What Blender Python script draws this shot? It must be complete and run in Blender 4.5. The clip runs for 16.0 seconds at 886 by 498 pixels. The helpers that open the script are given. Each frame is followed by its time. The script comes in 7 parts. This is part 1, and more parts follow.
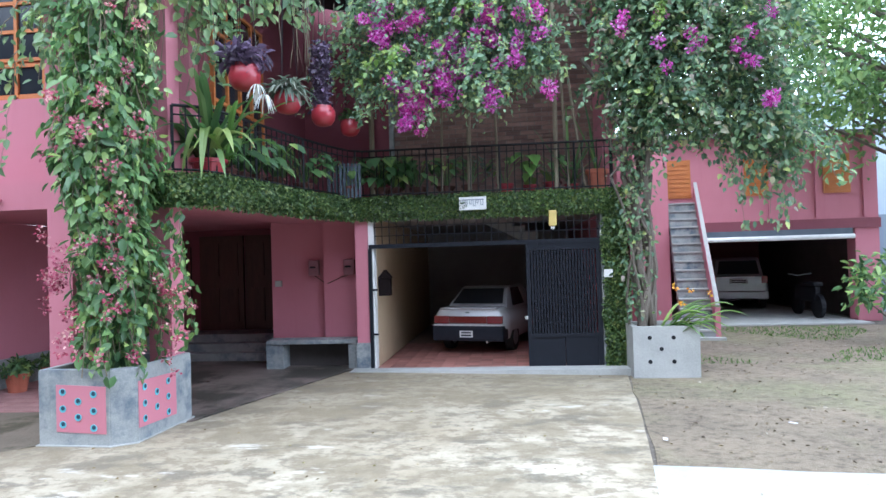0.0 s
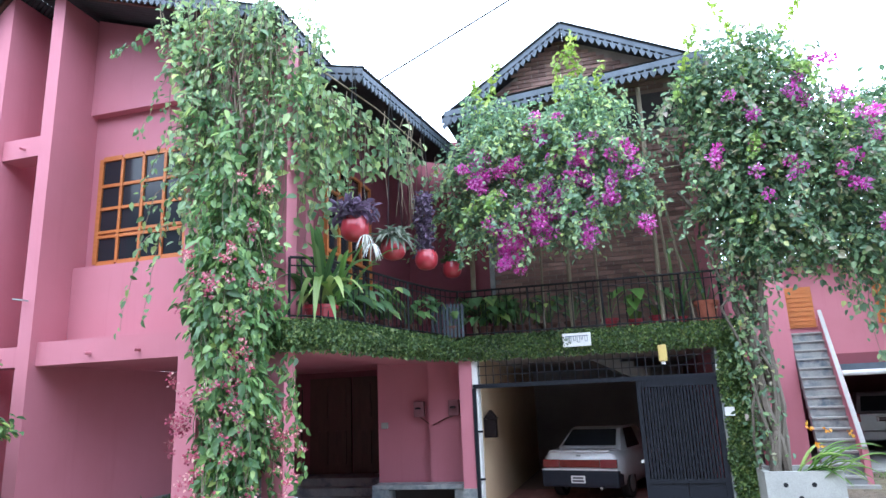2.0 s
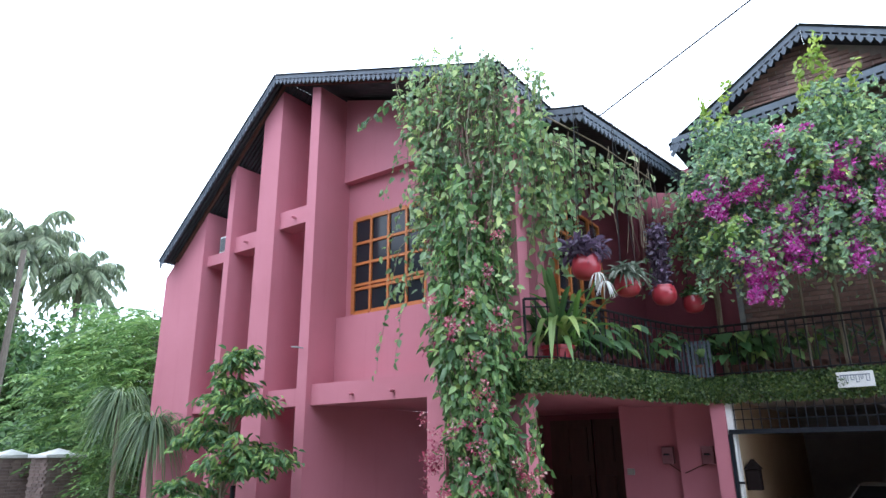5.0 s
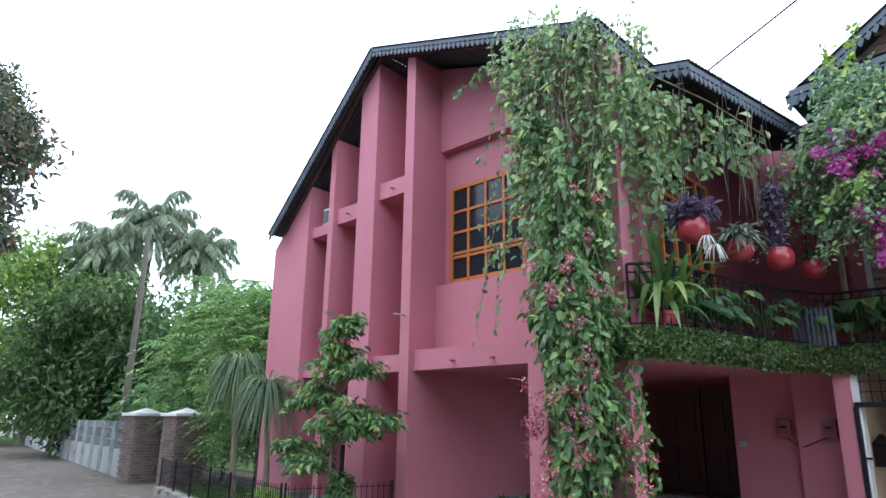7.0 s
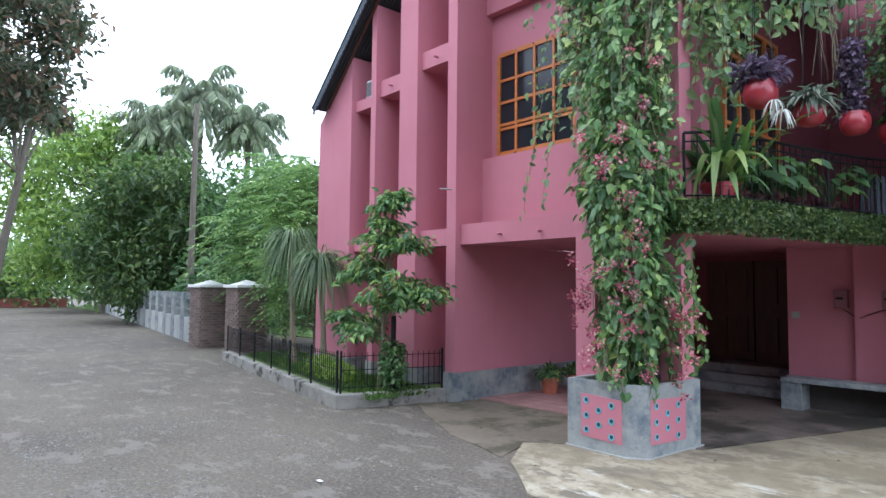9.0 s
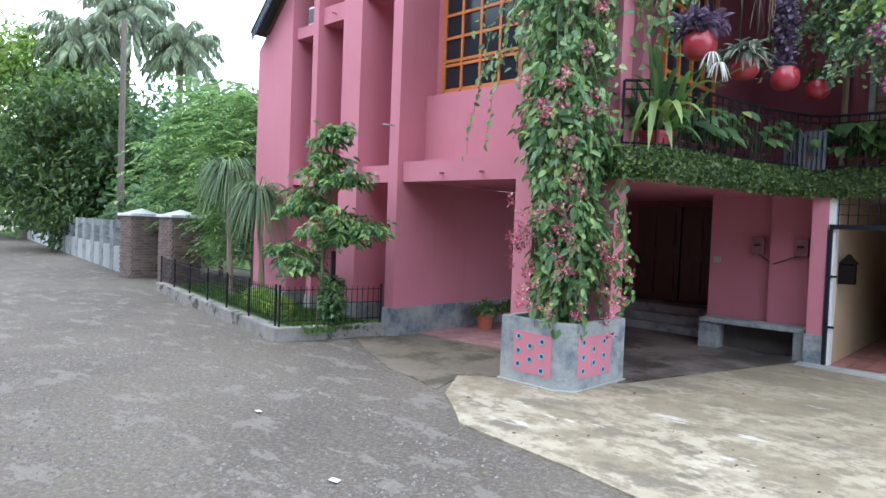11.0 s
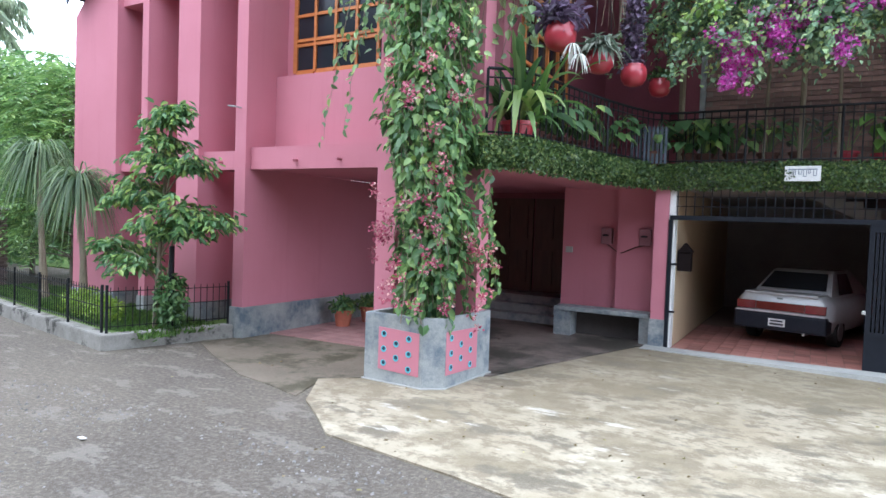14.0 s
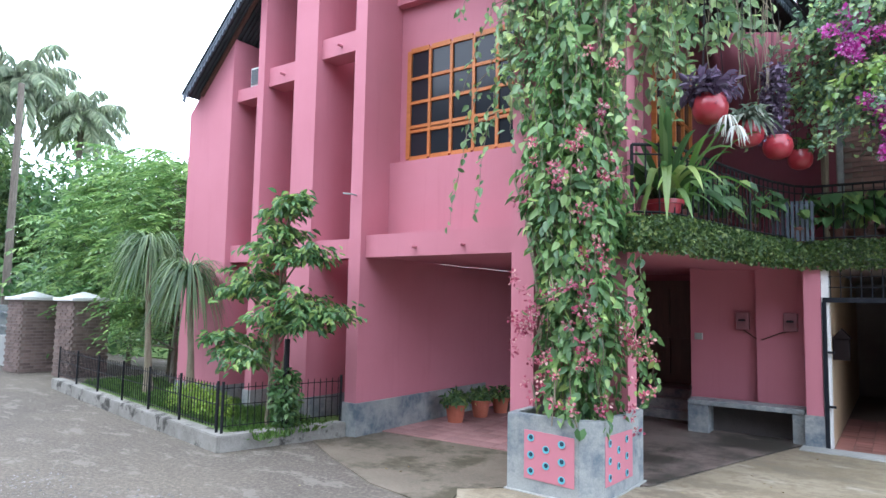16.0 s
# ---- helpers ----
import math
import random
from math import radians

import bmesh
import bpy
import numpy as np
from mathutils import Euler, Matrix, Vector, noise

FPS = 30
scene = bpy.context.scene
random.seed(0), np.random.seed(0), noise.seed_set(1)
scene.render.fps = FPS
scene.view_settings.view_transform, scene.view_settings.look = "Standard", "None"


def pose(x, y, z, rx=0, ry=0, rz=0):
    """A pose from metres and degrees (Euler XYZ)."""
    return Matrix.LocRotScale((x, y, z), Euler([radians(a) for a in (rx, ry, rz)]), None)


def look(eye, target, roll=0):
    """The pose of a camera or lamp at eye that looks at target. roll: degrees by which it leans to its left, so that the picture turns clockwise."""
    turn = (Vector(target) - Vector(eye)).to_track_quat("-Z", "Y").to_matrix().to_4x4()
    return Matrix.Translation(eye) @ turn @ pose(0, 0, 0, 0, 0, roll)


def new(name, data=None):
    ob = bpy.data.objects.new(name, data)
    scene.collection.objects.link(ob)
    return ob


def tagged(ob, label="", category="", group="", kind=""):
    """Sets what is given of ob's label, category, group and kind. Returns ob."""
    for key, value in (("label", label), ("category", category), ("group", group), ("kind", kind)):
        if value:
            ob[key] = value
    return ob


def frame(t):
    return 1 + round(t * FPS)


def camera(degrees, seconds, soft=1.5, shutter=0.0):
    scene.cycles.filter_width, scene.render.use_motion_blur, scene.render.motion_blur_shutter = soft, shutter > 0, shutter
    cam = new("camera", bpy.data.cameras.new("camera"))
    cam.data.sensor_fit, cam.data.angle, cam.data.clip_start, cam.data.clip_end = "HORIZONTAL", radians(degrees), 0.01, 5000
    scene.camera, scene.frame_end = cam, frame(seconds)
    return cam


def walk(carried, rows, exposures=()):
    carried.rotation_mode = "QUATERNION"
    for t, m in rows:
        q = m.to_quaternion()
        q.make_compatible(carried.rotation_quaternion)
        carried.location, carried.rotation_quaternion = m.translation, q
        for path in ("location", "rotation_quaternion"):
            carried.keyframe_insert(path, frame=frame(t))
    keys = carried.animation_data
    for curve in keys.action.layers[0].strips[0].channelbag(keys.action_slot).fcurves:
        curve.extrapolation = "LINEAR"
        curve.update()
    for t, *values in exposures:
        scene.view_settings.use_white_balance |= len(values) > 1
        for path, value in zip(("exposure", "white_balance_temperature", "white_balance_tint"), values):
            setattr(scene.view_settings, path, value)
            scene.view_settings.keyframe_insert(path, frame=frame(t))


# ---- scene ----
cam = camera(68.9, 16.0)
PATH = [
    (0, (2.208, -0.055, 1.687), (2.0, 1.934, 1.722), -1.7),
    (0.5, (2.193, -0.07, 1.706), (1.931, 1.907, 1.846), -2.0),
    (1, (2.264, -0.11, 1.684), (1.913, 1.841, 1.949), -2.1),
    (1.5, (2.266, -0.151, 1.678), (1.843, 1.766, 2.062), -2.2),
    (2, (2.254, -0.165, 1.696), (1.76, 1.716, 2.161), -2.5),
    (2.5, (2.245, -0.172, 1.702), (1.667, 1.67, 2.223), -2.6),
    (3, (2.236, -0.163, 1.702), (1.56, 1.635, 2.261), -2.6),
    (3.5, (2.255, -0.193, 1.683), (1.456, 1.545, 2.266), -2.1),
    (4, (2.261, -0.177, 1.7), (1.345, 1.498, 2.294), -1.6),
    (4.5, (2.24, -0.209, 1.684), (1.225, 1.406, 2.287), -1.2),
    (5, (2.225, -0.212, 1.687), (1.123, 1.344, 2.291), -0.7),
    (7.5, (2.177, -0.209, 1.626), (0.774, 1.139, 2.089), 1.4),
    (8, (2.16, -0.139, 1.645), (0.707, 1.191, 1.986), 1.5),
    (8.5, (2.138, -0.083, 1.656), (0.651, 1.235, 1.881), 1.5),
    (8.7, (2.128, -0.082, 1.671), (0.634, 1.234, 1.852), 1.2),
    (10.8, (2.166, -0.157, 1.731), (0.766, 1.27, 1.667), 2.1),
    (11, (2.18, -0.149, 1.725), (0.815, 1.312, 1.657), 2.2),
    (11.5, (2.188, -0.117, 1.697), (0.93, 1.436, 1.629), 2.2),
    (12, (2.196, -0.107, 1.707), (1.039, 1.523, 1.637), 2.3),
    (12.5, (2.172, -0.081, 1.71), (1.094, 1.602, 1.639), 2.4),
    (13, (2.099, -0.003, 1.713), (1.076, 1.714, 1.637), 2.2),
    (13.5, (1.992, 0.092, 1.727), (0.996, 1.824, 1.649), 1.9),
    (14, (1.789, 0.098, 1.71), (0.801, 1.835, 1.635), 2.0),
    (14.5, (1.528, 0.056, 1.737), (0.539, 1.793, 1.675), 1.9),
    (15, (1.293, 0.068, 1.752), (0.28, 1.792, 1.731), 1.5),
    (15.5, (1.046, 0.12, 1.775), (-0.032, 1.803, 1.847), 1.2),
    (16, (0.796, 0.115, 1.77), (-0.352, 1.744, 1.943), 1.1),
]
EXPOSURES = [(t, stops, 5500 if t < 3 else 5740, 9.5) for t, stops in ((0, 0.6), (1, 0.82), (1.5, 0.84), (2.5, 0.79), (3.5, 0.56), (5, 0.24), (7.5, -0.02), (8.5, 0.04), (10.8, 0.34), (12.5, 0.52), (14, 0.57), (16, 0.64))]
walk(cam, [(t, look(eye, target, roll)) for t, eye, target, roll in PATH], EXPOSURES)

# ---- sky and light: bright overcast ----
world = bpy.data.worlds.new("overcast_sky")
scene.world = world
world.use_nodes = True
wn, wl = world.node_tree.nodes, world.node_tree.links
wn.clear()
w_out = wn.new("ShaderNodeOutputWorld")
w_bg = wn.new("ShaderNodeBackground")
w_sky = wn.new("ShaderNodeTexSky")
w_sky.sky_type, w_sky.sun_disc = "NISHITA", False
w_sky.sun_elevation, w_sky.sun_rotation = radians(55), radians(200)
w_scale = wn.new("ShaderNodeMix")
w_scale.data_type, w_scale.blend_type = "RGBA", "MIX"
w_scale.inputs["Factor"].default_value = 0.93
w_scale.inputs["B"].default_value = (10.7, 11.3, 12.3, 1)
wl.new(w_sky.outputs["Color"], w_scale.inputs["A"])
wl.new(w_scale.outputs["Result"], w_bg.inputs["Color"])
w_bg.inputs["Strength"].default_value = 0.265
wl.new(w_bg.outputs["Background"], w_out.inputs["Surface"])
sun_data = bpy.data.lights.new("sun", "SUN")
sun_data.energy, sun_data.angle, sun_data.color = 1.0, radians(25), (1, 0.97, 0.92)
sun = new("sun", sun_data)
sun.matrix_world = look((0, 0, 30), (6, 17, 0))

# ---- materials ----
def mat_new(name):
    m = bpy.data.materials.new(name)
    m.use_nodes = True
    n, l = m.node_tree.nodes, m.node_tree.links
    return m, n, l, n["Principled BSDF"]


def noise_node(n, l, scale, detail=5, rough=0.6, stretch=(1, 1, 1), coord="Object"):
    tc = n.new("ShaderNodeTexCoord")
    mp = n.new("ShaderNodeMapping")
    mp.inputs["Scale"].default_value = stretch
    t = n.new("ShaderNodeTexNoise")
    t.inputs["Scale"].default_value, t.inputs["Detail"].default_value, t.inputs["Roughness"].default_value = scale, detail, rough
    l.new(tc.outputs[coord], mp.inputs["Vector"])
    l.new(mp.outputs["Vector"], t.inputs["Vector"])
    return t.outputs["Fac"]


def ramp(n, l, fac, stops):
    r = n.new("ShaderNodeValToRGB")
    e = r.color_ramp.elements
    while len(e) < len(stops):
        e.new(0.5)
    for k, (p, c) in zip(e, stops):
        k.position, k.color = p, (*c, 1)
    l.new(fac, r.inputs["Fac"])
    return r.outputs["Color"]


def mix(n, l, fac, a, b, mode="MIX"):
    x = n.new("ShaderNodeMix")
    x.data_type, x.blend_type = "RGBA", mode
    for key, v in (("Factor", fac), ("A", a), ("B", b)):
        if isinstance(v, (int, float)):
            x.inputs[key].default_value = v
        elif isinstance(v, tuple):
            x.inputs[key].default_value = (*v, 1)
        else:
            l.new(v, x.inputs[key])
    return x.outputs["Result"]


def bump(n, l, p, height, strength=0.3, dist=0.01):
    b = n.new("ShaderNodeBump")
    b.inputs["Strength"].default_value, b.inputs["Distance"].default_value = strength, dist
    l.new(height, b.inputs["Height"])
    l.new(b.outputs["Normal"], p.inputs["Normal"])


def surface(name, c1, c2, scale=2.0, fine=60.0, rough=0.7, metal=0.0, bumps=0.25, stain=None, stain_at=(0.55, 0.75), stain_scale=1.0, stretch=(1, 1, 1), island=0.0, dist=0.01):
    """Two colours mottled at a large and a fine scale, optional stains, fine relief."""
    m, n, l, p = mat_new(name)
    big = noise_node(n, l, scale, 6, 0.65, stretch)
    small = noise_node(n, l, fine, 4, 0.7)
    col = ramp(n, l, big, [(0.3, c1), (0.7, c2)])
    col = mix(n, l, 0.25, col, ramp(n, l, small, [(0.3, tuple(v * 0.6 for v in c1)), (0.7, tuple(min(1, v * 1.25) for v in c2))]))
    if stain:
        s = noise_node(n, l, stain_scale, 8, 0.7, stretch)
        f = ramp(n, l, s, [(stain_at[0], (0, 0, 0)), (stain_at[1], (1, 1, 1))])
        col = mix(n, l, f, col, stain)
    if island:
        g = n.new("ShaderNodeNewGeometry")
        o = n.new("ShaderNodeObjectInfo")
        add = n.new("ShaderNodeMath")
        add.operation = "ADD"
        l.new(g.outputs["Random Per Island"], add.inputs[0])
        l.new(o.outputs["Random"], add.inputs[1])
        fr = n.new("ShaderNodeMath")
        fr.operation = "FRACT"
        l.new(add.outputs[0], fr.inputs[0])
        col = mix(n, l, 1.0, col, ramp(n, l, fr.outputs[0], [(0, (1 - island,) * 3), (1, (1, 1, 1))]), "MULTIPLY")
    l.new(col, p.inputs["Base Color"])
    p.inputs["Roughness"].default_value, p.inputs["Metallic"].default_value = rough, metal
    if bumps:
        bump(n, l, p, small, bumps, dist)
    return m


def leaf_mat(name, stops, rough=0.42, through_light=0.42):
    """Leaves that differ one by one, a little light shining through."""
    m, n, l, p = mat_new(name)
    g = n.new("ShaderNodeNewGeometry")
    col = ramp(n, l, g.outputs["Random Per Island"], [(q, tuple(min(0.8, v * 1.3) for v in c)) for q, c in stops])
    p.inputs["Specular IOR Level"].default_value = 0.6
    big = noise_node(n, l, 1.7, 3, 0.6)
    col = mix(n, l, 1.0, col, ramp(n, l, big, [(0.3, (0.72, 0.75, 0.8)), (0.7, (1.1, 1.08, 1.0))]), "MULTIPLY")
    l.new(col, p.inputs["Base Color"])
    p.inputs["Roughness"].default_value = rough
    tr = n.new("ShaderNodeBsdfTranslucent")
    l.new(col, tr.inputs["Color"])
    ms = n.new("ShaderNodeMixShader")
    ms.inputs[0].default_value = through_light
    l.new(p.outputs[0], ms.inputs[1])
    l.new(tr.outputs[0], ms.inputs[2])
    l.new(ms.outputs[0], n["Material Output"].inputs["Surface"])
    return m


def plain(name, c, rough=0.5, metal=0.0, coat=0.0, var=0.12, gloss=0.5):
    m, n, l, p = mat_new(name)
    p.inputs["Specular IOR Level"].default_value = gloss
    f = noise_node(n, l, 9, 5, 0.65)
    col = ramp(n, l, f, [(0.3, tuple(v * (1 - var) for v in c)), (0.7, tuple(min(1, v * (1 + var)) for v in c))])
    l.new(col, p.inputs["Base Color"])
    p.inputs["Roughness"].default_value, p.inputs["Metallic"].default_value = rough, metal
    p.inputs["Coat Weight"].default_value = coat
    return m


def glass_mat(name, tint=(0.02, 0.025, 0.03), rough=0.06):
    m, n, l, p = mat_new(name)
    p.inputs["Base Color"].default_value = (*tint, 1)
    p.inputs["Roughness"].default_value = rough
    p.inputs["Specular IOR Level"].default_value = 0.35
    return m


def pink_mat(name):
    m, n, l, p = mat_new(name)
    big = noise_node(n, l, 0.7, 6, 0.6)
    streak = noise_node(n, l, 2.2, 6, 0.7, (3, 3, 0.22))
    fine = noise_node(n, l, 140, 4, 0.7)
    col = ramp(n, l, big, [(0.3, (0.47, 0.165, 0.207)), (0.7, (0.52, 0.195, 0.243))])
    col = mix(n, l, ramp(n, l, streak, [(0.55, (0, 0, 0)), (0.8, (0.35,) * 3)]), col, (0.38, 0.11, 0.155))
    col = mix(n, l, ramp(n, l, fine, [(0.3, (0, 0, 0)), (0.8, (0.25,) * 3)]), col, (0.60, 0.23, 0.29))
    l.new(col, p.inputs["Base Color"])
    p.inputs["Roughness"].default_value = 0.75
    bump(n, l, p, fine, 0.25, 0.006)
    return m


PINK = pink_mat("pink_paint")
# pink paint darkened to stand for shade on balcony, porch and shed walls
SHADED_PINK = surface("shaded_pink_paint", (0.19, 0.048, 0.066), (0.24, 0.062, 0.084), 1.2, 90, 0.7, bumps=0.2)
CEMENT = surface("grey_cement", (0.20, 0.22, 0.225), (0.37, 0.38, 0.365), 3.0, 70, 0.85, bumps=0.4, stain=(0.11, 0.14, 0.175), stain_scale=3.2, stain_at=(0.48, 0.66))
KERB_CEMENT = surface("weathered_kerb_cement", (0.15, 0.142, 0.125), (0.34, 0.325, 0.295), 3.5, 50, 0.9, bumps=0.5, stain=(0.05, 0.047, 0.04), stain_scale=2.6, stain_at=(0.54, 0.62))
PALE_CEMENT = surface("pale_cement", (0.30, 0.31, 0.295), (0.43, 0.43, 0.41), 2.0, 60, 0.85, bumps=0.35, stain=(0.26, 0.27, 0.24), stain_scale=1.6, stain_at=(0.55, 0.8))
WALL_PLASTER = surface("beige_tile", (0.52, 0.39, 0.24), (0.62, 0.48, 0.31), 1.4, 40, 0.45, bumps=0.15)
ROOF_METAL = surface("dark_roof_sheet", (0.035, 0.038, 0.045), (0.075, 0.08, 0.09), 2.0, 50, 0.6, 0.3, bumps=0.2)
FASCIA = surface("dark_blue_grey_board", (0.055, 0.075, 0.10), (0.115, 0.14, 0.175), 3.0, 60, 0.6, bumps=0.25)
IRON = plain("black_iron", (0.010, 0.011, 0.014), 0.55, 0.0, gloss=0.25)
GATE_BLACK = plain("black_gate_paint", (0.012, 0.014, 0.02), 0.5, 0.0, gloss=0.2)
WOOD_ORANGE = surface("orange_varnished_wood", (0.42, 0.13, 0.03), (0.58, 0.21, 0.06), 3, 60, 0.45, bumps=0.2, stretch=(1, 1, 6))
WOOD_DARK = surface("dark_brown_wood", (0.05, 0.022, 0.015), (0.10, 0.045, 0.03), 3, 60, 0.5, bumps=0.2, stretch=(4, 4, 0.6))
DARK_GLASS = glass_mat("dark_glass", (0.018, 0.022, 0.028), 0.12)
BRICK = surface("brown_brick", (0.25, 0.145, 0.12), (0.40, 0.25, 0.21), 3, 60, 0.9, bumps=0.5, island=0.5)
MORTAR = surface("mortar", (0.20, 0.16, 0.14), (0.28, 0.23, 0.20), 6, 80, 0.95, bumps=0.4)
RED_TILE = surface("red_floor_tile", (0.31, 0.125, 0.105), (0.43, 0.20, 0.17), 4, 50, 0.5, bumps=0.15, island=0.45)
ROSE_TILE = surface("rose_paver", (0.33, 0.17, 0.165), (0.45, 0.26, 0.25), 3, 50, 0.75, bumps=0.3, island=0.3)
TERRACOTTA = surface("terracotta", (0.36, 0.10, 0.06), (0.46, 0.15, 0.09), 6, 80, 0.8, bumps=0.25)
DARK_CLAY = surface("dark_weathered_clay", (0.07, 0.03, 0.022), (0.13, 0.055, 0.04), 6, 80, 0.85, bumps=0.25)
RED_POT = plain("glossy_red_clay", (0.34, 0.03, 0.045), 0.32, coat=0.3)
SOIL = surface("dark_soil", (0.03, 0.022, 0.016), (0.07, 0.05, 0.035), 5, 60, 0.95, bumps=0.6)
BARK = surface("bark", (0.09, 0.075, 0.06), (0.20, 0.17, 0.14), 6, 60, 0.9, bumps=0.7, stretch=(3, 3, 0.6))
STEM = surface("pale_stem", (0.16, 0.13, 0.09), (0.28, 0.24, 0.17), 6, 60, 0.85, bumps=0.5, stretch=(3, 3, 0.6))
WHITE = surface("white_paint", (0.70, 0.70, 0.69), (0.80, 0.80, 0.79), 3, 60, 0.6, bumps=0.1)
DEEP_HOLE = plain("dark_blue_hollow", (0.012, 0.04, 0.065), 0.6)
BLUE_HOLE = plain("teal_pipe", (0.13, 0.42, 0.50), 0.5)
VINE = leaf_mat("vine_leaf", [(0, (0.055, 0.125, 0.05)), (0.45, (0.12, 0.23, 0.085)), (0.85, (0.22, 0.35, 0.12)), (1, (0.36, 0.47, 0.14))])
VINE_TOP = leaf_mat("grey_green_vine_leaf", [(0, (0.11, 0.20, 0.10)), (0.5, (0.225, 0.345, 0.16)), (0.85, (0.38, 0.49, 0.21)), (1, (0.50, 0.58, 0.22))])
IVY = leaf_mat("ivy_leaf", [(0, (0.03, 0.065, 0.022)), (0.5, (0.078, 0.14, 0.042)), (0.85, (0.15, 0.22, 0.065)), (1, (0.27, 0.32, 0.10))])
BOUGAIN = leaf_mat("bougainvillea_leaf", [(0, (0.10, 0.18, 0.12)), (0.5, (0.21, 0.33, 0.19)), (0.85, (0.33, 0.45, 0.22)), (1, (0.48, 0.56, 0.18))])
# same bougainvillea leaf in darker greens, standing in for the right mass's shade
SHADED_BOUGAIN = leaf_mat("shaded_bougainvillea_leaf", [(0, (0.07, 0.13, 0.08)), (0.5, (0.145, 0.24, 0.13)), (0.8, (0.24, 0.34, 0.15)), (0.93, (0.24, 0.19, 0.16)), (1, (0.42, 0.50, 0.16))])
MAGENTA = leaf_mat("magenta_bract", [(0, (0.42, 0.03, 0.28)), (0.5, (0.68, 0.08, 0.45)), (1, (0.78, 0.34, 0.64))], 0.6, 0.4)
PINK_FLOWER = leaf_mat("dusty_pink_flower", [(0, (0.30, 0.035, 0.085)), (0.6, (0.46, 0.12, 0.18)), (1, (0.62, 0.42, 0.38))], 0.6)
TREE_DARK = leaf_mat("dark_tree_leaf", [(0, (0.035, 0.085, 0.03)), (0.6, (0.08, 0.165, 0.055)), (1, (0.16, 0.26, 0.09))])
TREE_LIGHT = leaf_mat("light_tree_leaf", [(0, (0.08, 0.165, 0.055)), (0.6, (0.165, 0.275, 0.09)), (1, (0.28, 0.39, 0.13))])
TREE_RED = leaf_mat("reddish_tree_leaf", [(0, (0.035, 0.055, 0.03)), (0.6, (0.085, 0.11, 0.06)), (1, (0.22, 0.13, 0.09))])
PALM_LEAF = leaf_mat("palm_leaf", [(0, (0.06, 0.11, 0.05)), (0.6, (0.12, 0.19, 0.085)), (1, (0.24, 0.31, 0.15))])
SHRUB = leaf_mat("shrub_leaf", [(0, (0.05, 0.12, 0.05)), (0.5, (0.115, 0.225, 0.085)), (0.85, (0.23, 0.35, 0.11)), (1, (0.34, 0.45, 0.13))])
PURPLE_LEAF = leaf_mat("dark_purple_leaf", [(0, (0.05, 0.032, 0.06)), (0.6, (0.11, 0.08, 0.13)), (1, (0.2, 0.14, 0.24))])
GREY_LEAF = leaf_mat("grey_green_leaf", [(0, (0.08, 0.11, 0.08)), (0.6, (0.15, 0.19, 0.14)), (1, (0.32, 0.33, 0.28))])
WHITE_PETAL = leaf_mat("white_petal", [(0, (0.6, 0.6, 0.55)), (1, (0.8, 0.8, 0.78))])
ORANGE_PETAL = leaf_mat("orange_petal", [(0, (0.6, 0.18, 0.02)), (1, (0.8, 0.36, 0.04))])
STRAP_LEAF = leaf_mat("strap_leaf", [(0, (0.07, 0.16, 0.04)), (0.6, (0.15, 0.28, 0.06)), (1, (0.32, 0.42, 0.12))])
GRASS = leaf_mat("grass_blade", [(0, (0.05, 0.12, 0.02)), (1, (0.14, 0.24, 0.05))])


def asphalt_mat():
    m, n, l, p = mat_new("worn_asphalt")
    big = noise_node(n, l, 0.5, 8, 0.7)
    mid = noise_node(n, l, 24, 6, 0.72)
    earth = noise_node(n, l, 0.22, 6, 0.65)
    patch = noise_node(n, l, 2.3, 11, 0.72, (0.7, 1.3, 1))
    fine = noise_node(n, l, 130, 3, 0.8)
    v = n.new("ShaderNodeTexVoronoi")
    v.inputs["Scale"].default_value = 70
    tc = n.new("ShaderNodeTexCoord")
    l.new(tc.outputs["Object"], v.inputs["Vector"])
    col = ramp(n, l, big, [(0.40, (0.061, 0.048, 0.036)), (0.60, (0.116, 0.094, 0.070))])
    col = mix(n, l, ramp(n, l, earth, [(0.47, (0, 0, 0)), (0.60, (0.7,) * 3)]), col, (0.158, 0.132, 0.096))
    col = mix(n, l, 0.4, col, ramp(n, l, mid, [(0.36, (0.030, 0.024, 0.018)), (0.5, (0.105, 0.087, 0.066)), (0.64, (0.30, 0.26, 0.21))]))
    col = mix(n, l, ramp(n, l, patch, [(0.55, (0, 0, 0)), (0.58, (0.55,) * 3)]), col, (0.235, 0.208, 0.178))
    col = mix(n, l, ramp(n, l, v.outputs["Distance"], [(0.1, (0.5,) * 3), (0.26, (0, 0, 0))]), col, (0.32, 0.31, 0.295))
    col = mix(n, l, 0.22, col, ramp(n, l, fine, [(0.3, (0.05, 0.045, 0.04)), (0.7, (0.28, 0.265, 0.245))]))
    l.new(col, p.inputs["Base Color"])
    p.inputs["Roughness"].default_value = 0.85
    p.inputs["Specular IOR Level"].default_value = 0.2
    bump(n, l, p, mid, 0.6, 0.02)
    return m


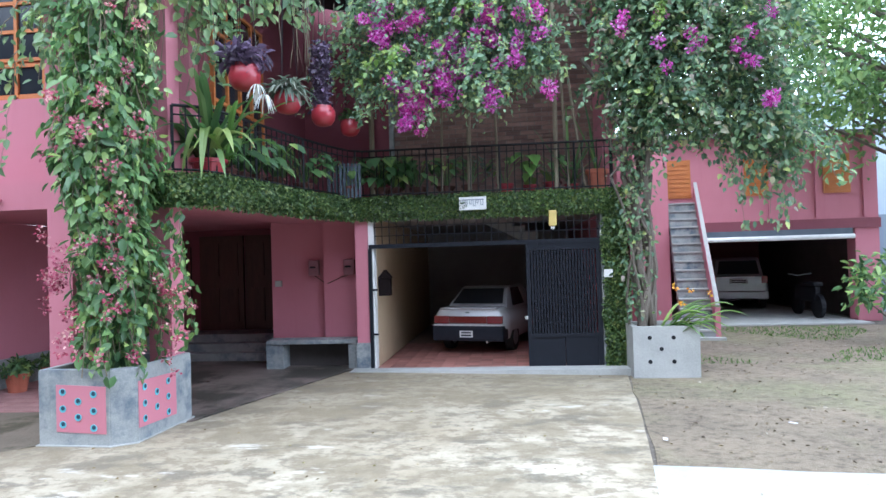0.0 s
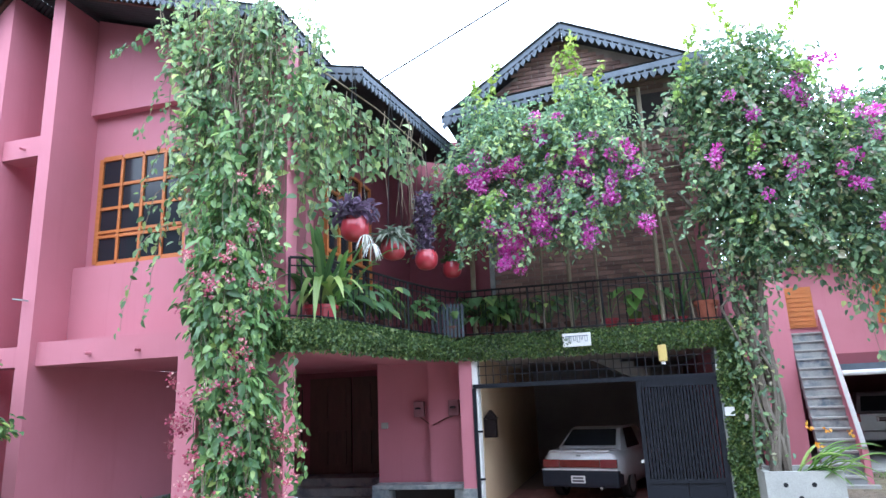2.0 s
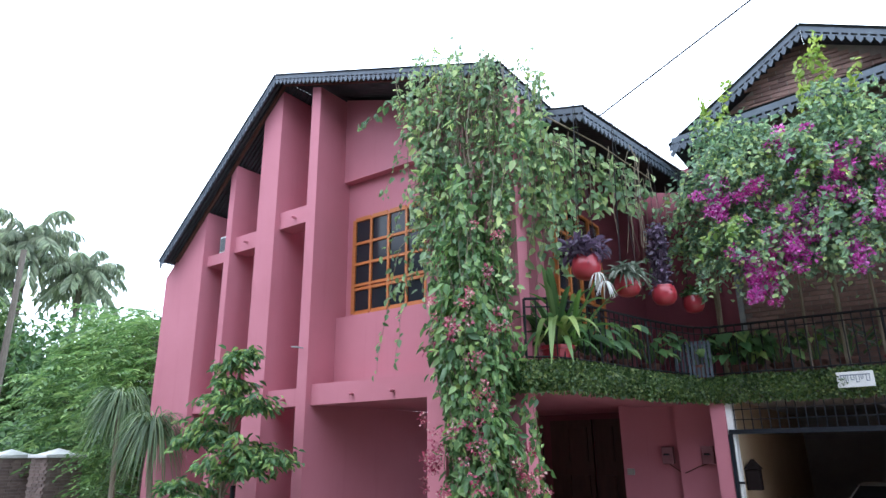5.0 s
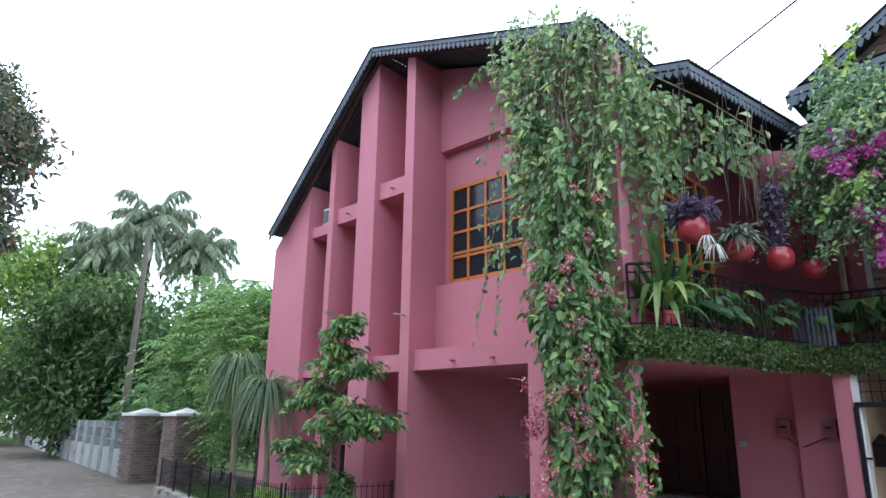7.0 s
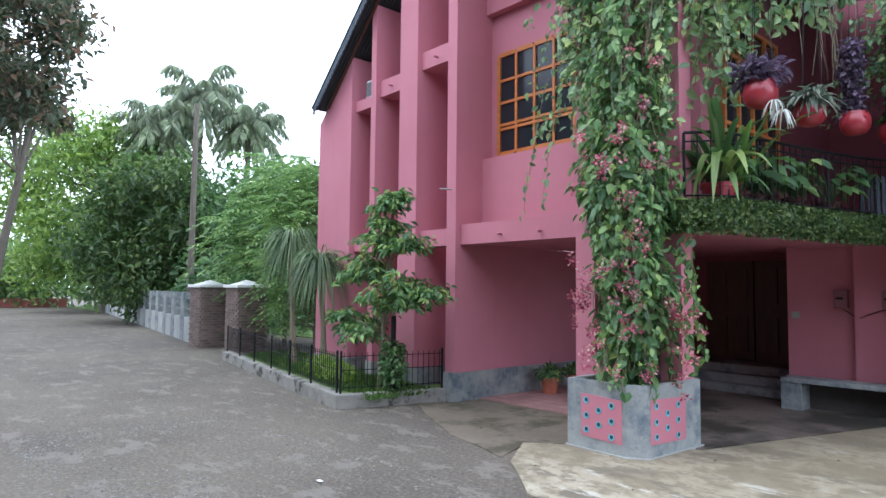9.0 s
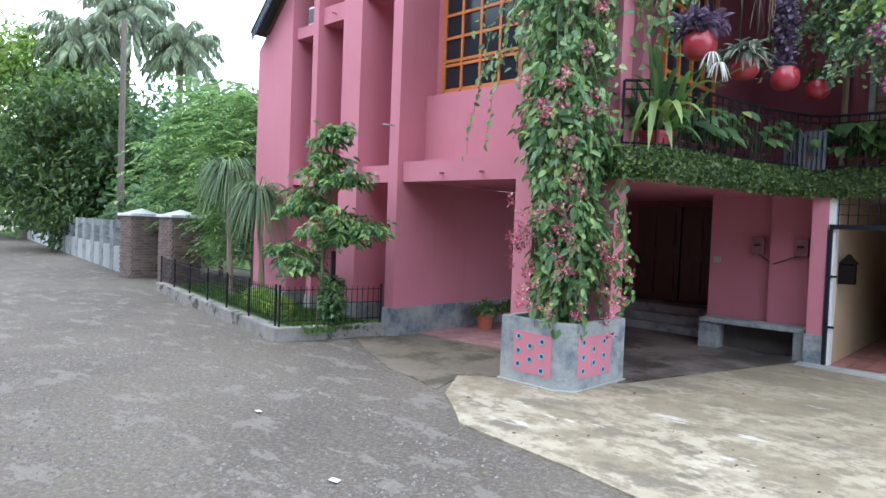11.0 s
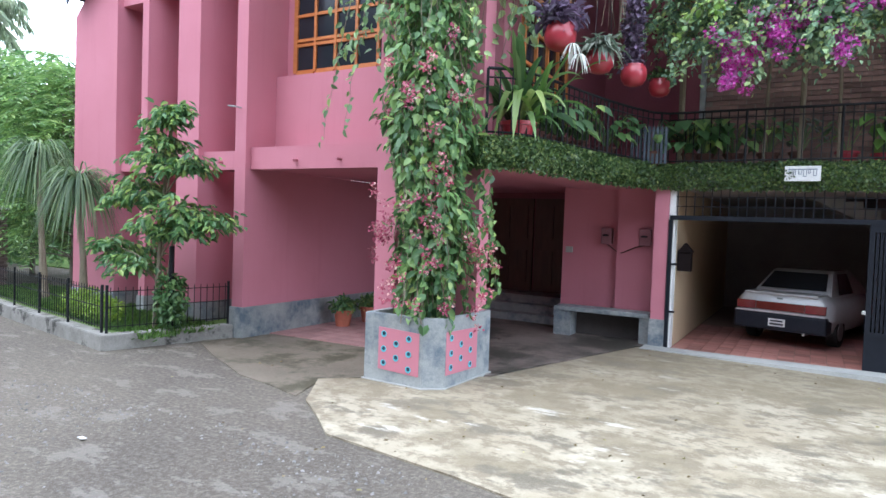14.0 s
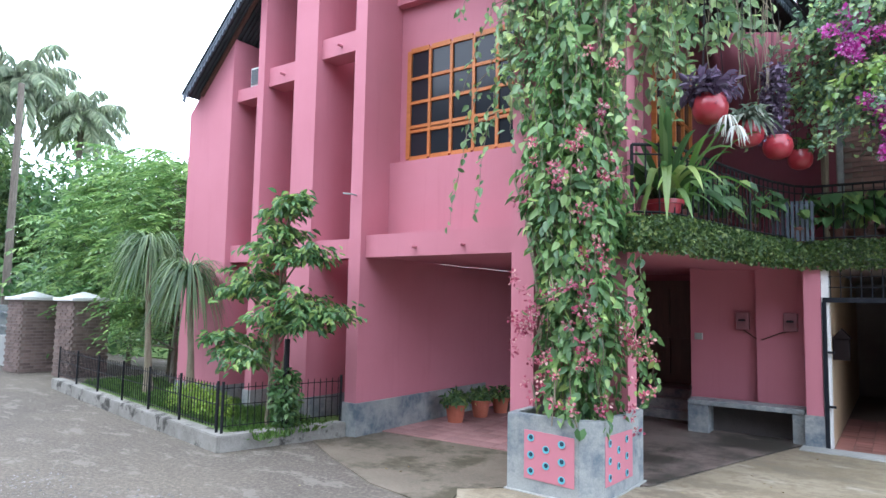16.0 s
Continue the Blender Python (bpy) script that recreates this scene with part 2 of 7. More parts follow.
def driveway_mat():
    m, n, l, p = mat_new("stained_concrete")
    big = noise_node(n, l, 0.6, 6, 0.6)
    fleck = noise_node(n, l, 4.5, 10, 0.74, (0.9, 1.15, 1))
    cloud = noise_node(n, l, 1.1, 9, 0.64)
    dark = noise_node(n, l, 1.5, 10, 0.68, (0.8, 1.25, 1))
    scuff = noise_node(n, l, 1.7, 8, 0.62, (0.6, 1.6, 1))
    fine = noise_node(n, l, 90, 4, 0.8)
    col = ramp(n, l, big, [(0.38, (0.285, 0.23, 0.145)), (0.62, (0.42, 0.368, 0.268))])
    col = mix(n, l, ramp(n, l, cloud, [(0.47, (0, 0, 0)), (0.57, (0.8,) * 3)]), col, (0.15, 0.114, 0.055))
    col = mix(n, l, ramp(n, l, fleck, [(0.48, (0, 0, 0)), (0.56, (0.8,) * 3)]), col, (0.135, 0.10, 0.052))
    col = mix(n, l, ramp(n, l, dark, [(0.535, (0, 0, 0)), (0.60, (0.85,) * 3)]), col, (0.07, 0.055, 0.03))
    col = mix(n, l, ramp(n, l, scuff, [(0.62, (0, 0, 0)), (0.66, (0.7,) * 3)]), col, (0.60, 0.57, 0.50))
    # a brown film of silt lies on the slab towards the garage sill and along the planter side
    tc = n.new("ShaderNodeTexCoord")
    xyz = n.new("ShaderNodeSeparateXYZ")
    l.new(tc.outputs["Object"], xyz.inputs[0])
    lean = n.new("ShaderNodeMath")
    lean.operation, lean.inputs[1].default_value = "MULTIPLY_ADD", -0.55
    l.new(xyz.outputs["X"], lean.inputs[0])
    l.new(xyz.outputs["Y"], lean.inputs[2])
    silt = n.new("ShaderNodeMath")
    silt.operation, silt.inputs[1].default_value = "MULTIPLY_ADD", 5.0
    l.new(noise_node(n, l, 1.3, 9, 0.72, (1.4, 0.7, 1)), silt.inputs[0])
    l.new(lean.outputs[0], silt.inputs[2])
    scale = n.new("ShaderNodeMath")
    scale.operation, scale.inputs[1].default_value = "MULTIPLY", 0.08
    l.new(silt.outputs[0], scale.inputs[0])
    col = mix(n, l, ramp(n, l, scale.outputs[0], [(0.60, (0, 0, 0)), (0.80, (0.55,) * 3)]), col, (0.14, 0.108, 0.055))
    col = mix(n, l, 0.2, col, ramp(n, l, fine, [(0.3, (0.2, 0.18, 0.145)), (0.7, (0.65, 0.61, 0.53))]))
    l.new(col, p.inputs["Base Color"])
    l.new(ramp(n, l, dark, [(0.4, (0.8,) * 3), (0.7, (0.55,) * 3)]), p.inputs["Roughness"])
    p.inputs["Specular IOR Level"].default_value = 0.3
    bump(n, l, p, fine, 0.35, 0.008)
    return m


def dirt_mat():
    m, n, l, p = mat_new("bare_earth")
    big = noise_node(n, l, 0.8, 7, 0.62)
    moss = noise_node(n, l, 0.55, 7, 0.6)
    fine = noise_node(n, l, 70, 5, 0.8)
    col = ramp(n, l, big, [(0.38, (0.105, 0.077, 0.045)), (0.62, (0.20, 0.153, 0.096))])
    col = mix(n, l, ramp(n, l, moss, [(0.48, (0, 0, 0)), (0.66, (0.7,) * 3)]), col, (0.155, 0.18, 0.055))
    col = mix(n, l, 0.38, col, ramp(n, l, fine, [(0.3, (0.09, 0.07, 0.05)), (0.7, (0.42, 0.36, 0.28))]))
    grit = noise_node(n, l, 9, 9, 0.75)
    col = mix(n, l, ramp(n, l, grit, [(0.50, (0, 0, 0)), (0.60, (0.65,) * 3)]), col, (0.075, 0.056, 0.034))
    col = mix(n, l, ramp(n, l, grit, [(0.36, (0.5,) * 3), (0.44, (0, 0, 0))]), col, (0.27, 0.22, 0.155))
    l.new(col, p.inputs["Base Color"])
    p.inputs["Roughness"].default_value = 0.95
    bump(n, l, p, fine, 0.7, 0.02)
    return m


ASPHALT = asphalt_mat()
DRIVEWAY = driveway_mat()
DIRT = dirt_mat()
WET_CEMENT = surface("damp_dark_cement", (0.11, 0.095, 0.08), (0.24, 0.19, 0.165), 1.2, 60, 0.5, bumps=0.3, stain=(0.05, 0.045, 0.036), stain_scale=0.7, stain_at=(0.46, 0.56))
SOFT_GRASS = surface("thin_lawn", (0.06, 0.12, 0.02), (0.13, 0.20, 0.045), 2.0, 60, 0.95, bumps=0.6, stain=(0.17, 0.14, 0.09), stain_scale=1.5)
# dark plaster for shade: seat recess, shed inside, unseen sky-blocking wall
SHADE_PLASTER = surface("shade_dark_plaster", (0.05, 0.045, 0.042), (0.10, 0.085, 0.08), 1.5, 50, 0.9)
MOSSY = surface("brown_stained_cement", (0.105, 0.088, 0.064), (0.195, 0.165, 0.123), 1.3, 40, 0.7, bumps=0.3, stain=(0.066, 0.058, 0.034), stain_scale=1.6, stain_at=(0.48, 0.6))
GARAGE_GREY = surface("dusty_grey_plaster", (0.30, 0.28, 0.27), (0.42, 0.39, 0.37), 1.5, 50, 0.9)
BROWN_PAINT = plain("dark_brown_paint", (0.011, 0.007, 0.007), 0.8, gloss=0.1)
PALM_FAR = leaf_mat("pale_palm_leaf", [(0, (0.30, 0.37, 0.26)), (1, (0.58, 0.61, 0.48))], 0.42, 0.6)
MANGO = leaf_mat("mango_leaf", [(0, (0.03, 0.065, 0.018)), (0.6, (0.07, 0.13, 0.038)), (1, (0.16, 0.22, 0.065))])
LIME = leaf_mat("lime_green_leaf", [(0, (0.09, 0.17, 0.035)), (0.6, (0.19, 0.30, 0.06)), (1, (0.30, 0.40, 0.10))])
OLD_BRICK = surface("weathered_grey_brick", (0.17, 0.12, 0.105), (0.27, 0.20, 0.175), 3, 60, 0.9, bumps=0.5, island=0.4)
TILE_PALE = surface("pale_red_floor_tile", (0.31, 0.13, 0.11), (0.40, 0.18, 0.155), 4, 50, 0.5, bumps=0.15, island=0.3)

# ---- building blocks ----
RNG = np.random.default_rng(7)


def ground_z(x, y):
    """The yard falls a little towards the garage's right-hand side."""
    a = min(max(x / 3.6, 0), 1)
    b = min(max((y - 4.5) / 5, 0), 1)
    return -0.08 * a * b


def mesh_of(name, bm, materials, smooth=False):
    me = bpy.data.meshes.new(name)
    bm.to_mesh(me)
    bm.free()
    for m in materials if isinstance(materials, (list, tuple)) else [materials]:
        me.materials.append(m)
    if smooth:
        for p in me.polygons:
            p.use_smooth = True
    return me


def thing(name, at, label, category, group="", kind=""):
    e = new(name)
    e.location = at
    e.empty_display_size = 0.2
    return tagged(e, label, category, group, kind)


def origin_of(ob):
    m = Vector((0, 0, 0))
    while ob:
        m = m + ob.location
        ob = ob.parent
    return m


def hang(ob, parent):
    """Make ob, built in world places, a part of parent."""
    ob.parent = parent
    ob.matrix_parent_inverse = Matrix.Translation(-origin_of(parent)) if parent.type == "EMPTY" else Matrix.Identity(4)
    return ob


def part(name, bm, material, parent=None, label="", smooth=False):
    ob = new(name, mesh_of(name, bm, material, smooth))
    if parent:
        hang(ob, parent)
    if label:
        ob["label"] = label
    return ob


def box(bm, x0, x1, y0, y1, z0, z1, bevel=0.0):
    vs = [bm.verts.new((x, y, z)) for x in (x0, x1) for y in (y0, y1) for z in (z0, z1)]
    fs = [bm.faces.new([vs[i] for i in q]) for q in ((0, 1, 3, 2), (4, 6, 7, 5), (0, 4, 5, 1), (2, 3, 7, 6), (0, 2, 6, 4), (1, 5, 7, 3))]
    if bevel:
        bmesh.ops.bevel(bm, geom=list({e for f in fs for e in f.edges}), offset=bevel, segments=2, affect="EDGES", profile=0.6)
    return bm


def boxes(*list_of):
    bm = bmesh.new()
    for b in list_of:
        box(bm, *b)
    return bm


def prism(bm, outline, z0, z1):
    """An upright solid over a plan outline (anticlockwise)."""
    lo = [bm.verts.new((x, y, z0)) for x, y in outline]
    hi = [bm.verts.new((x, y, z1)) for x, y in outline]
    k = len(outline)
    bm.faces.new(hi)
    bm.faces.new(lo[::-1])
    for i in range(k):
        j = (i + 1) % k
        bm.faces.new((lo[i], lo[j], hi[j], hi[i]))
    return bm


def slab_y(bm, outline, y0, y1):
    """A solid whose outline is given in x and z, from y0 to y1."""
    a = [bm.verts.new((x, y0, z)) for x, z in outline]
    b = [bm.verts.new((x, y1, z)) for x, z in outline]
    k = len(outline)
    bm.faces.new(a)
    bm.faces.new(b[::-1])
    for i in range(k):
        j = (i + 1) % k
        bm.faces.new((a[i], b[i], b[j], a[j]))
    bmesh.ops.recalc_face_normals(bm, faces=bm.faces)
    return bm


def tube(bm, pts, radii, sides=6):
    """A round bar along points, tapering by radii."""
    if isinstance(radii, (int, float)):
        radii = [radii] * len(pts)
    pts = [Vector(p) for p in pts]
    rings = []
    for i, p in enumerate(pts):
        d = (pts[min(i + 1, len(pts) - 1)] - pts[max(i - 1, 0)]).normalized()
        u = d.orthogonal().normalized() if i == 0 else (u - d * u.dot(d)).normalized()
        v = d.cross(u)
        rings.append([bm.verts.new(p + (u * math.cos(a) + v * math.sin(a)) * radii[i]) for a in (2 * math.pi * k / sides for k in range(sides))])
    for a, b in zip(rings, rings[1:]):
        for k in range(sides):
            bm.faces.new((a[k], a[(k + 1) % sides], b[(k + 1) % sides], b[k]))
    bm.faces.new(rings[0][::-1])
    bm.faces.new(rings[-1])
    return bm


def lathe(bm, profile, at, sides=24):
    """A turned solid: radius and height pairs round a vertical axis."""
    rings = [[bm.verts.new((at[0] + r * math.cos(a), at[1] + r * math.sin(a), at[2] + z)) for a in (2 * math.pi * k / sides for k in range(sides))] for r, z in profile]
    for a, b in zip(rings, rings[1:]):
        for k in range(sides):
            bm.faces.new((a[k], a[(k + 1) % sides], b[(k + 1) % sides], b[k]))
    bm.faces.new(rings[0][::-1])
    bm.faces.new(rings[-1])
    return bm


def unit(v):
    return v / np.maximum(np.linalg.norm(v, axis=1, keepdims=True), 1e-6)


def leaves(name, at, along, up, size, material, parent=None, width=0.5, fold=0.25, curl=0.15, label=""):
    """Many folded, pointed leaves in one mesh: at (N,3), along (N,3), up (N,3), size N."""
    at, along, up = np.asarray(at, float), unit(np.asarray(along, float)), np.asarray(up, float)
    N = len(at)
    size = np.broadcast_to(np.asarray(size, float), (N,))[:, None]
    side = unit(np.cross(along, up))
    up = np.cross(side, along)
    w = width * size
    V = np.stack([
        at,
        at + along * size * 0.28 + side * w * 0.45 + up * size * fold * 0.45,
        at + along * size * 0.66 + side * w * 0.38 + up * size * fold * 0.3,
        at + along * size - up * size * curl,
        at + along * size * 0.66 - side * w * 0.38 + up * size * fold * 0.3,
        at + along * size * 0.28 - side * w * 0.45 + up * size * fold * 0.45], 1).reshape(-1, 3)
    base = (np.arange(N) * 6)[:, None]
    F = np.concatenate([base + np.array([0, 1, 2, 3]), base + np.array([0, 3, 4, 5])], 1).reshape(-1, 4)
    me = bpy.data.meshes.new(name)
    me.vertices.add(len(V))
    me.vertices.foreach_set("co", V.astype(np.float32).ravel())
    me.loops.add(F.size)
    me.loops.foreach_set("vertex_index", F.astype(np.int32).ravel())
    me.polygons.add(len(F))
    me.polygons.foreach_set("loop_start", np.arange(0, F.size, 4, dtype=np.int32))
    me.update(calc_edges=True)
    me.materials.append(material)
    ob = new(name, me)
    if parent:
        hang(ob, parent)
    if label:
        ob["label"] = label
    return ob


def blob_points(centre, radii, n, shell=0.55):
    """Points in an ellipsoid, more of them near its skin, with outward directions."""
    d = unit(RNG.normal(size=(n, 3)))
    r = shell + (1 - shell) * RNG.random((n, 1)) ** 0.6
    return np.array(centre) + d * r * np.array(radii), unit(d / np.array(radii))


def crown(name, blobs, per, size, material, parent=None, droop=0.5, width=0.5, shell=0.5, clump=0.0, label=""):
    """Foliage out of many overlapping clumps."""
    P, D = [], []
    for c, r in blobs:
        n = int(per * (r[0] * r[1] + r[1] * r[2] + r[0] * r[2]) / 3)
        if clump:
            k = max(6, n // 14)
            cp, cd = blob_points(c, r, k, shell)
            i = RNG.integers(0, k, n)
            p, d = cp[i] + RNG.normal(size=(n, 3)) * clump, cd[i]
        else:
            p, d = blob_points(c, r, n, shell)
        P.append(p), D.append(d)
    P, D = np.concatenate(P), np.concatenate(D)
    N = len(P)
    along = D * 0.7 + RNG.normal(size=(N, 3)) * 0.7 + np.array([0, 0, -droop])
    up = D + RNG.normal(size=(N, 3)) * 0.5 + np.array([0, 0, 0.6])
    return leaves(name, P, along, up, size * (0.6 + 0.8 * RNG.random(N)), material, parent, width, label=label)


def strap(bm, base, heading, length, width, rise, droop, k=7):
    """One arching strap leaf with a fold along its middle."""
    h = Vector((math.cos(heading), math.sin(heading), 0))
    s = Vector((-h.y, h.x, 0))
    rows = []
    for i in range(k + 1):
        f = i / k
        p = Vector(base) + h * length * (f * 0.8) + Vector((0, 0, 1)) * length * (rise * f - droop * f * f)
        w = width * (0.55 + 0.9 * f) * (1 - f ** 3) * 0.5 + 0.002
        rows.append([bm.verts.new(p + s * w + Vector((0, 0, w * 0.5))), bm.verts.new(p), bm.verts.new(p - s * w + Vector((0, 0, w * 0.5)))])
    for a, b in zip(rows, rows[1:]):
        bm.faces.new((a[0], a[1], b[1], b[0]))
        bm.faces.new((a[1], a[2], b[2], b[1]))
    return bm

# ---- ground ----
def sheet(name, outline, z, material, label, step=0.5, kind="structure", category="ground", wobble=0.0):
    """A thin slab over a plan outline that follows the yard's fall."""
    bm = bmesh.new()
    pts = []
    k = len(outline)
    for i in range(k):
        (x0, y0), (x1, y1) = outline[i], outline[(i + 1) % k]
        n = max(1, int(math.hypot(x1 - x0, y1 - y0) / step))
        for j in range(n):
            f = j / n
            x, y = x0 + (x1 - x0) * f, y0 + (y1 - y0) * f
            q = noise.noise_vector((x * 1.3, y * 1.3, 3.0)) * wobble
            pts.append((x + q.x, y + q.y))
    top = [bm.verts.new((x, y, z)) for x, y in pts]
    f = bm.faces.new(top)
    low = bmesh.ops.extrude_face_region(bm, geom=[f])
    for v in low["geom"]:
        if isinstance(v, bmesh.types.BMVert):
            v.co.z -= 0.05
    bmesh.ops.triangulate(bm, faces=[g for g in bm.faces if len(g.verts) > 4])
    for _ in range(2):
        bmesh.ops.subdivide_edges(bm, edges=[e for e in bm.edges if e.calc_length() > 1.2], cuts=1)
        bmesh.ops.triangulate(bm, faces=[g for g in bm.faces if len(g.verts) > 4])
    for v in bm.verts:
        v.co.z += ground_z(v.co.x, v.co.y)
    bmesh.ops.recalc_face_normals(bm, faces=bm.faces)
    ob = part(name, bm, material)
    return tagged(ob, label, category, kind=kind)


def ground_sheet():
    xs = [-900, -200, -60, -30] + [-20 + i * 1.0 for i in range(41)] + [30, 60, 200, 900]
    ys = [-900, -200, -60, -30] + [-20 + i * 1.0 for i in range(51)] + [45, 80, 200, 900]
    bm = bmesh.new()
    grid = [[bm.verts.new((x, y, ground_z(x, y) - 0.004)) for y in ys] for x in xs]
    for i in range(len(xs) - 1):
        for j in range(len(ys) - 1):
            bm.faces.new((grid[i][j], grid[i + 1][j], grid[i + 1][j + 1], grid[i][j + 1]))
    return tagged(part("ground", bm, ASPHALT), "worn grey asphalt yard and lane with gravelly patches", "ground", kind="structure")


ground_sheet()
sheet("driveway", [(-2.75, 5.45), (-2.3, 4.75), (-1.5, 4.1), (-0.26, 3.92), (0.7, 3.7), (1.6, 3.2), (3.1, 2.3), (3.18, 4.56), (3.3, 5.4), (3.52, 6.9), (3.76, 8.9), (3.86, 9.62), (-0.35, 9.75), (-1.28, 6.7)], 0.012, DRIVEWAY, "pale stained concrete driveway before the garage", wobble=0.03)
sheet("side_slab", [(3.1, 2.3), (9, 1.6), (12, 4.2), (7, 4.9), (5, 5.05), (3.28, 5.28), (3.16, 4.5)], 0.014, PALE_CEMENT, "whitish cement slab beside the driveway", wobble=0.06)
sheet("earth_yard", [(3.31, 5.25), (5, 5.0), (7, 4.85), (12, 4.15), (16, 5), (16, 15.6), (3.95, 15.6), (3.9, 9.6), (3.78, 8.9), (3.53, 6.9)], 0.006, DIRT, "bare brown earth yard with mossy grass patches", wobble=0.08)
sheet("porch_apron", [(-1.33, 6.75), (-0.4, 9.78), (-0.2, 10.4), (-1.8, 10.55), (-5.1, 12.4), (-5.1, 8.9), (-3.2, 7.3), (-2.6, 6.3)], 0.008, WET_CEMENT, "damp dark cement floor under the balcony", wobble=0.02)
sheet("front_apron", [(-5.45, 6.15), (-4.6, 5.65), (-3.5, 5.1), (-2.5, 4.85), (-2.72, 5.44), (-2.35, 6.0), (-2.3, 6.95), (-3.1, 7.25), (-5.1, 7.2), (-5.2, 6.45)], 0.005, MOSSY, "brown stained cement apron before the carport", wobble=0.07)
sheet("porch_tiles_base", [(-5.15, 7.15), (-3.1, 7.2), (-2.2, 6.95), (-2.9, 8.6), (-4.0, 9.6), (-5.15, 9.9)], 0.016, ROSE_TILE, "rose coloured paved carport floor", wobble=0.0)
sheet("lawn", [(-5.95, 5.2), (-5.5, 6.5), (-5.25, 7.2), (-9.4, 7.2), (-9.6, 11), (-12.2, 11), (-12.3, 6.35)], 0.12, SOFT_GRASS, "thin grass and bare soil inside the railed garden bed", wobble=0.0)
sheet("far_lawn", [(-60, 12), (-9.8, 11.2), (-9.8, 60), (-60, 60)], 0.03, SOFT_GRASS, "overgrown grassy ground behind the boundary wall", step=4)

# ---- the gabled house ----
FY = 6.63    # front of the fins
WY = 7.42    # window wall
APEX = (-6.1, 8.25)
EAVE_L = (-9.04, 5.40)
EAVE_R = (-1.55, 6.70)


def roof_z(x):
    if x < APEX[0]:
        return APEX[1] + (x - APEX[0]) * (APEX[1] - EAVE_L[1]) / (APEX[0] - EAVE_L[0])
    return APEX[1] + (x - APEX[0]) * (EAVE_R[1] - APEX[1]) / (EAVE_R[0] - APEX[0])


def corrugated(name, p0, p1, y0, y1, material, parent, label="", pitch=0.076, amp=0.012):
    """A corrugated sheet between two edge points (x, z), running from y0 to y1; the waves run down the slope."""
    n = int((y1 - y0) / pitch * 4)
    bm = bmesh.new()
    rows = []
    d = Vector((p1[0] - p0[0], 0, p1[1] - p0[1])).normalized()
    up = Vector((-d.z, 0, d.x))
    if up.z < 0:
        up = -up
    for i in range(n + 1):
        y = y0 + (y1 - y0) * i / n
        o = up * amp * math.sin(2 * math.pi * i / 4 + 0.4)
        rows.append([bm.verts.new(Vector((x, y, z)) + o + up * t) for t in (0, 0.012) for x, z in (p0, p1)])
    for a, b in zip(rows, rows[1:]):
        bm.faces.new((a[0], a[1], b[1], b[0]))
        bm.faces.new((a[2], b[2], b[3], a[3]))
        bm.faces.new((a[0], b[0], b[2], a[2]))
        bm.faces.new((a[1], a[3], b[3], b[1]))
    bmesh.ops.recalc_face_normals(bm, faces=bm.faces)
    return part(name, bm, material, parent, label)


def lace(name, p0, p1, parent, across="x", fixed=0.0, drop=0.16, pitch=0.105, label="dark scalloped fascia trim"):
    """A fascia board with a row of pointed, pierced teeth below, between two points (s, z)."""
    bm = bmesh.new()
    L = math.hypot(p1[0] - p0[0], p1[1] - p0[1])
    n = max(2, int(L / pitch))
    t = 0.022

    def put(s, z, o):
        return bm.verts.new((s, fixed + o, z) if across == "x" else (fixed + o, s, z))

    def solid(outline):
        a = [put(s, z, -t / 2) for s, z in outline]
        b = [put(s, z, t / 2) for s, z in outline]
        bm.faces.new(a)
        bm.faces.new(b[::-1])
        for i in range(len(outline)):
            j = (i + 1) % len(outline)
            bm.faces.new((a[i], b[i], b[j], a[j]))
    at = lambda f: (p0[0] + (p1[0] - p0[0]) * f, p0[1] + (p1[1] - p0[1]) * f)
    (a0, b0), (a1, b1) = p0, p1
    solid([(a0, b0), (a1, b1), (a1, b1 - drop * 0.45), (a0, b0 - drop * 0.45)])
    solid([(a0, b0 - drop * 0.62), (a1, b1 - drop * 0.62), (a1, b1 - drop * 0.74), (a0, b0 - drop * 0.74)])
    for i in range(n):
        s0, z0 = at((i + 0.12) / n)
        s1, z1 = at((i + 0.88) / n)
        sm, zm = at((i + 0.5) / n)
        sa, za = at((i + 0.36) / n)
        sb, zb = at((i + 0.64) / n)
        solid([(sa, za - drop * 0.44), (sb, zb - drop * 0.44), (sb, zb - drop * 0.63), (sa, za - drop * 0.63)])
        solid([(s0, z0 - drop * 0.73), (s1, z1 - drop * 0.73), (s1, z1 - drop * 0.9), (sm, zm - drop * 1.2), (s0, z0 - drop * 0.9)])
    bmesh.ops.recalc_face_normals(bm, faces=bm.faces)
    return part(name, bm, FASCIA, parent, label)


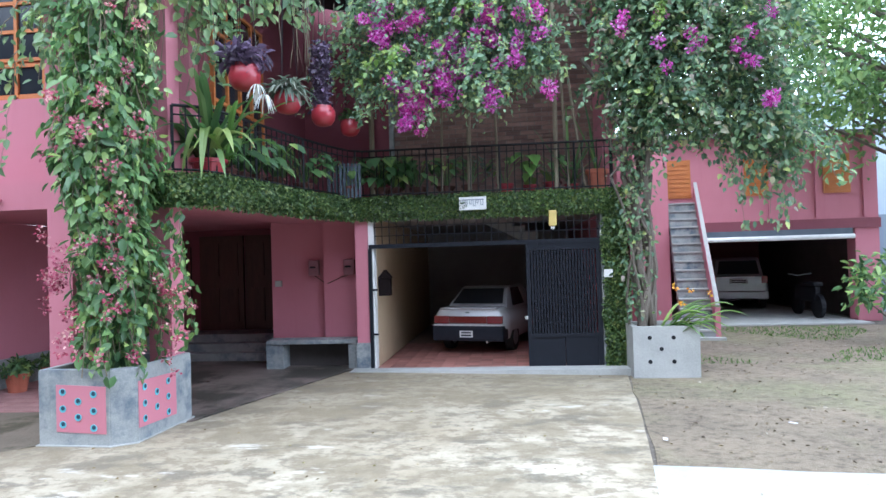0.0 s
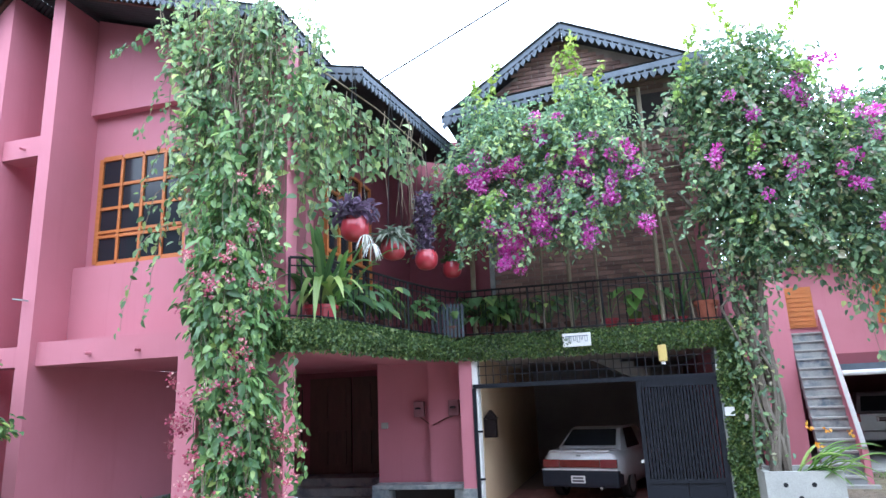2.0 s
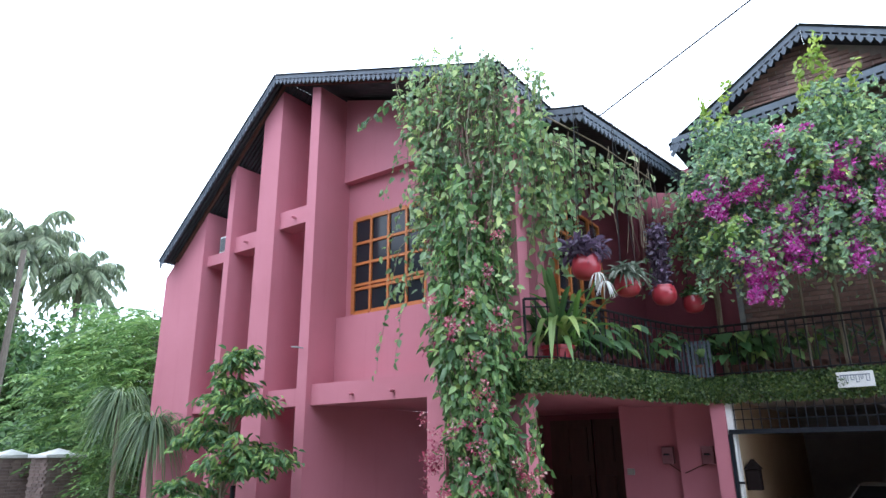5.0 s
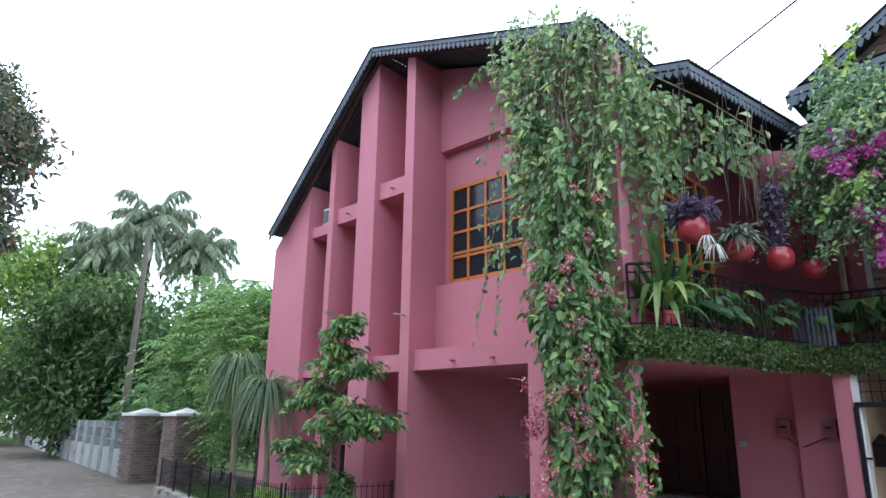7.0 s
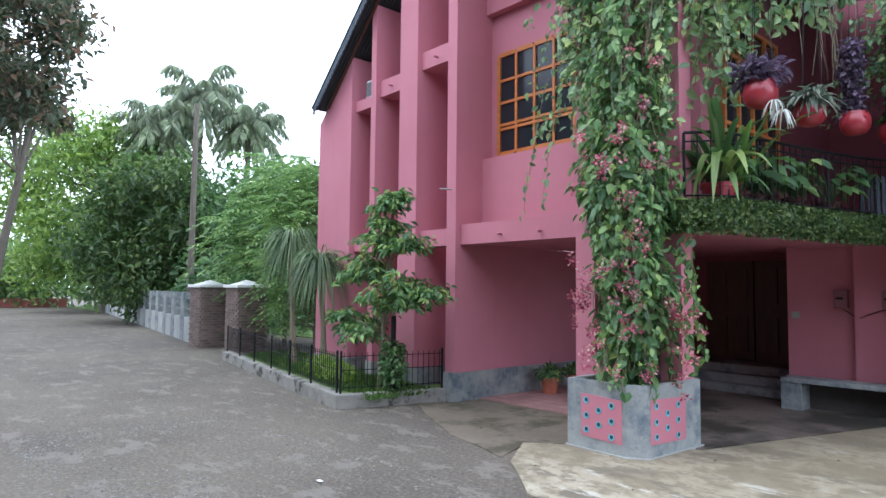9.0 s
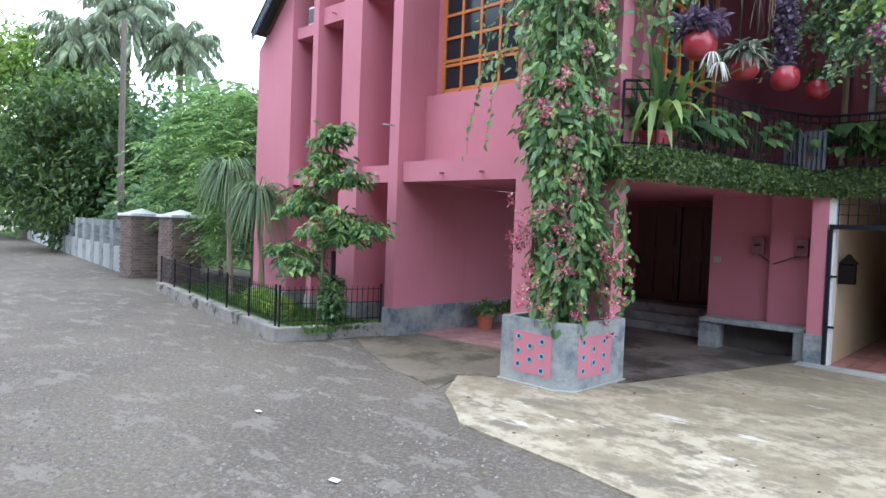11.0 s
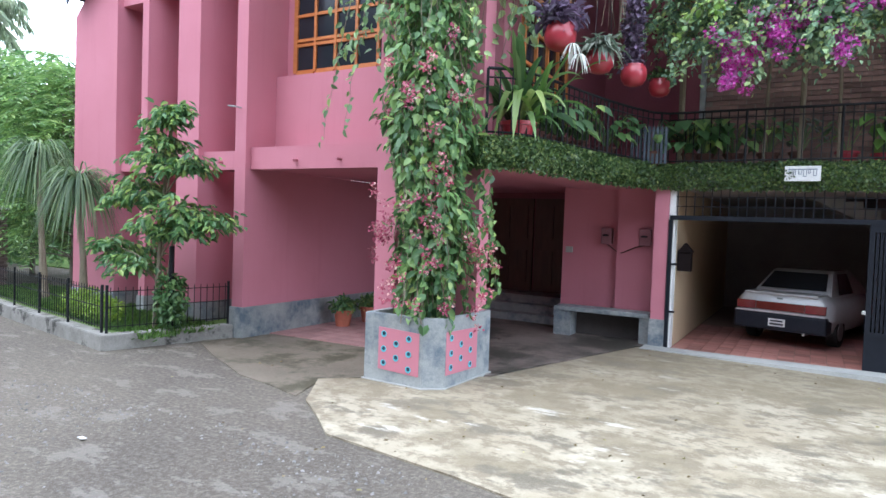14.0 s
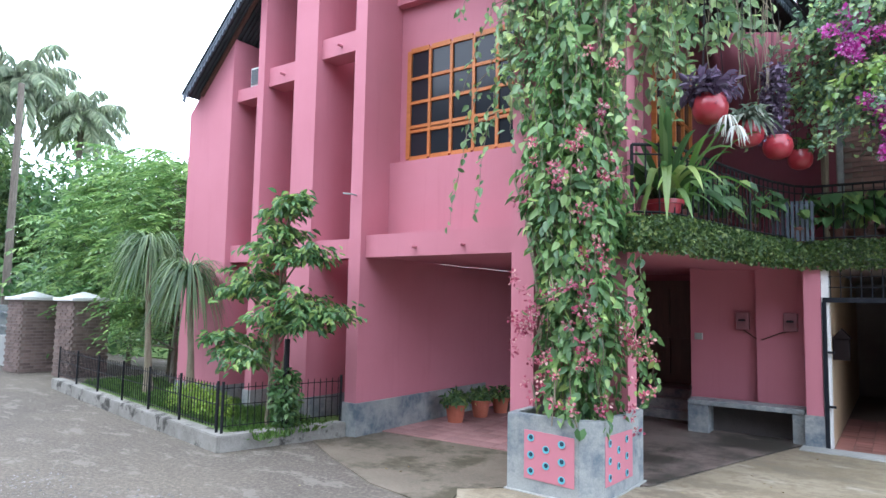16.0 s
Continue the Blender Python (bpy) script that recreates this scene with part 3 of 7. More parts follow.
def gabled_house():
    h = thing("gabled_house", (-6, 8, 0), "two-storey pink painted house with tall fins and an asymmetric gable", "house")
    # back wall behind fins and window, up to the roof
    wall = lambda name, *bs, mat=PINK, label="": part(name, boxes(*bs), mat, h, label)
    bm = bmesh.new()
    slab_y(bm, [(-9.27, 0.0), (-5.19, 0.0), (-5.19, roof_z(-5.19) - 0.12), (APEX[0], APEX[1] - 0.12), (-9.27, roof_z(-9.27) - 0.12)], WY + 0.02, WY + 0.25)
    part("wall", bm, PINK, h)
    # window wall with its opening, x -5.1 .. -1.6
    wx0, wx1, wz0, wz1 = -5.0, -2.75, 3.88, 5.5
    for q in ((-5.175, wx0, WY, WY + 0.22, 2.6, 6.2), (wx1, -1.62, WY, WY + 0.22, 2.6, 6.2), (wx0, wx1, WY, WY + 0.22, 2.6, wz0), (wx0, wx1, WY, WY + 0.22, wz1, 6.2)):
        part("wall", boxes(q), PINK, h)
    part("dark_room", boxes((-5.1, -1.85, WY + 1.5, WY + 1.6, 2.6, 6.2)), SHADED_PINK, h)
    bm = bmesh.new()
    slab_y(bm, [(-5.175, 6.2), (-1.62, 6.2), (-1.62, roof_z(-1.62) - 0.1), (-5.175, roof_z(-5.175) - 0.1)], WY - 0.14, WY + 0.22)
    part("wall", bm, PINK, h, "pink upper wall that overhangs the window")
    wall("parapet", (-5.168, -2.36, WY - 0.22, WY - 0.002, 2.72, 3.8))
    # fins
    for x0, x1, y0 in ((-5.38, -5.17, FY), (-6.63, -6.15, FY), (-7.49, -7.34, FY)):
        bm = bmesh.new()
        slab_y(bm, [(x0, 0.0), (x1, 0.0), (x1, roof_z(x1) - 0.14), (x0, roof_z(x0) - 0.14)] if not (x0 < APEX[0] < x1) else
               [(x0, 0.0), (x1, 0.0), (x1, roof_z(x1) - 0.14), (APEX[0], APEX[1] - 0.14), (x0, roof_z(x0) - 0.14)], y0, WY + 0.02)
        part("fin", bm, PINK, h)
    bm = bmesh.new()
    slab_y(bm, [(-9.28, 0.0), (-8.13, 0.0), (-8.13, roof_z(-8.13) - 0.14), (-9.28, roof_z(-9.28) - 0.14)], FY, WY + 0.02)
    part("end_wall", bm, PINK, h)
    # beams between the fins
    for x0, x1, z0, z1 in ((-5.165, -2.61, 2.40, 2.71), (-6.148, -5.382, 2.40, 2.67), (-7.338, -6.632, 2.40, 2.67), (-8.128, -7.492, 2.40, 2.67),
                           (-6.148, -5.382, 5.40, 5.70), (-7.338, -6.632, 5.20, 5.50), (-8.128, -7.492, 5.08, 5.28)):
        wall("beam", (x0, x1, FY + 0.1, FY + 0.42, z0, z1))
    wall("floor_slab", (-5.165, -1.62, FY + 0.42, 13.0, 2.42, 2.6))
    # drain spouts on the beams
    for x in (-4.3, -3.55):
        part("spout", tube(bmesh.new(), [(x, FY + 0.14, 2.52), (x, FY - 0.0, 2.51)], 0.02, 8), PINK, h)
    for x, z in ((-5.75, 5.53), (-6.98, 5.34), (-5.75, 2.52)):
        part("spout", tube(bmesh.new(), [(x, FY + 0.14, z), (x, FY + 0.0, z - 0.01)], 0.02, 8), PINK, h)
    part("tap_pipe", tube(bmesh.new(), [(-5.28, FY + 0.02, 3.26), (-5.28, FY - 0.1, 3.26), (-5.42, FY - 0.11, 3.28)], 0.012, 6), CEMENT, h)
    # carport side and back walls
    wall("side_wall", (-5.39, -5.172, WY + 0.02, 13.2, 0, 2.42))
    wall("back_wall", (-5.17, -4.0, 12.6, 12.82, 0, 2.42))
    # grey plinths
    part("plinth", boxes((-5.42, -5.135, FY - 0.02, 9.9, -0.02, 0.44)), CEMENT, h, "bluish grey cement plinth")
    for x0, x1 in ((-6.65, -6.13), (-7.51, -7.32), (-9.3, -8.11)):
        part("plinth", boxes((x0, x1, FY - 0.02, WY, 0, 0.42)), CEMENT, h)
    # columns that stand in the planter
    part("column", boxes((-2.61, -2.34, 6.24, 6.5, 0, 6.62)), PINK, h)
    part("column", boxes((-1.72, -1.46, 6.6, 6.86, 0, 6.45)), PINK, h)
    # right-hand flank and house body to close it
    wall("flank", (-1.84, -1.62, WY + 0.22, 12.1, 2.6, 6.35), mat=SHADED_PINK)
    bm = bmesh.new()
    slab_y(bm, [(-9.27, 0.0), (-9.05, 0.0), (-9.05, 5.22), (-9.27, 5.0)], WY + 0.25, 14.0)
    part("flank", bm, PINK, h)
    # roof
    fy0, fy1 = FY - 0.28, 14.2
    corrugated("roof_sheet", (APEX[0], APEX[1]), (EAVE_L[0] - 0.12, EAVE_L[1] - 0.12), fy0, fy1, ROOF_METAL, h, "dark corrugated roof sheet")
    corrugated("roof_sheet", (APEX[0], APEX[1]), (EAVE_R[0] + 0.1, EAVE_R[1] - 0.03), fy0, fy1, ROOF_METAL, h, "dark corrugated roof sheet")
    lace("fascia", (EAVE_L[0] - 0.1, EAVE_L[1] - 0.1), APEX, h, "x", fy0 + 0.03)
    lace("fascia", APEX, (EAVE_R[0] + 0.08, EAVE_R[1] - 0.02), h, "x", fy0 + 0.03)
    lace("fascia", (fy0 + 0.06, EAVE_R[1] - 0.03), (fy1, EAVE_R[1] - 0.03), h, "y", EAVE_R[0] + 0.06)
    for i in range(5):
        y = fy0 + 0.25 + i * 1.6
        bm = tube(bmesh.new(), [(EAVE_L[0] + 0.1, y, EAVE_L[1] - 0.1), (APEX[0], y, APEX[1] - 0.08), (EAVE_R[0], y, EAVE_R[1] - 0.06)], 0.04, 4)
        part("rafter", bm, WOOD_DARK, h)
    # window
    frame_bm = bmesh.new()
    cols, rows_z = 6, [wz0, wz0 + 0.40, wz0 + 0.47, wz0 + 0.83, wz0 + 1.19, wz1]
    w = (wx1 - wx0) / cols
    fy = WY - 0.03
    for i in range(cols + 1):
        x = wx0 + i * w
        e = 0.035 if i in (0, cols) else 0.022
        box(frame_bm, x - e, x + e, fy, fy + 0.07, wz0, wz1)
    for z in rows_z:
        e = 0.035 if z in (wz0, wz1) else 0.022
        for i in range(cols):
            box(frame_bm, wx0 + i * w + 0.024, wx0 + (i + 1) * w - 0.024, fy + 0.003, fy + 0.067, z - e, z + e)
    win = part("window", frame_bm, WOOD_ORANGE, h, "orange varnished wooden grid window with dark panes")
    for i in range(cols):
        for a, b in ((0, 1), (2, 3), (3, 4), (4, 5)):
            p = part("pane", boxes((wx0 + i * w + 0.02, wx0 + (i + 1) * w - 0.02, fy + 0.03, fy + 0.036, rows_z[a] + 0.02, rows_z[b] - 0.02)), DARK_GLASS)
            hang(p, win)
    # air conditioner in the fin niche
    ac = thing("air_conditioner", (-7.7, FY + 0.35, 5.28), "white window air conditioner on a niche beam", "air conditioner")
    part("casing", box(bmesh.new(), -7.86, -7.52, FY + 0.14, FY + 0.7, 5.282, 5.62, 0.02), WHITE, ac)
    part("grille", boxes(*[(-7.82, -7.56, FY + 0.12, FY + 0.138, 5.33 + i * 0.042, 5.365 + i * 0.042) for i in range(6)]), DARK_GLASS, ac, "dark slatted grille")
    return h


gabled = gabled_house()

# ---- balcony slab, its curved edge, entrance ----
EDGE = [(-1.62, 6.5), (-1.35, 6.52), (-1.12, 6.68), (-0.98, 7.0), (-0.88, 7.5), (-0.76, 8.1), (-0.62, 8.75), (-0.45, 9.35), (-0.25, 9.82), (-0.05, 9.98)]
GX0, GX1, GY = 0.0, 3.58, 10.0
BZ0, BZ1 = 2.37, 2.68


def entrance():
    e = thing("entrance_porch", (-2, 10.5, 0), "pink entrance porch with steps and cement bench recess", "porch", kind="structure")
    bm = bmesh.new()
    prism(bm, [(-1.62, 13.0), *[(x, y + 0.06) for x, y in EDGE], (-0.05, 13.0)], BZ0 + 0.01, BZ1 - 0.02)
    bmesh.ops.recalc_face_normals(bm, faces=bm.faces)
    part("balcony_slab", bm, PINK, e, "pink balcony slab with a curved edge")
    part("wall", boxes((-1.86, -0.9, 10.62, 10.84, 0, 2.42)), PINK, e)
    part("wall", boxes((-0.9, -0.2, 10.45, 10.84, 0, 2.42)), PINK, e)
    part("wall", boxes((-1.86, -1.66, 10.84, 12.6, 0, 2.42)), PINK, e)
    part("dado", boxes((-1.88, -1.79, 10.6, 12.39, 0, 0.44)), CEMENT, e, "bluish grey cement dado")
    part("pillar", boxes((-0.24, -0.04, GY - 0.02, GY + 0.24, 0.42, 2.42)), PINK, e)
    part("pillar_foot", boxes((-0.26, -0.02, GY - 0.03, GY + 0.25, -0.05, 0.42)), CEMENT, e)
    part("wall", boxes((-0.24, -0.04, GY + 0.25, 10.45, 0, 2.42)), PINK, e)
    part("door_wall", boxes((-5.17, -1.86, 12.4, 12.6, 0, 2.42)), SHADED_PINK, e)
    for i in range(3):
        part("step", boxes((-5.13, -1.89, 11.0 + i * 0.3, 12.4, i * 0.14, (i + 1) * 0.14)), CEMENT, e, "grey cement step")
    door = part("entrance_door", boxes((-4.0, -3.1, 12.33, 12.39, 0.43, 2.3), (-3.06, -2.16, 12.33, 12.39, 0.43, 2.3)), WOOD_DARK, e, "dark brown double door")
    for x in (-3.9, -3.5, -2.96, -2.56):
        for z in (0.6, 1.5):
            hang(part("door_panel", boxes((x, x + 0.3, 12.30, 12.329, z, z + 0.65)), WOOD_DARK), door)
    bm = bmesh.new()
    for i in range(7):
        box(bm, -4.75 + i * 0.09, -4.735 + i * 0.09, 12.36, 12.375, 0.9, 2.1)
    part("window_bars", bm, IRON, e)
    # bench
    bench = thing("cement_bench", (-1.1, 10.3, 0), "grey cement bench built against the porch wall", "bench")
    part("seat", box(bmesh.new(), -1.78, -0.27, 10.06, 10.44, 0.40, 0.47, 0.012), CEMENT, bench)
    part("side", boxes((-1.78, -1.5, 10.08, 10.6, 0, 0.4)), CEMENT, bench)
    part("side", boxes((-0.42, -0.27, 10.08, 10.44, 0, 0.4)), CEMENT, bench)
    # dark panel stands in for the shadow below the seat
    part("back", boxes((-1.499, -0.421, 10.40, 10.44, 0, 0.399)), SHADE_PLASTER, bench, "dark panel standing in for shade under the seat")
    part("back", boxes((-1.78, -0.92, 10.441, 10.615, 0, 0.45)), CEMENT, bench)
    METER_GREY = surface("dull_pinkish_grey", (0.22, 0.09, 0.105), (0.30, 0.13, 0.155), 6, 60, 0.7)
    for x, z in ((-1.1, 1.62), (-0.45, 1.62)):
        m = thing("electric_meter", (x, 10.6, z), "small grey electric meter box on the pink wall", "meter")
        yb = 10.62 if x < -0.9 else 10.45
        part("case", box(bmesh.new(), x - 0.09, x + 0.09, yb - 0.1, yb - 0.002, z - 0.13, z + 0.13, 0.015), METER_GREY, m)
        part("dial", lathe(bmesh.new(), [(0.05, 0), (0.05, 0.02), (0.03, 0.03)], (x, yb - 0.14, z), 12), DARK_GLASS, m)
    tagged(part("meter_cable", tube(bmesh.new(), [(-1.1, 10.6, 1.49), (-0.95, 10.6, 1.38), (-0.82, 10.43, 1.36), (-0.6, 10.43, 1.46), (-0.45, 10.43, 1.5)], 0.008, 5), WOOD_DARK), "black cable between the meter boxes", "cable")
    tagged(part("switch_plate", box(bmesh.new(), -1.8, -1.68, 10.59, 10.618, 1.32, 1.42, 0.006), PALE_CEMENT), "pale switch plate beside the entrance", "switch")


entrance()


# ---- garage house ----
def garage_house():
    h = thing("garage_house", (2, 12, 0), "two-storey house with garage below and brown brick gable above", "house")
    w = lambda name, *bs, mat=PINK, label="": part(name, boxes(*bs), mat, h, label)
    w("pier", (GX1, 3.9, GY, GY + 0.3, -0.15, BZ0), mat=CEMENT)
    w("lintel", (-0.04, 3.94, GY, GY + 0.3, BZ0, BZ1 - 0.01), mat=PALE_CEMENT)
    w("jamb", (-0.038, 0.05, GY + 0.02, GY + 0.2, -0.05, 2.41), mat=WHITE, label="white painted jamb")
    w("side_wall", (-0.15, 0.05, GY + 0.25, 17.0, -0.05, 2.46), mat=WALL_PLASTER, label="beige tiled garage side wall")
    w("side_wall", (3.7, 3.9, GY + 0.3, 17.0, -0.15, 6.0))
    w("back_wall", (0.05, 3.7, 16.8, 17.0, -0.15, 2.46), mat=GARAGE_GREY)
    w("ceiling_slab", (-0.15, 3.9, GY + 0.3, 17.0, BZ0 + 0.02, BZ1 - 0.02), mat=GARAGE_GREY)
    part("floor_base", boxes((-0.04, 3.7, GY - 0.02, 16.8, -0.2, 0.004)), MORTAR, h)
    part("threshold", boxes((-0.3, 3.95, GY - 0.36, GY - 0.02, -0.2, 0.022)), PALE_CEMENT, h, "pale cement threshold strip")
    # underside of a stair within
    bm = bmesh.new()
    slab_y(bm, [(1.65, 2.42), (2.75, 1.86), (2.95, 1.86), (2.95, 2.02), (2.75, 2.02), (2.75, 2.18), (2.5, 2.18), (2.5, 2.32), (2.25, 2.32), (2.25, 2.42)], 12.6, 13.5)
    part("inner_stair", bm, PALE_CEMENT, h, "underside of a concrete stair")
    # upper storey
    UY = 11.35
    w("upper_wall", (0.1, 3.9, UY, UY + 0.22, BZ1 - 0.02, 6.35), mat=MORTAR)
    # walls behind the balcony: their shade is in the paint colour
    w("upper_return", (-1.62, -0.0, 11.9, 12.1, BZ1 - 0.02, 6.9), mat=SHADED_PINK, label="pink wall behind the balcony, darkened for shade")
    w("upper_return", (-0.1, 0.1, UY, 12.1, BZ1 - 0.02, 6.7), mat=SHADED_PINK)
    w("upper_flank", (3.7, 3.9, UY + 0.22, 17.0, BZ1, 6.3))
    w("downpipe", (0.12, 0.2, UY - 0.09, UY - 0.01, BZ1, 6.2), mat=CEMENT)
    # gable
    ax, az, lx, lz, rx, rz = 1.83, 7.95, -0.32, 6.53, 4.05, 6.98
    bm = bmesh.new()
    slab_y(bm, [(0.0, 6.6), (3.75, 6.62), (3.75, 6.95), (ax, az - 0.15)], GY + 0.28, GY + 0.4)
    part("gable_wall", bm, MORTAR, h)
    corrugated("roof_sheet", (ax, az), (lx, lz), GY - 0.1, 16, ROOF_METAL, h, "dark corrugated roof sheet")
    corrugated("roof_sheet", (ax, az), (rx, rz - 0.12), GY - 0.1, 16, ROOF_METAL, h, "dark corrugated roof sheet")
    lace("fascia", (lx, lz - 0.02), (ax, az - 0.02), h, "x", GY - 0.06, 0.2, 0.12)
    lace("fascia", (ax, az - 0.02), (rx, rz - 0.14), h, "x", GY - 0.06, 0.2, 0.12)
    corrugated("pent_roof", (-0.1, 6.6), (3.95, 6.9), GY - 0.25, GY + 0.3, ROOF_METAL, h)
    lace("fascia", (lx + 0.1, 6.54), (4.0, 6.88), h, "x", GY - 0.28, 0.22, 0.12)
    # posts of the balcony that carry the roof
    for x in (0.05, 1.6, 2.95):
        part("post", tube(bmesh.new(), [(x, GY + 0.1, BZ1), (x + 0.03, GY + 0.1, 6.6)], 0.035, 8), STEM, h)
    return h


garage = garage_house()


def low_roof():
    """The lower roof between the two houses."""
    h = thing("lower_roof", (-1, 9, 5.5), "low dark corrugated roof over the balcony between the houses", "roof")
    sheet_ob = corrugated("roof_sheet", (-2.3, 6.56), (-0.72, 6.2), 7.3, 11.6, ROOF_METAL, h)
    for v in sheet_ob.data.vertices:
        v.co.x += 0.15 * (v.co.y - 7.3)
    trim = lace("fascia", (7.32, 6.17), (11.6, 6.17), h, "y", -0.75, 0.18)
    for v in trim.data.vertices:
        v.co.x += 0.15 * (v.co.y - 7.3)
    lace("fascia", (-1.6, 6.38), (-0.73, 6.18), h, "x", 7.3, 0.18)


low_roof()

# unseen wall added to close the place behind; blocks low sky light
tagged(part("sky_blocking_wall", boxes((-30, 30, -9.2, -9.0, 0, 11.6)), SHADE_PLASTER), "unseen dark wall added to block low sky light", "wall", kind="structure")

# orange window on the flank wall behind the balcony
flank_window = bmesh.new()
for i in range(5):
    box(flank_window, -1.62, -1.56, 7.95 + i * 0.42, 8.0 + i * 0.42, 3.4, 5.3)
for z in (3.4, 3.86, 4.32, 4.78, 5.26):
    for i in range(4):
        box(flank_window, -1.618, -1.563, 8.0 + i * 0.42, 8.37 + i * 0.42, z, z + 0.045)
flank_frame = part("window", flank_window, WOOD_ORANGE, gabled, "orange varnished wooden window facing the balcony")
for i in range(4):
    hang(part("pane", boxes((-1.616, -1.6, 7.98 + i * 0.42, 8.39 + i * 0.42, 3.4, 5.3)), DARK_GLASS), flank_frame)

# ---- planters ----
def flower_planter():
    o = [(-2.38, 5.77), (-1.62, 5.73), (-1.43, 5.87), (-1.40, 6.88), (-2.40, 6.88)]
    c = (-1.9, 6.3)
    h = 0.74
    t = thing("corner_planter", (c[0], c[1], 0), "grey cement planter with pink pierced panels round two columns", "planter")
    inner = [(c[0] + (x - c[0]) * 0.84, c[1] + (y - c[1]) * 0.84) for x, y in o]
    bm = bmesh.new()
    k = len(o)
    rings = [[bm.verts.new((x, y, z)) for x, y in q] for q, z in ((o, -0.02), (o, h), (inner, h), (inner, h - 0.12))]
    for a, b in zip(rings, rings[1:]):
        for i in range(k):
            bm.faces.new((a[i], a[(i + 1) % k], b[(i + 1) % k], b[i]))
    bmesh.ops.recalc_face_normals(bm, faces=bm.faces)
    bmesh.ops.bevel(bm, geom=[e for e in bm.edges if e.calc_length() > 0.05], offset=0.008, segments=2, affect="EDGES")
    part("body", bm, CEMENT, t)
    bm = bmesh.new()
    bm.faces.new([bm.verts.new((x, y, h - 0.1)) for x, y in inner])
    part("soil", bm, SOIL, t)
    # footing
    bm = bmesh.new()
    prism(bm, [(c[0] + (x - c[0]) * 1.04, c[1] + (y - c[1]) * 1.04) for x, y in o], -0.02, 0.022)
    part("footing", bm, PALE_CEMENT, t, "thin white cement skirt")
    # pink panels with seven holes each
    for (x0, y0), (x1, y1), f0, f1 in ((o[0], o[1], 0.26, 0.95), (o[2], o[3], 0.02, 0.68)):
        L = math.hypot(x1 - x0, y1 - y0)
        d = Vector((x1 - x0, y1 - y0, 0)) / L
        nrm = Vector((d.y, -d.x, 0))
        a, b = f0 * L, f1 * L
        base = Vector((x0, y0, 0))
        bm = bmesh.new()
        q = [base + d * s + nrm * 0.006 + Vector((0, 0, z)) for s, z in ((a, 0.15), (b, 0.13), (b, 0.58), (a, 0.60))]
        vs = [bm.verts.new(p) for p in q]
        f = bm.faces.new(vs)
        r = bmesh.ops.extrude_face_region(bm, geom=[f])
        for v in r["geom"]:
            if isinstance(v, bmesh.types.BMVert):
                v.co -= nrm * 0.012
        bmesh.ops.recalc_face_normals(bm, faces=bm.faces)
        pan = part("panel", bm, PINK, t, "pink painted panel with teal-rimmed holes")
        w = b - a
        for s, z in ((0.14, 0.53), (0.14, 0.37), (0.14, 0.22), (0.45, 0.44), (0.45, 0.29), (0.76, 0.51), (0.76, 0.35), (0.76, 0.19)):
            p = base + d * (a + w * s) + Vector((0, 0, z))
            bm = tube(bmesh.new(), [p + nrm * 0.0135, p + nrm * 0.0085], 0.036, 14)
            hang(part("hole_rim", bm, BLUE_HOLE, None), pan)
            bm = tube(bmesh.new(), [p + nrm * 0.0152 + Vector((0, 0, 0.006)) + d * 0.004, p + nrm * 0.0138 + Vector((0, 0, 0.006)) + d * 0.004], 0.021, 12)
            hang(part("hole", bm, DEEP_HOLE, None), pan)
    return t


flower_planter()


def white_planter():
    x0, x1, y0, y1, h = 3.9, 4.82, 9.38, 10.2, 0.66
    t = thing("pale_planter", (4.3, 9.8, -0.08), "pale cement planter with round holes beside the garage", "planter")
    part("body", boxes((x0, x1, y0, y0 + 0.08, -0.12, h)), PALE_CEMENT, t)
    part("side", boxes((x1 - 0.08, x1, y0 + 0.08, y1, -0.12, h)), PALE_CEMENT, t)
    part("side", boxes((x0, x0 + 0.08, y0 + 0.08, y1, -0.12, h)), PALE_CEMENT, t)
    part("back", boxes((x0 + 0.08, x1 - 0.08, y1 - 0.08, y1, -0.12, h)), PALE_CEMENT, t)
    part("soil", boxes((x0 + 0.08, x1 - 0.08, y0 + 0.08, y1 - 0.08, 0, h - 0.08)), SOIL, t)
    for x, z in ((4.13, 0.5), (4.46, 0.5), (4.29, 0.34), (4.13, 0.16), (4.46, 0.16)):
        part("hole", tube(bmesh.new(), [(x, y0 - 0.003, z), (x, y0 + 0.01, z)], 0.03, 12), IRON, t)


white_planter()


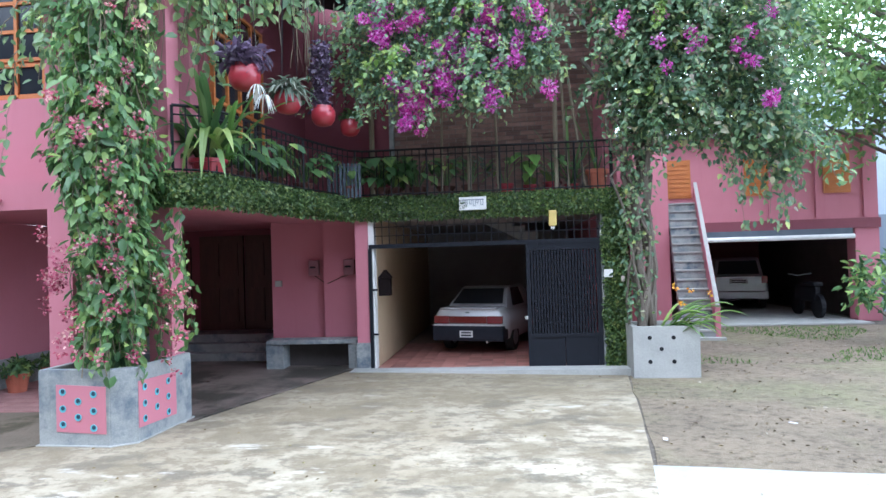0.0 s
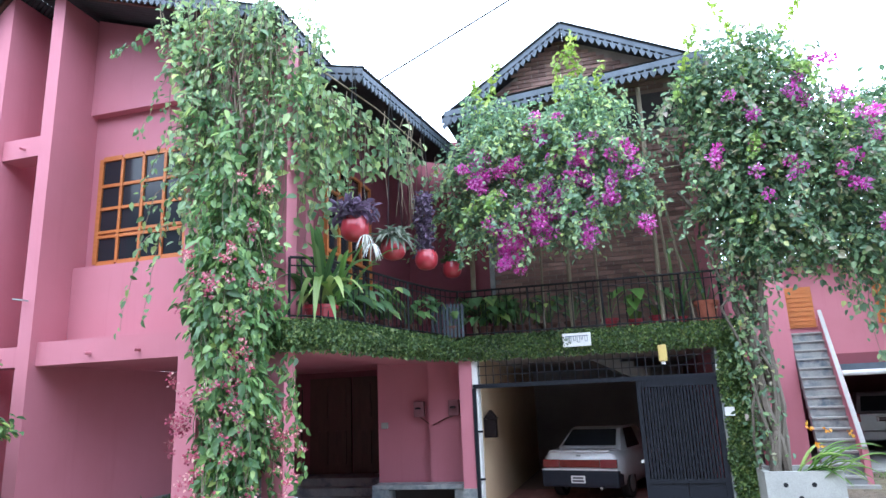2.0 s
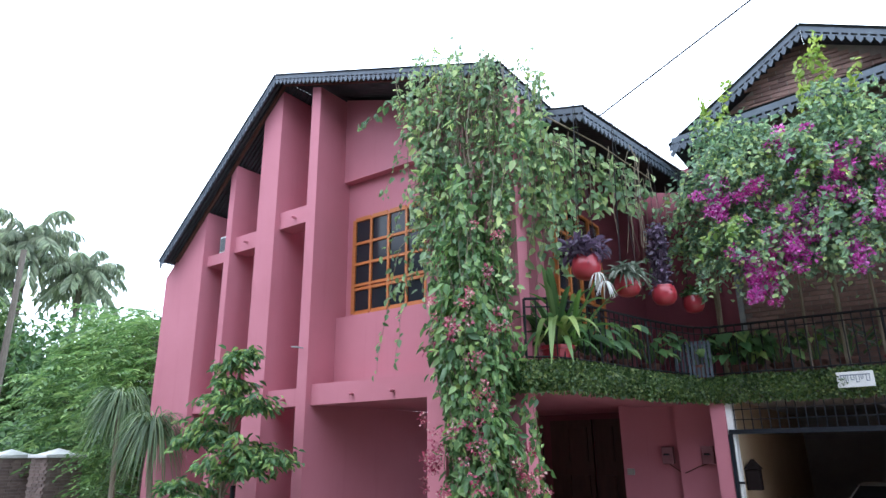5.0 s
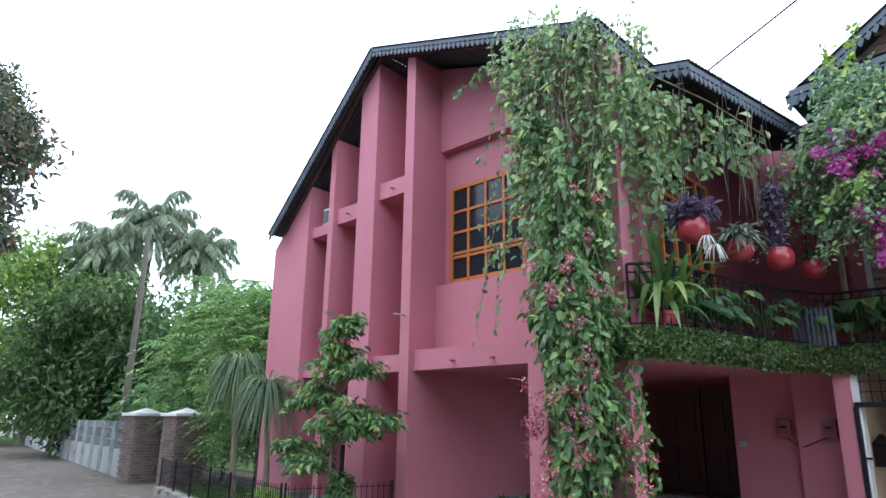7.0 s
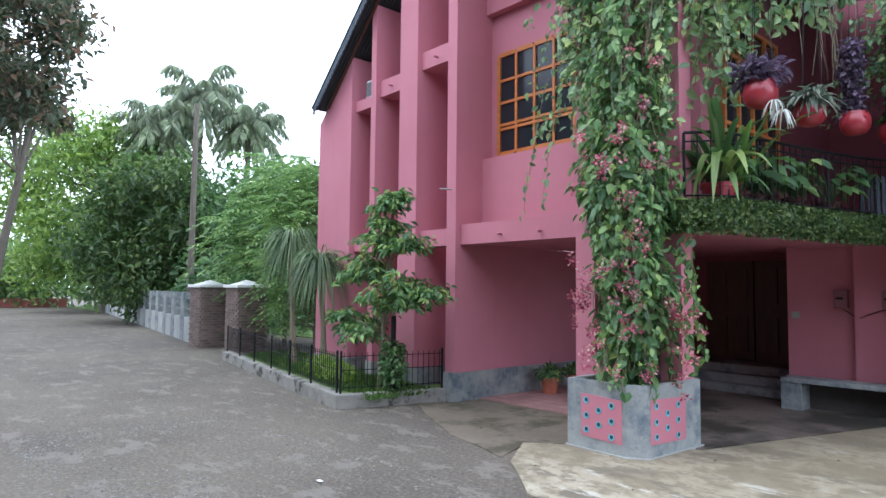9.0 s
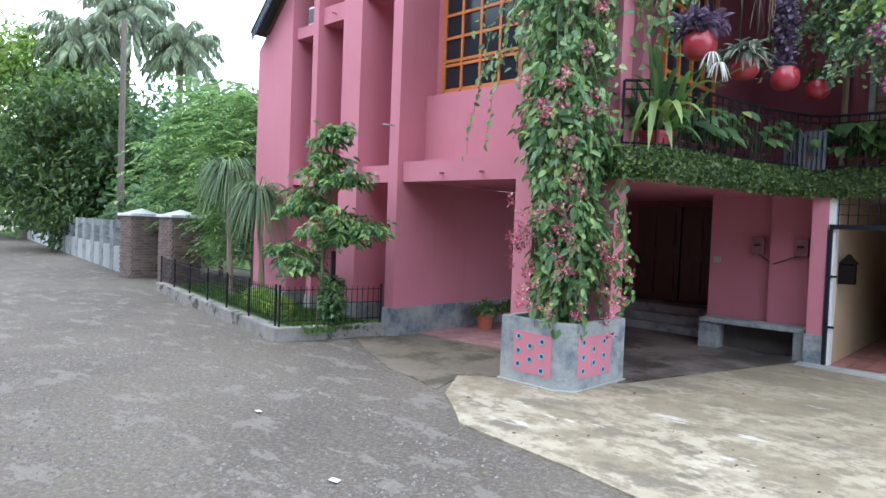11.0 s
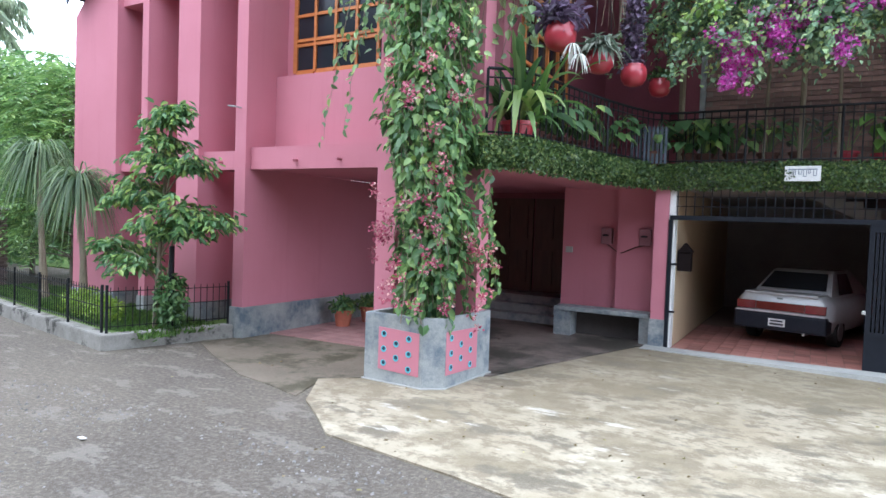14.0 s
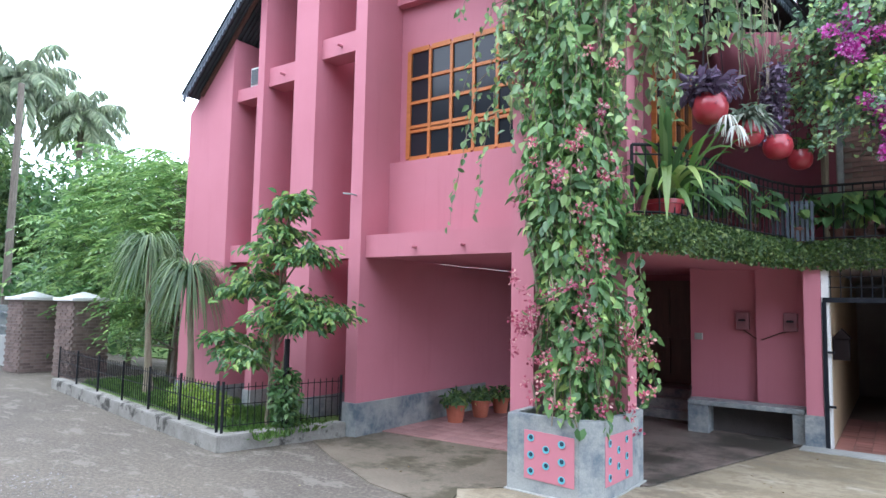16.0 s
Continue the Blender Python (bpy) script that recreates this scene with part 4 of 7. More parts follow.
# ---- railed garden bed ----
def garden_kerb():
    t = thing("garden_kerb", (-8, 5.6, 0), "low chipped grey cement kerb round the garden bed", "kerb", kind="structure")
    for a, b in (((-5.77, 4.92), (-9.0, 5.5)), ((-9.0, 5.5), (-12.9, 6.25))):
        d = Vector((b[0] - a[0], b[1] - a[1], 0)).normalized()
        n = Vector((-d.y, d.x, 0)) * -0.2
        bm = bmesh.new()
        prism(bm, [a, b, (b[0] + n.x, b[1] + n.y), (a[0] + n.x, a[1] + n.y)], -0.02, 0.19)
        bmesh.ops.recalc_face_normals(bm, faces=bm.faces)
        bmesh.ops.bevel(bm, geom=list(bm.edges), offset=0.012, segments=2, affect="EDGES")
        part("kerb", bm, KERB_CEMENT, t)
    bm = bmesh.new()
    prism(bm, [(-5.75, 4.94), (-5.3, 6.6), (-5.5, 6.6), (-5.95, 5.0)], -0.02, 0.188)
    bmesh.ops.recalc_face_normals(bm, faces=bm.faces)
    bmesh.ops.bevel(bm, geom=list(bm.edges), offset=0.012, segments=2, affect="EDGES")
    part("kerb", bm, KERB_CEMENT, t)


garden_kerb()


def garden_fence():
    runs = [((-5.88, 5.06), (-5.42, 6.6), 1.6), ((-5.98, 5.06), (-9.2, 5.65), 3.3), ((-9.2, 5.65), (-12.9, 6.38), 3.7)]
    for a, b, L in runs:
        t = thing("iron_railing", ((a[0] + b[0]) / 2, (a[1] + b[1]) / 2, 0.19), "black iron railing on the garden kerb", "railing", "garden railings")
        d = Vector((b[0] - a[0], b[1] - a[1], 0))
        at = lambda f, z: (a[0] + d.x * f, a[1] + d.y * f, z)
        for z in (0.27, 0.52, 0.72):
            part("rail", tube(bmesh.new(), [at(0, z), at(1, z)], 0.007, 4), IRON, t)
        n = max(2, round(L / 1.1))
        for i in range(n + 1):
            part("post", tube(bmesh.new(), [at(i / n, 0.18), at(i / n, 0.80)], 0.018, 6), IRON, t)
        k = int(L / 0.085)
        for i in range(k):
            f = (i + 0.5) / k
            part("bar", tube(bmesh.new(), [at(f, 0.24), at(f, 0.77)], 0.0055, 4), IRON, t)


garden_fence()


# ---- ivy edge along the balcony and garage pier ----
def ivy_edge():
    t = thing("ivy_hedge", (0.5, 9, 2.5), "clipped small-leaved green ivy covering the balcony edge", "ivy")
    path = EDGE + [(1.0, 9.985), (2.0, 9.985), (3.0, 9.985), (3.93, 9.985)]
    seg = [(Vector((*p, 0)), Vector((*q, 0))) for p, q in zip(path, path[1:])]
    L = np.array([(q - p).length for p, q in seg])
    n = 15000
    i = RNG.choice(len(seg), n, p=L / L.sum())
    f = RNG.random(n)
    P0, P1 = np.array([list(p) for p, q in seg]), np.array([list(q) for p, q in seg])
    at = P0[i] + (P1[i] - P0[i]) * f[:, None]
    d = unit(P1[i] - P0[i])
    out = np.stack([d[:, 1], -d[:, 0], np.zeros(n)], 1)
    u = RNG.random(n)
    zz = BZ0 - 0.03 + (BZ1 - BZ0 + 0.05) * u
    bulge = 0.07 * np.sin(np.pi * u) + 0.03 * RNG.random(n) + 0.02 * np.sin(at[:, 0] * 9 + at[:, 1] * 7)
    at = at + out * bulge[:, None]
    at[:, 2] = zz + 0.02 * np.sin(at[:, 0] * 5) * u
    leaves("leaf_mat", at, RNG.normal(size=(n, 3)) * 0.8 + np.array([0, 0, -0.3]), out + RNG.normal(size=(n, 3)) * 0.45, 0.034 + 0.022 * RNG.random(n), IVY, t, 0.75)
    bm = bmesh.new()
    rows = []
    for p in path:
        rows.append([bm.verts.new((p[0], p[1] + 0.03, BZ0)), bm.verts.new((p[0], p[1] + 0.03, BZ1 - 0.01)), bm.verts.new((p[0], p[1] + 0.055, BZ1 - 0.01)), bm.verts.new((p[0], p[1] + 0.055, BZ0))])
    for a, b in zip(rows, rows[1:]):
        for k in range(4):
            bm.faces.new((a[k], b[k], b[(k + 1) % 4], a[(k + 1) % 4]))
    bmesh.ops.recalc_face_normals(bm, faces=bm.faces)
    part("stem_mat", bm, TREE_DARK, t)
    # top of the edge
    n = 3500
    i = RNG.choice(len(seg), n, p=L / L.sum())
    at = P0[i] + (P1[i] - P0[i]) * RNG.random(n)[:, None]
    at[:, 1] += RNG.random(n) * 0.16
    at[:, 2] = BZ1 + 0.01 + 0.02 * RNG.random(n)
    leaves("top_leaves", at, RNG.normal(size=(n, 3)), np.array([0, -0.3, 1]) + RNG.normal(size=(n, 3)) * 0.4, 0.045, IVY, t, 0.75)
    v = thing("ivy_pillar", (3.75, 9.9, 0), "green ivy covering the garage's pier from ground to lintel", "ivy")
    n = 9000
    u, z = RNG.random(n), RNG.random(n) * 2.62 - 0.1
    front = RNG.random(n) < 0.62
    w = 0.06 * np.sin(z * 6) * 0.3
    x = np.where(front, 3.6 + 0.33 * u + w, 3.93 + 0.05 * RNG.random(n) + w)
    y = np.where(front, 9.985 - 0.055 * RNG.random(n), 9.96 + 0.3 * u)
    out = np.stack([np.where(front, 0.2, 1.0), np.where(front, -1.0, -0.2), np.full(n, 0.1)], 1)
    leaves("leaf_mat", np.stack([x, y, z], 1), RNG.normal(size=(n, 3)) * 0.8 + np.array([0, 0, -0.4]), out + RNG.normal(size=(n, 3)) * 0.45, 0.036 + 0.022 * RNG.random(n), IVY, v, 0.75)


ivy_edge()


# ---- balcony railing ----
def balcony_railing():
    t = thing("balcony_railing", (0.5, 9.5, BZ1), "black iron railing along the curved balcony edge", "railing")
    path = [(x - 0.05, y + 0.06) for x, y in EDGE[1:]] + [(3.8, 10.05), (3.8, 11.3)]
    pts = []
    for (x0, y0), (x1, y1) in zip(path, path[1:]):
        n = max(1, round(math.hypot(x1 - x0, y1 - y0) / 0.115))
        pts += [(x0 + (x1 - x0) * i / n, y0 + (y1 - y0) * i / n) for i in range(n)]
    pts.append(path[-1])
    for z, r in ((BZ1 + 0.08, 0.012), (BZ1 + 0.68, 0.010), (BZ1 + 0.78, 0.018)):
        part("rail", tube(bmesh.new(), [(x, y, z) for x, y in path], r, 5), IRON, t)
    for i, (x, y) in enumerate(pts):
        part("post" if i % 10 == 0 else "bar", tube(bmesh.new(), [(x, y, BZ1 - 0.04), (x, y, BZ1 + 0.78)], 0.018 if i % 10 == 0 else 0.009, 5), IRON, t)


balcony_railing()


# ---- garage gate, fittings ----
def garage_gate():
    t = thing("garage_gate", (1.8, 9.98, 0), "black iron sliding garage gate with lattice, half open", "gate")
    y = 10.03
    part("top_rail", boxes((-0.02, 3.58, y - 0.06, y, 1.9, 1.965)), GATE_BLACK, t)
    part("left_stile", boxes((-0.03, 0.02, y - 0.07, y - 0.01, -0.03, 1.9)), GATE_BLACK, t)
    for z in (0.55, 1.25):
        part("catch", boxes((0.02, 0.1, y - 0.06, y - 0.03, z - 0.015, z + 0.015)), GATE_BLACK, t)
    # transom grille
    for i in range(31):
        x = 0.07 + i * 0.1155
        part("grille_bar", boxes((x - 0.006, x + 0.006, y, y + 0.012, 1.966, 2.4)), GATE_BLACK, t)
    for z in (2.1, 2.24, 2.38):
        part("grille_rail", boxes((0.05, 3.57, y + 0.013, y + 0.022, z - 0.006, z + 0.006)), GATE_BLACK, t)
    # leaf
    leaf = part("sliding_leaf", boxes((2.44, 2.5, y - 0.05, y - 0.01, -0.06, 1.9), (3.5, 3.57, y - 0.05, y - 0.01, -0.06, 1.9), (2.5, 3.5, y - 0.05, y - 0.01, 1.8, 1.9), (2.5, 3.5, y - 0.05, y - 0.01, 0.46, 0.52)), GATE_BLACK, t)
    hang(part("kick_panel", boxes((2.5, 3.0, y - 0.035, y - 0.022, -0.06, 0.46)), GATE_BLACK), leaf)
    hang(part("kick_panel", boxes((3.005, 3.5, y - 0.035, y - 0.022, -0.06, 0.46)), GATE_BLACK), leaf)
    for i in range(22):
        x = 2.53 + i * 0.0445
        hang(part("slat", boxes((x - 0.015, x + 0.015, y - 0.04, y - 0.02, 0.52, 1.8)), GATE_BLACK), leaf)
    for j in range(6):
        z0 = 0.56 + j * 0.205
        bm = bmesh.new()
        for i in range(10):
            x = 2.53 + i * 0.094
            tube(bm, [(x, y - 0.044, z0), (x + 0.09, y - 0.044, z0 + 0.2)], 0.006, 4)
        hang(part("lattice", bm, GATE_BLACK), leaf)
    hang(part("lock", box(bmesh.new(), 2.40, 2.445, y - 0.06, y - 0.02, 0.74, 0.79, 0.01), PALE_CEMENT, None, "bright steel padlock"), leaf)
    m = thing("mailbox", (0.12, 10.2, 1.2), "dark brown wooden mailbox with a pointed roof", "mailbox")
    part("box", box(bmesh.new(), 0.06, 0.25, 10.26, 10.44, 1.14, 1.42, 0.006), BROWN_PAINT, m)
    bm = bmesh.new()
    slab_y(bm, [(0.055, 1.425), (0.27, 1.425), (0.16, 1.56)], 10.24, 10.46)
    part("roof", bm, BROWN_PAINT, m)
    s = thing("name_sign", (1.65, 9.88, 2.55), "white name board with dark lettering on the ivy edge", "sign")
    part("board", box(bmesh.new(), 1.44, 1.86, 9.862, 9.882, 2.45, 2.65, 0.004), WHITE, s)
    ink = plain("blue_grey_ink", (0.16, 0.19, 0.24), 0.6)
    bm = boxes((1.48, 1.82, 9.857, 9.861, 2.60, 2.612))
    for i, (w, h0) in enumerate(((0.05, 0.05), (0.03, 0.09), (0.05, 0.06), (0.05, 0.09), (0.03, 0.05), (0.05, 0.08))):
        x = 1.485 + i * 0.057
        box(bm, x, x + 0.008, 9.857, 9.861, 2.598 - h0, 2.60)
        box(bm, x, x + w * 0.8, 9.857, 9.861, 2.598 - h0, 2.598 - h0 + 0.010)
        box(bm, x + w * 0.7, x + w * 0.7 + 0.008, 9.857, 9.861, 2.598 - h0 * 0.8, 2.60)
    part("lettering", bm, ink, s, "row of dark strokes")
    l = thing("gate_lamp", (2.86, 9.9, 2.3), "yellowed plastic lamp hanging under the lintel", "lamp")
    part("shade", box(bmesh.new(), 2.8, 2.92, 9.86, 9.97, 2.16, 2.40, 0.015), plain("yellowed_plastic", (0.55, 0.42, 0.14), 0.5), l)
    part("base", boxes((2.83, 2.89, 9.88, 9.95, 2.12, 2.158)), WHITE, l)
    k = thing("pier_notice", (3.62, 9.9, 1.4), "torn white paper notice on the ivy pier", "notice")
    part("paper", box(bmesh.new(), 3.60, 3.73, 9.905, 9.912, 1.36, 1.48, 0.002), WHITE, k)
    k2 = part("scrap", box(bmesh.new(), 3.565, 3.60, 9.965, 9.972, 1.98, 2.08, 0.002), WHITE, k)


garage_gate()


# ---- cars ----
def body_loft(stations, sides):
    """A car body from cross-sections: each station is (y, half width low, half width waist, z low, z waist, z top, half width top)."""
    bm = bmesh.new()
    rings = []
    for y, wl, ww, zl, zw, zt, wt in stations:
        pr = [(0, zl), (wl * 0.75, zl), (wl, zl + 0.07), (ww, (zl + zw) / 2), (ww * 0.99, zw), (wt, zt - 0.03), (wt * 0.9, zt), (0, zt + 0.012)]
        ring = [bm.verts.new((x, y, z)) for x, z in pr] + [bm.verts.new((-x, y, z)) for x, z in pr[-2:0:-1]]
        rings.append(ring)
    k = len(rings[0])
    for a, b in zip(rings, rings[1:]):
        for i in range(k):
            bm.faces.new((a[i], a[(i + 1) % k], b[(i + 1) % k], b[i]))
    bm.faces.new(rings[0])
    bm.faces.new(rings[-1][::-1])
    bmesh.ops.recalc_face_normals(bm, faces=bm.faces)
    return bm


def wheel(parent, x, y, r=0.29):
    w = part("wheel", lathe(bmesh.new(), [(r * 0.6, -0.09), (r * 0.97, -0.09), (r, -0.06), (r, 0.06), (r * 0.97, 0.09), (r * 0.6, 0.09)], (0, 0, 0), 24), plain("tyre_rubber", (0.02, 0.02, 0.021), 0.9), None)
    w.parent = parent
    w.matrix_local = Matrix.Translation((x, y, r)) @ Matrix.Rotation(radians(90), 4, "Y")
    rim = part("rim", lathe(bmesh.new(), [(r * 0.12, -0.1), (r * 0.58, -0.1), (r * 0.62, -0.08), (r * 0.62, 0.08), (r * 0.58, 0.1), (r * 0.12, 0.1)], (0, 0, 0), 20), plain("rim_metal", (0.3, 0.31, 0.32), 0.35, 0.8))
    rim.parent = w


def put_under(ob, parent):
    ob.parent = parent
    return ob


def sedan(at, turn):
    t = thing("sedan_car", at, "older white sedan with red tail lights, dusty, parked in the garage", "car")
    t.rotation_euler = (0, 0, radians(turn))
    paint = plain("cream_white_car_paint", (0.62, 0.63, 0.64), 0.25, 0.0, 0.6, 0.04)
    dark = plain("dark_bumper_plastic", (0.016, 0.019, 0.028), 0.5, gloss=0.25)
    red = plain("red_lamp_plastic", (0.2, 0.013, 0.018), 0.15, coat=0.5)
    amber = plain("amber_lamp_plastic", (0.17, 0.022, 0.016), 0.2, coat=0.3)
    add = lambda name, bm, m, label="", smooth=False: put_under(part(name, bm, m, None, label, smooth), t)
    st = [(0.06, 0.70, 0.79, 0.52, 0.76, 0.915, 0.66), (0.12, 0.74, 0.82, 0.3, 0.78, 0.955, 0.70), (0.5, 0.78, 0.84, 0.22, 0.80, 0.965, 0.71), (0.9, 0.79, 0.84, 0.2, 0.80, 0.95, 0.70),
          (2.6, 0.79, 0.84, 0.2, 0.80, 0.93, 0.70), (3.3, 0.78, 0.84, 0.2, 0.76, 0.86, 0.70), (4.1, 0.74, 0.80, 0.25, 0.66, 0.74, 0.64), (4.25, 0.68, 0.74, 0.3, 0.6, 0.68, 0.6)]
    b = add("body", body_loft(st, 0), paint, smooth=True)
    # cabin
    bm = bmesh.new()
    lv = [((-0.70, 0.66), 0.93), ((-0.69, 0.72), 0.96), ((-0.52, 1.22), 1.36), ((-0.50, 1.45), 1.385)]
    ring = lambda y, w, z: [bm.verts.new((-w, y, z)), bm.verts.new((w, y, z))]
    prof = [(0.60, 0.70, 0.94), (1.17, 0.555, 1.33), (1.40, 0.55, 1.375), (2.2, 0.55, 1.38), (2.45, 0.56, 1.34), (3.15, 0.70, 0.90)]
    rows = [ring(*p) for p in prof]
    low = [ring(y, 0.72, 0.90) for y in (0.60, 1.17, 1.40, 2.2, 2.45, 3.15)]
    for a, c in zip(rows, rows[1:]):
        bm.faces.new((a[0], a[1], c[1], c[0]))
    for i in range(5):
        for s in (0, 1):
            bm.faces.new((low[i][s], low[i + 1][s], rows[i + 1][s], rows[i][s]))
    bmesh.ops.recalc_face_normals(bm, faces=bm.faces)
    bmesh.ops.bevel(bm, geom=[e for e in bm.edges if e.calc_length() > 0.3], offset=0.02, segments=2, affect="EDGES")
    add("cabin", bm, paint)
    bm = bmesh.new()
    bm.faces.new([bm.verts.new(p) for p in ((-0.60, 0.68, 1.005), (0.60, 0.68, 1.005), (0.50, 1.13, 1.312), (-0.50, 1.13, 1.312))])
    bmesh.ops.translate(bm, verts=bm.verts, vec=(0, -0.012, 0.018))
    add("rear_window", bm, DARK_GLASS)
    for s in (-1, 1):
        bm = bmesh.new()
        q = [(0.745, 0.95, 0.955), (0.745, 1.9, 0.955), (0.60, 1.9, 1.33), (0.60, 1.26, 1.33)]
        bm.faces.new([bm.verts.new((s * x * 0.992 + s * 0.008, y, z)) for x, y, z in q])
        add("side_window", bm, DARK_GLASS)
        wl = box(bmesh.new(), *sorted((s * 0.44, s * 0.79)), 0.02, 0.11, 0.64, 0.80, 0.012)
        tl = add("tail_light", wl, red, "red tail light")
        for x, y in ((s * 0.735, 0.85), (s * 0.735, 3.35)):
            wheel(t, x, y)
    add("lamp_band", box(bmesh.new(), -0.43, 0.43, 0.025, 0.11, 0.645, 0.795, 0.01), amber, "amber and red reflector band")
    add("chrome_strip", box(bmesh.new(), -0.80, 0.80, -0.035, 0.03, 0.60, 0.622, 0.006), WHITE, "pale bumper strip")
    add("bumper", box(bmesh.new(), -0.82, 0.82, -0.03, 0.35, 0.28, 0.60, 0.045), dark, "dark grey bumper")
    add("number_plate", box(bmesh.new(), -0.17, 0.13, -0.045, -0.031, 0.36, 0.50, 0.005), WHITE, "white number plate with dark bars")
    add("plate_bars", boxes((-0.13, 0.09, -0.0495, -0.0455, 0.445, 0.475), (-0.14, 0.10, -0.0495, -0.0455, 0.385, 0.42)), plain("plate_ink", (0.06, 0.06, 0.07), 0.6), "dark bars")
    add("trunk_lid", box(bmesh.new(), -0.66, 0.66, 0.03, 0.62, 0.93, 0.975, 0.02), paint)
    add("badge", box(bmesh.new(), -0.05, 0.05, 0.015, 0.03, 0.86, 0.89, 0.004), CEMENT)
    t.scale = (0.81, 0.85, 0.84)
    add("exhaust", tube(bmesh.new(), [(0.45, -0.03, 0.27), (0.45, 0.3, 0.27)], 0.028, 12), plain("exhaust_metal", (0.4, 0.4, 0.4), 0.3, 0.9))
    return t


sedan((1.41, 11.32, 0.018), -16)


def people_carrier(at, turn):
    t = thing("hatchback_car", at, "silver grey people carrier parked in the open shed", "car")
    t.rotation_euler = (0, 0, radians(turn))
    paint = plain("silver_car_paint", (0.42, 0.44, 0.47), 0.28, 0.5, 0.5, 0.05)
    dark = plain("car_underside", (0.02, 0.02, 0.022), 0.6)
    red = plain("tail_lamp_red", (0.4, 0.03, 0.03), 0.2, coat=0.4)
    add = lambda name, bm, m, label="": put_under(part(name, bm, m, None, label), t)
    st = [(0.03, 0.66, 0.74, 0.42, 0.78, 0.98, 0.66), (0.10, 0.72, 0.80, 0.30, 0.80, 1.02, 0.68), (0.6, 0.76, 0.82, 0.22, 0.82, 1.02, 0.69), (3.0, 0.76, 0.82, 0.22, 0.82, 1.0, 0.68), (3.9, 0.72, 0.8, 0.25, 0.74, 0.86, 0.64), (4.2, 0.65, 0.72, 0.3, 0.6, 0.7, 0.58)]
    add("body", body_loft(st, 0), paint)
    bm = bmesh.new()
    prof = [(0.12, 0.68, 1.0), (0.32, 0.60, 1.48), (0.5, 0.585, 1.545), (2.3, 0.585, 1.56), (3.2, 0.68, 1.0)]
    rows = [[bm.verts.new((-w, y, z)), bm.verts.new((w, y, z))] for y, w, z in prof]
    for a, c in zip(rows, rows[1:]):
        bm.faces.new((a[0], a[1], c[1], c[0]))
    for s in (0, 1):
        bm.faces.new([r[s] for r in rows])
    bmesh.ops.recalc_face_normals(bm, faces=bm.faces)
    add("cabin", bm, paint)
    bm = bmesh.new()
    bm.faces.new([bm.verts.new(p) for p in ((-0.58, 0.125, 1.06), (0.58, 0.125, 1.06), (0.52, 0.295, 1.46), (-0.52, 0.295, 1.46))])
    add("rear_window", bm, DARK_GLASS)
    for s in (-1, 1):
        add("tail_light", box(bmesh.new(), *sorted((s * 0.62, s * 0.78)), 0.0, 0.12, 0.78, 1.0, 0.012), red, "red tail light")
        for y in (0.75, 3.3):
            wheel(t, s * 0.70, y, 0.30)
    add("bumper", box(bmesh.new(), -0.80, 0.80, -0.06, 0.3, 0.30, 0.55, 0.04), paint)
    add("number_plate", box(bmesh.new(), -0.25, 0.25, -0.02, 0.03, 0.78, 0.92, 0.006), WHITE, "white number plate with dark bars")
    add("plate_bars", boxes((-0.2, 0.2, -0.0245, -0.0205, 0.86, 0.89), (-0.2, 0.2, -0.0245, -0.0205, 0.80, 0.835)), plain("ink", (0.06, 0.06, 0.07), 0.6), "dark bars")
    add("chrome_strip", boxes((-0.45, 0.45, -0.005, 0.03, 0.97, 0.99)), WHITE)


people_carrier((9.0, 20.2, -0.055), -14)


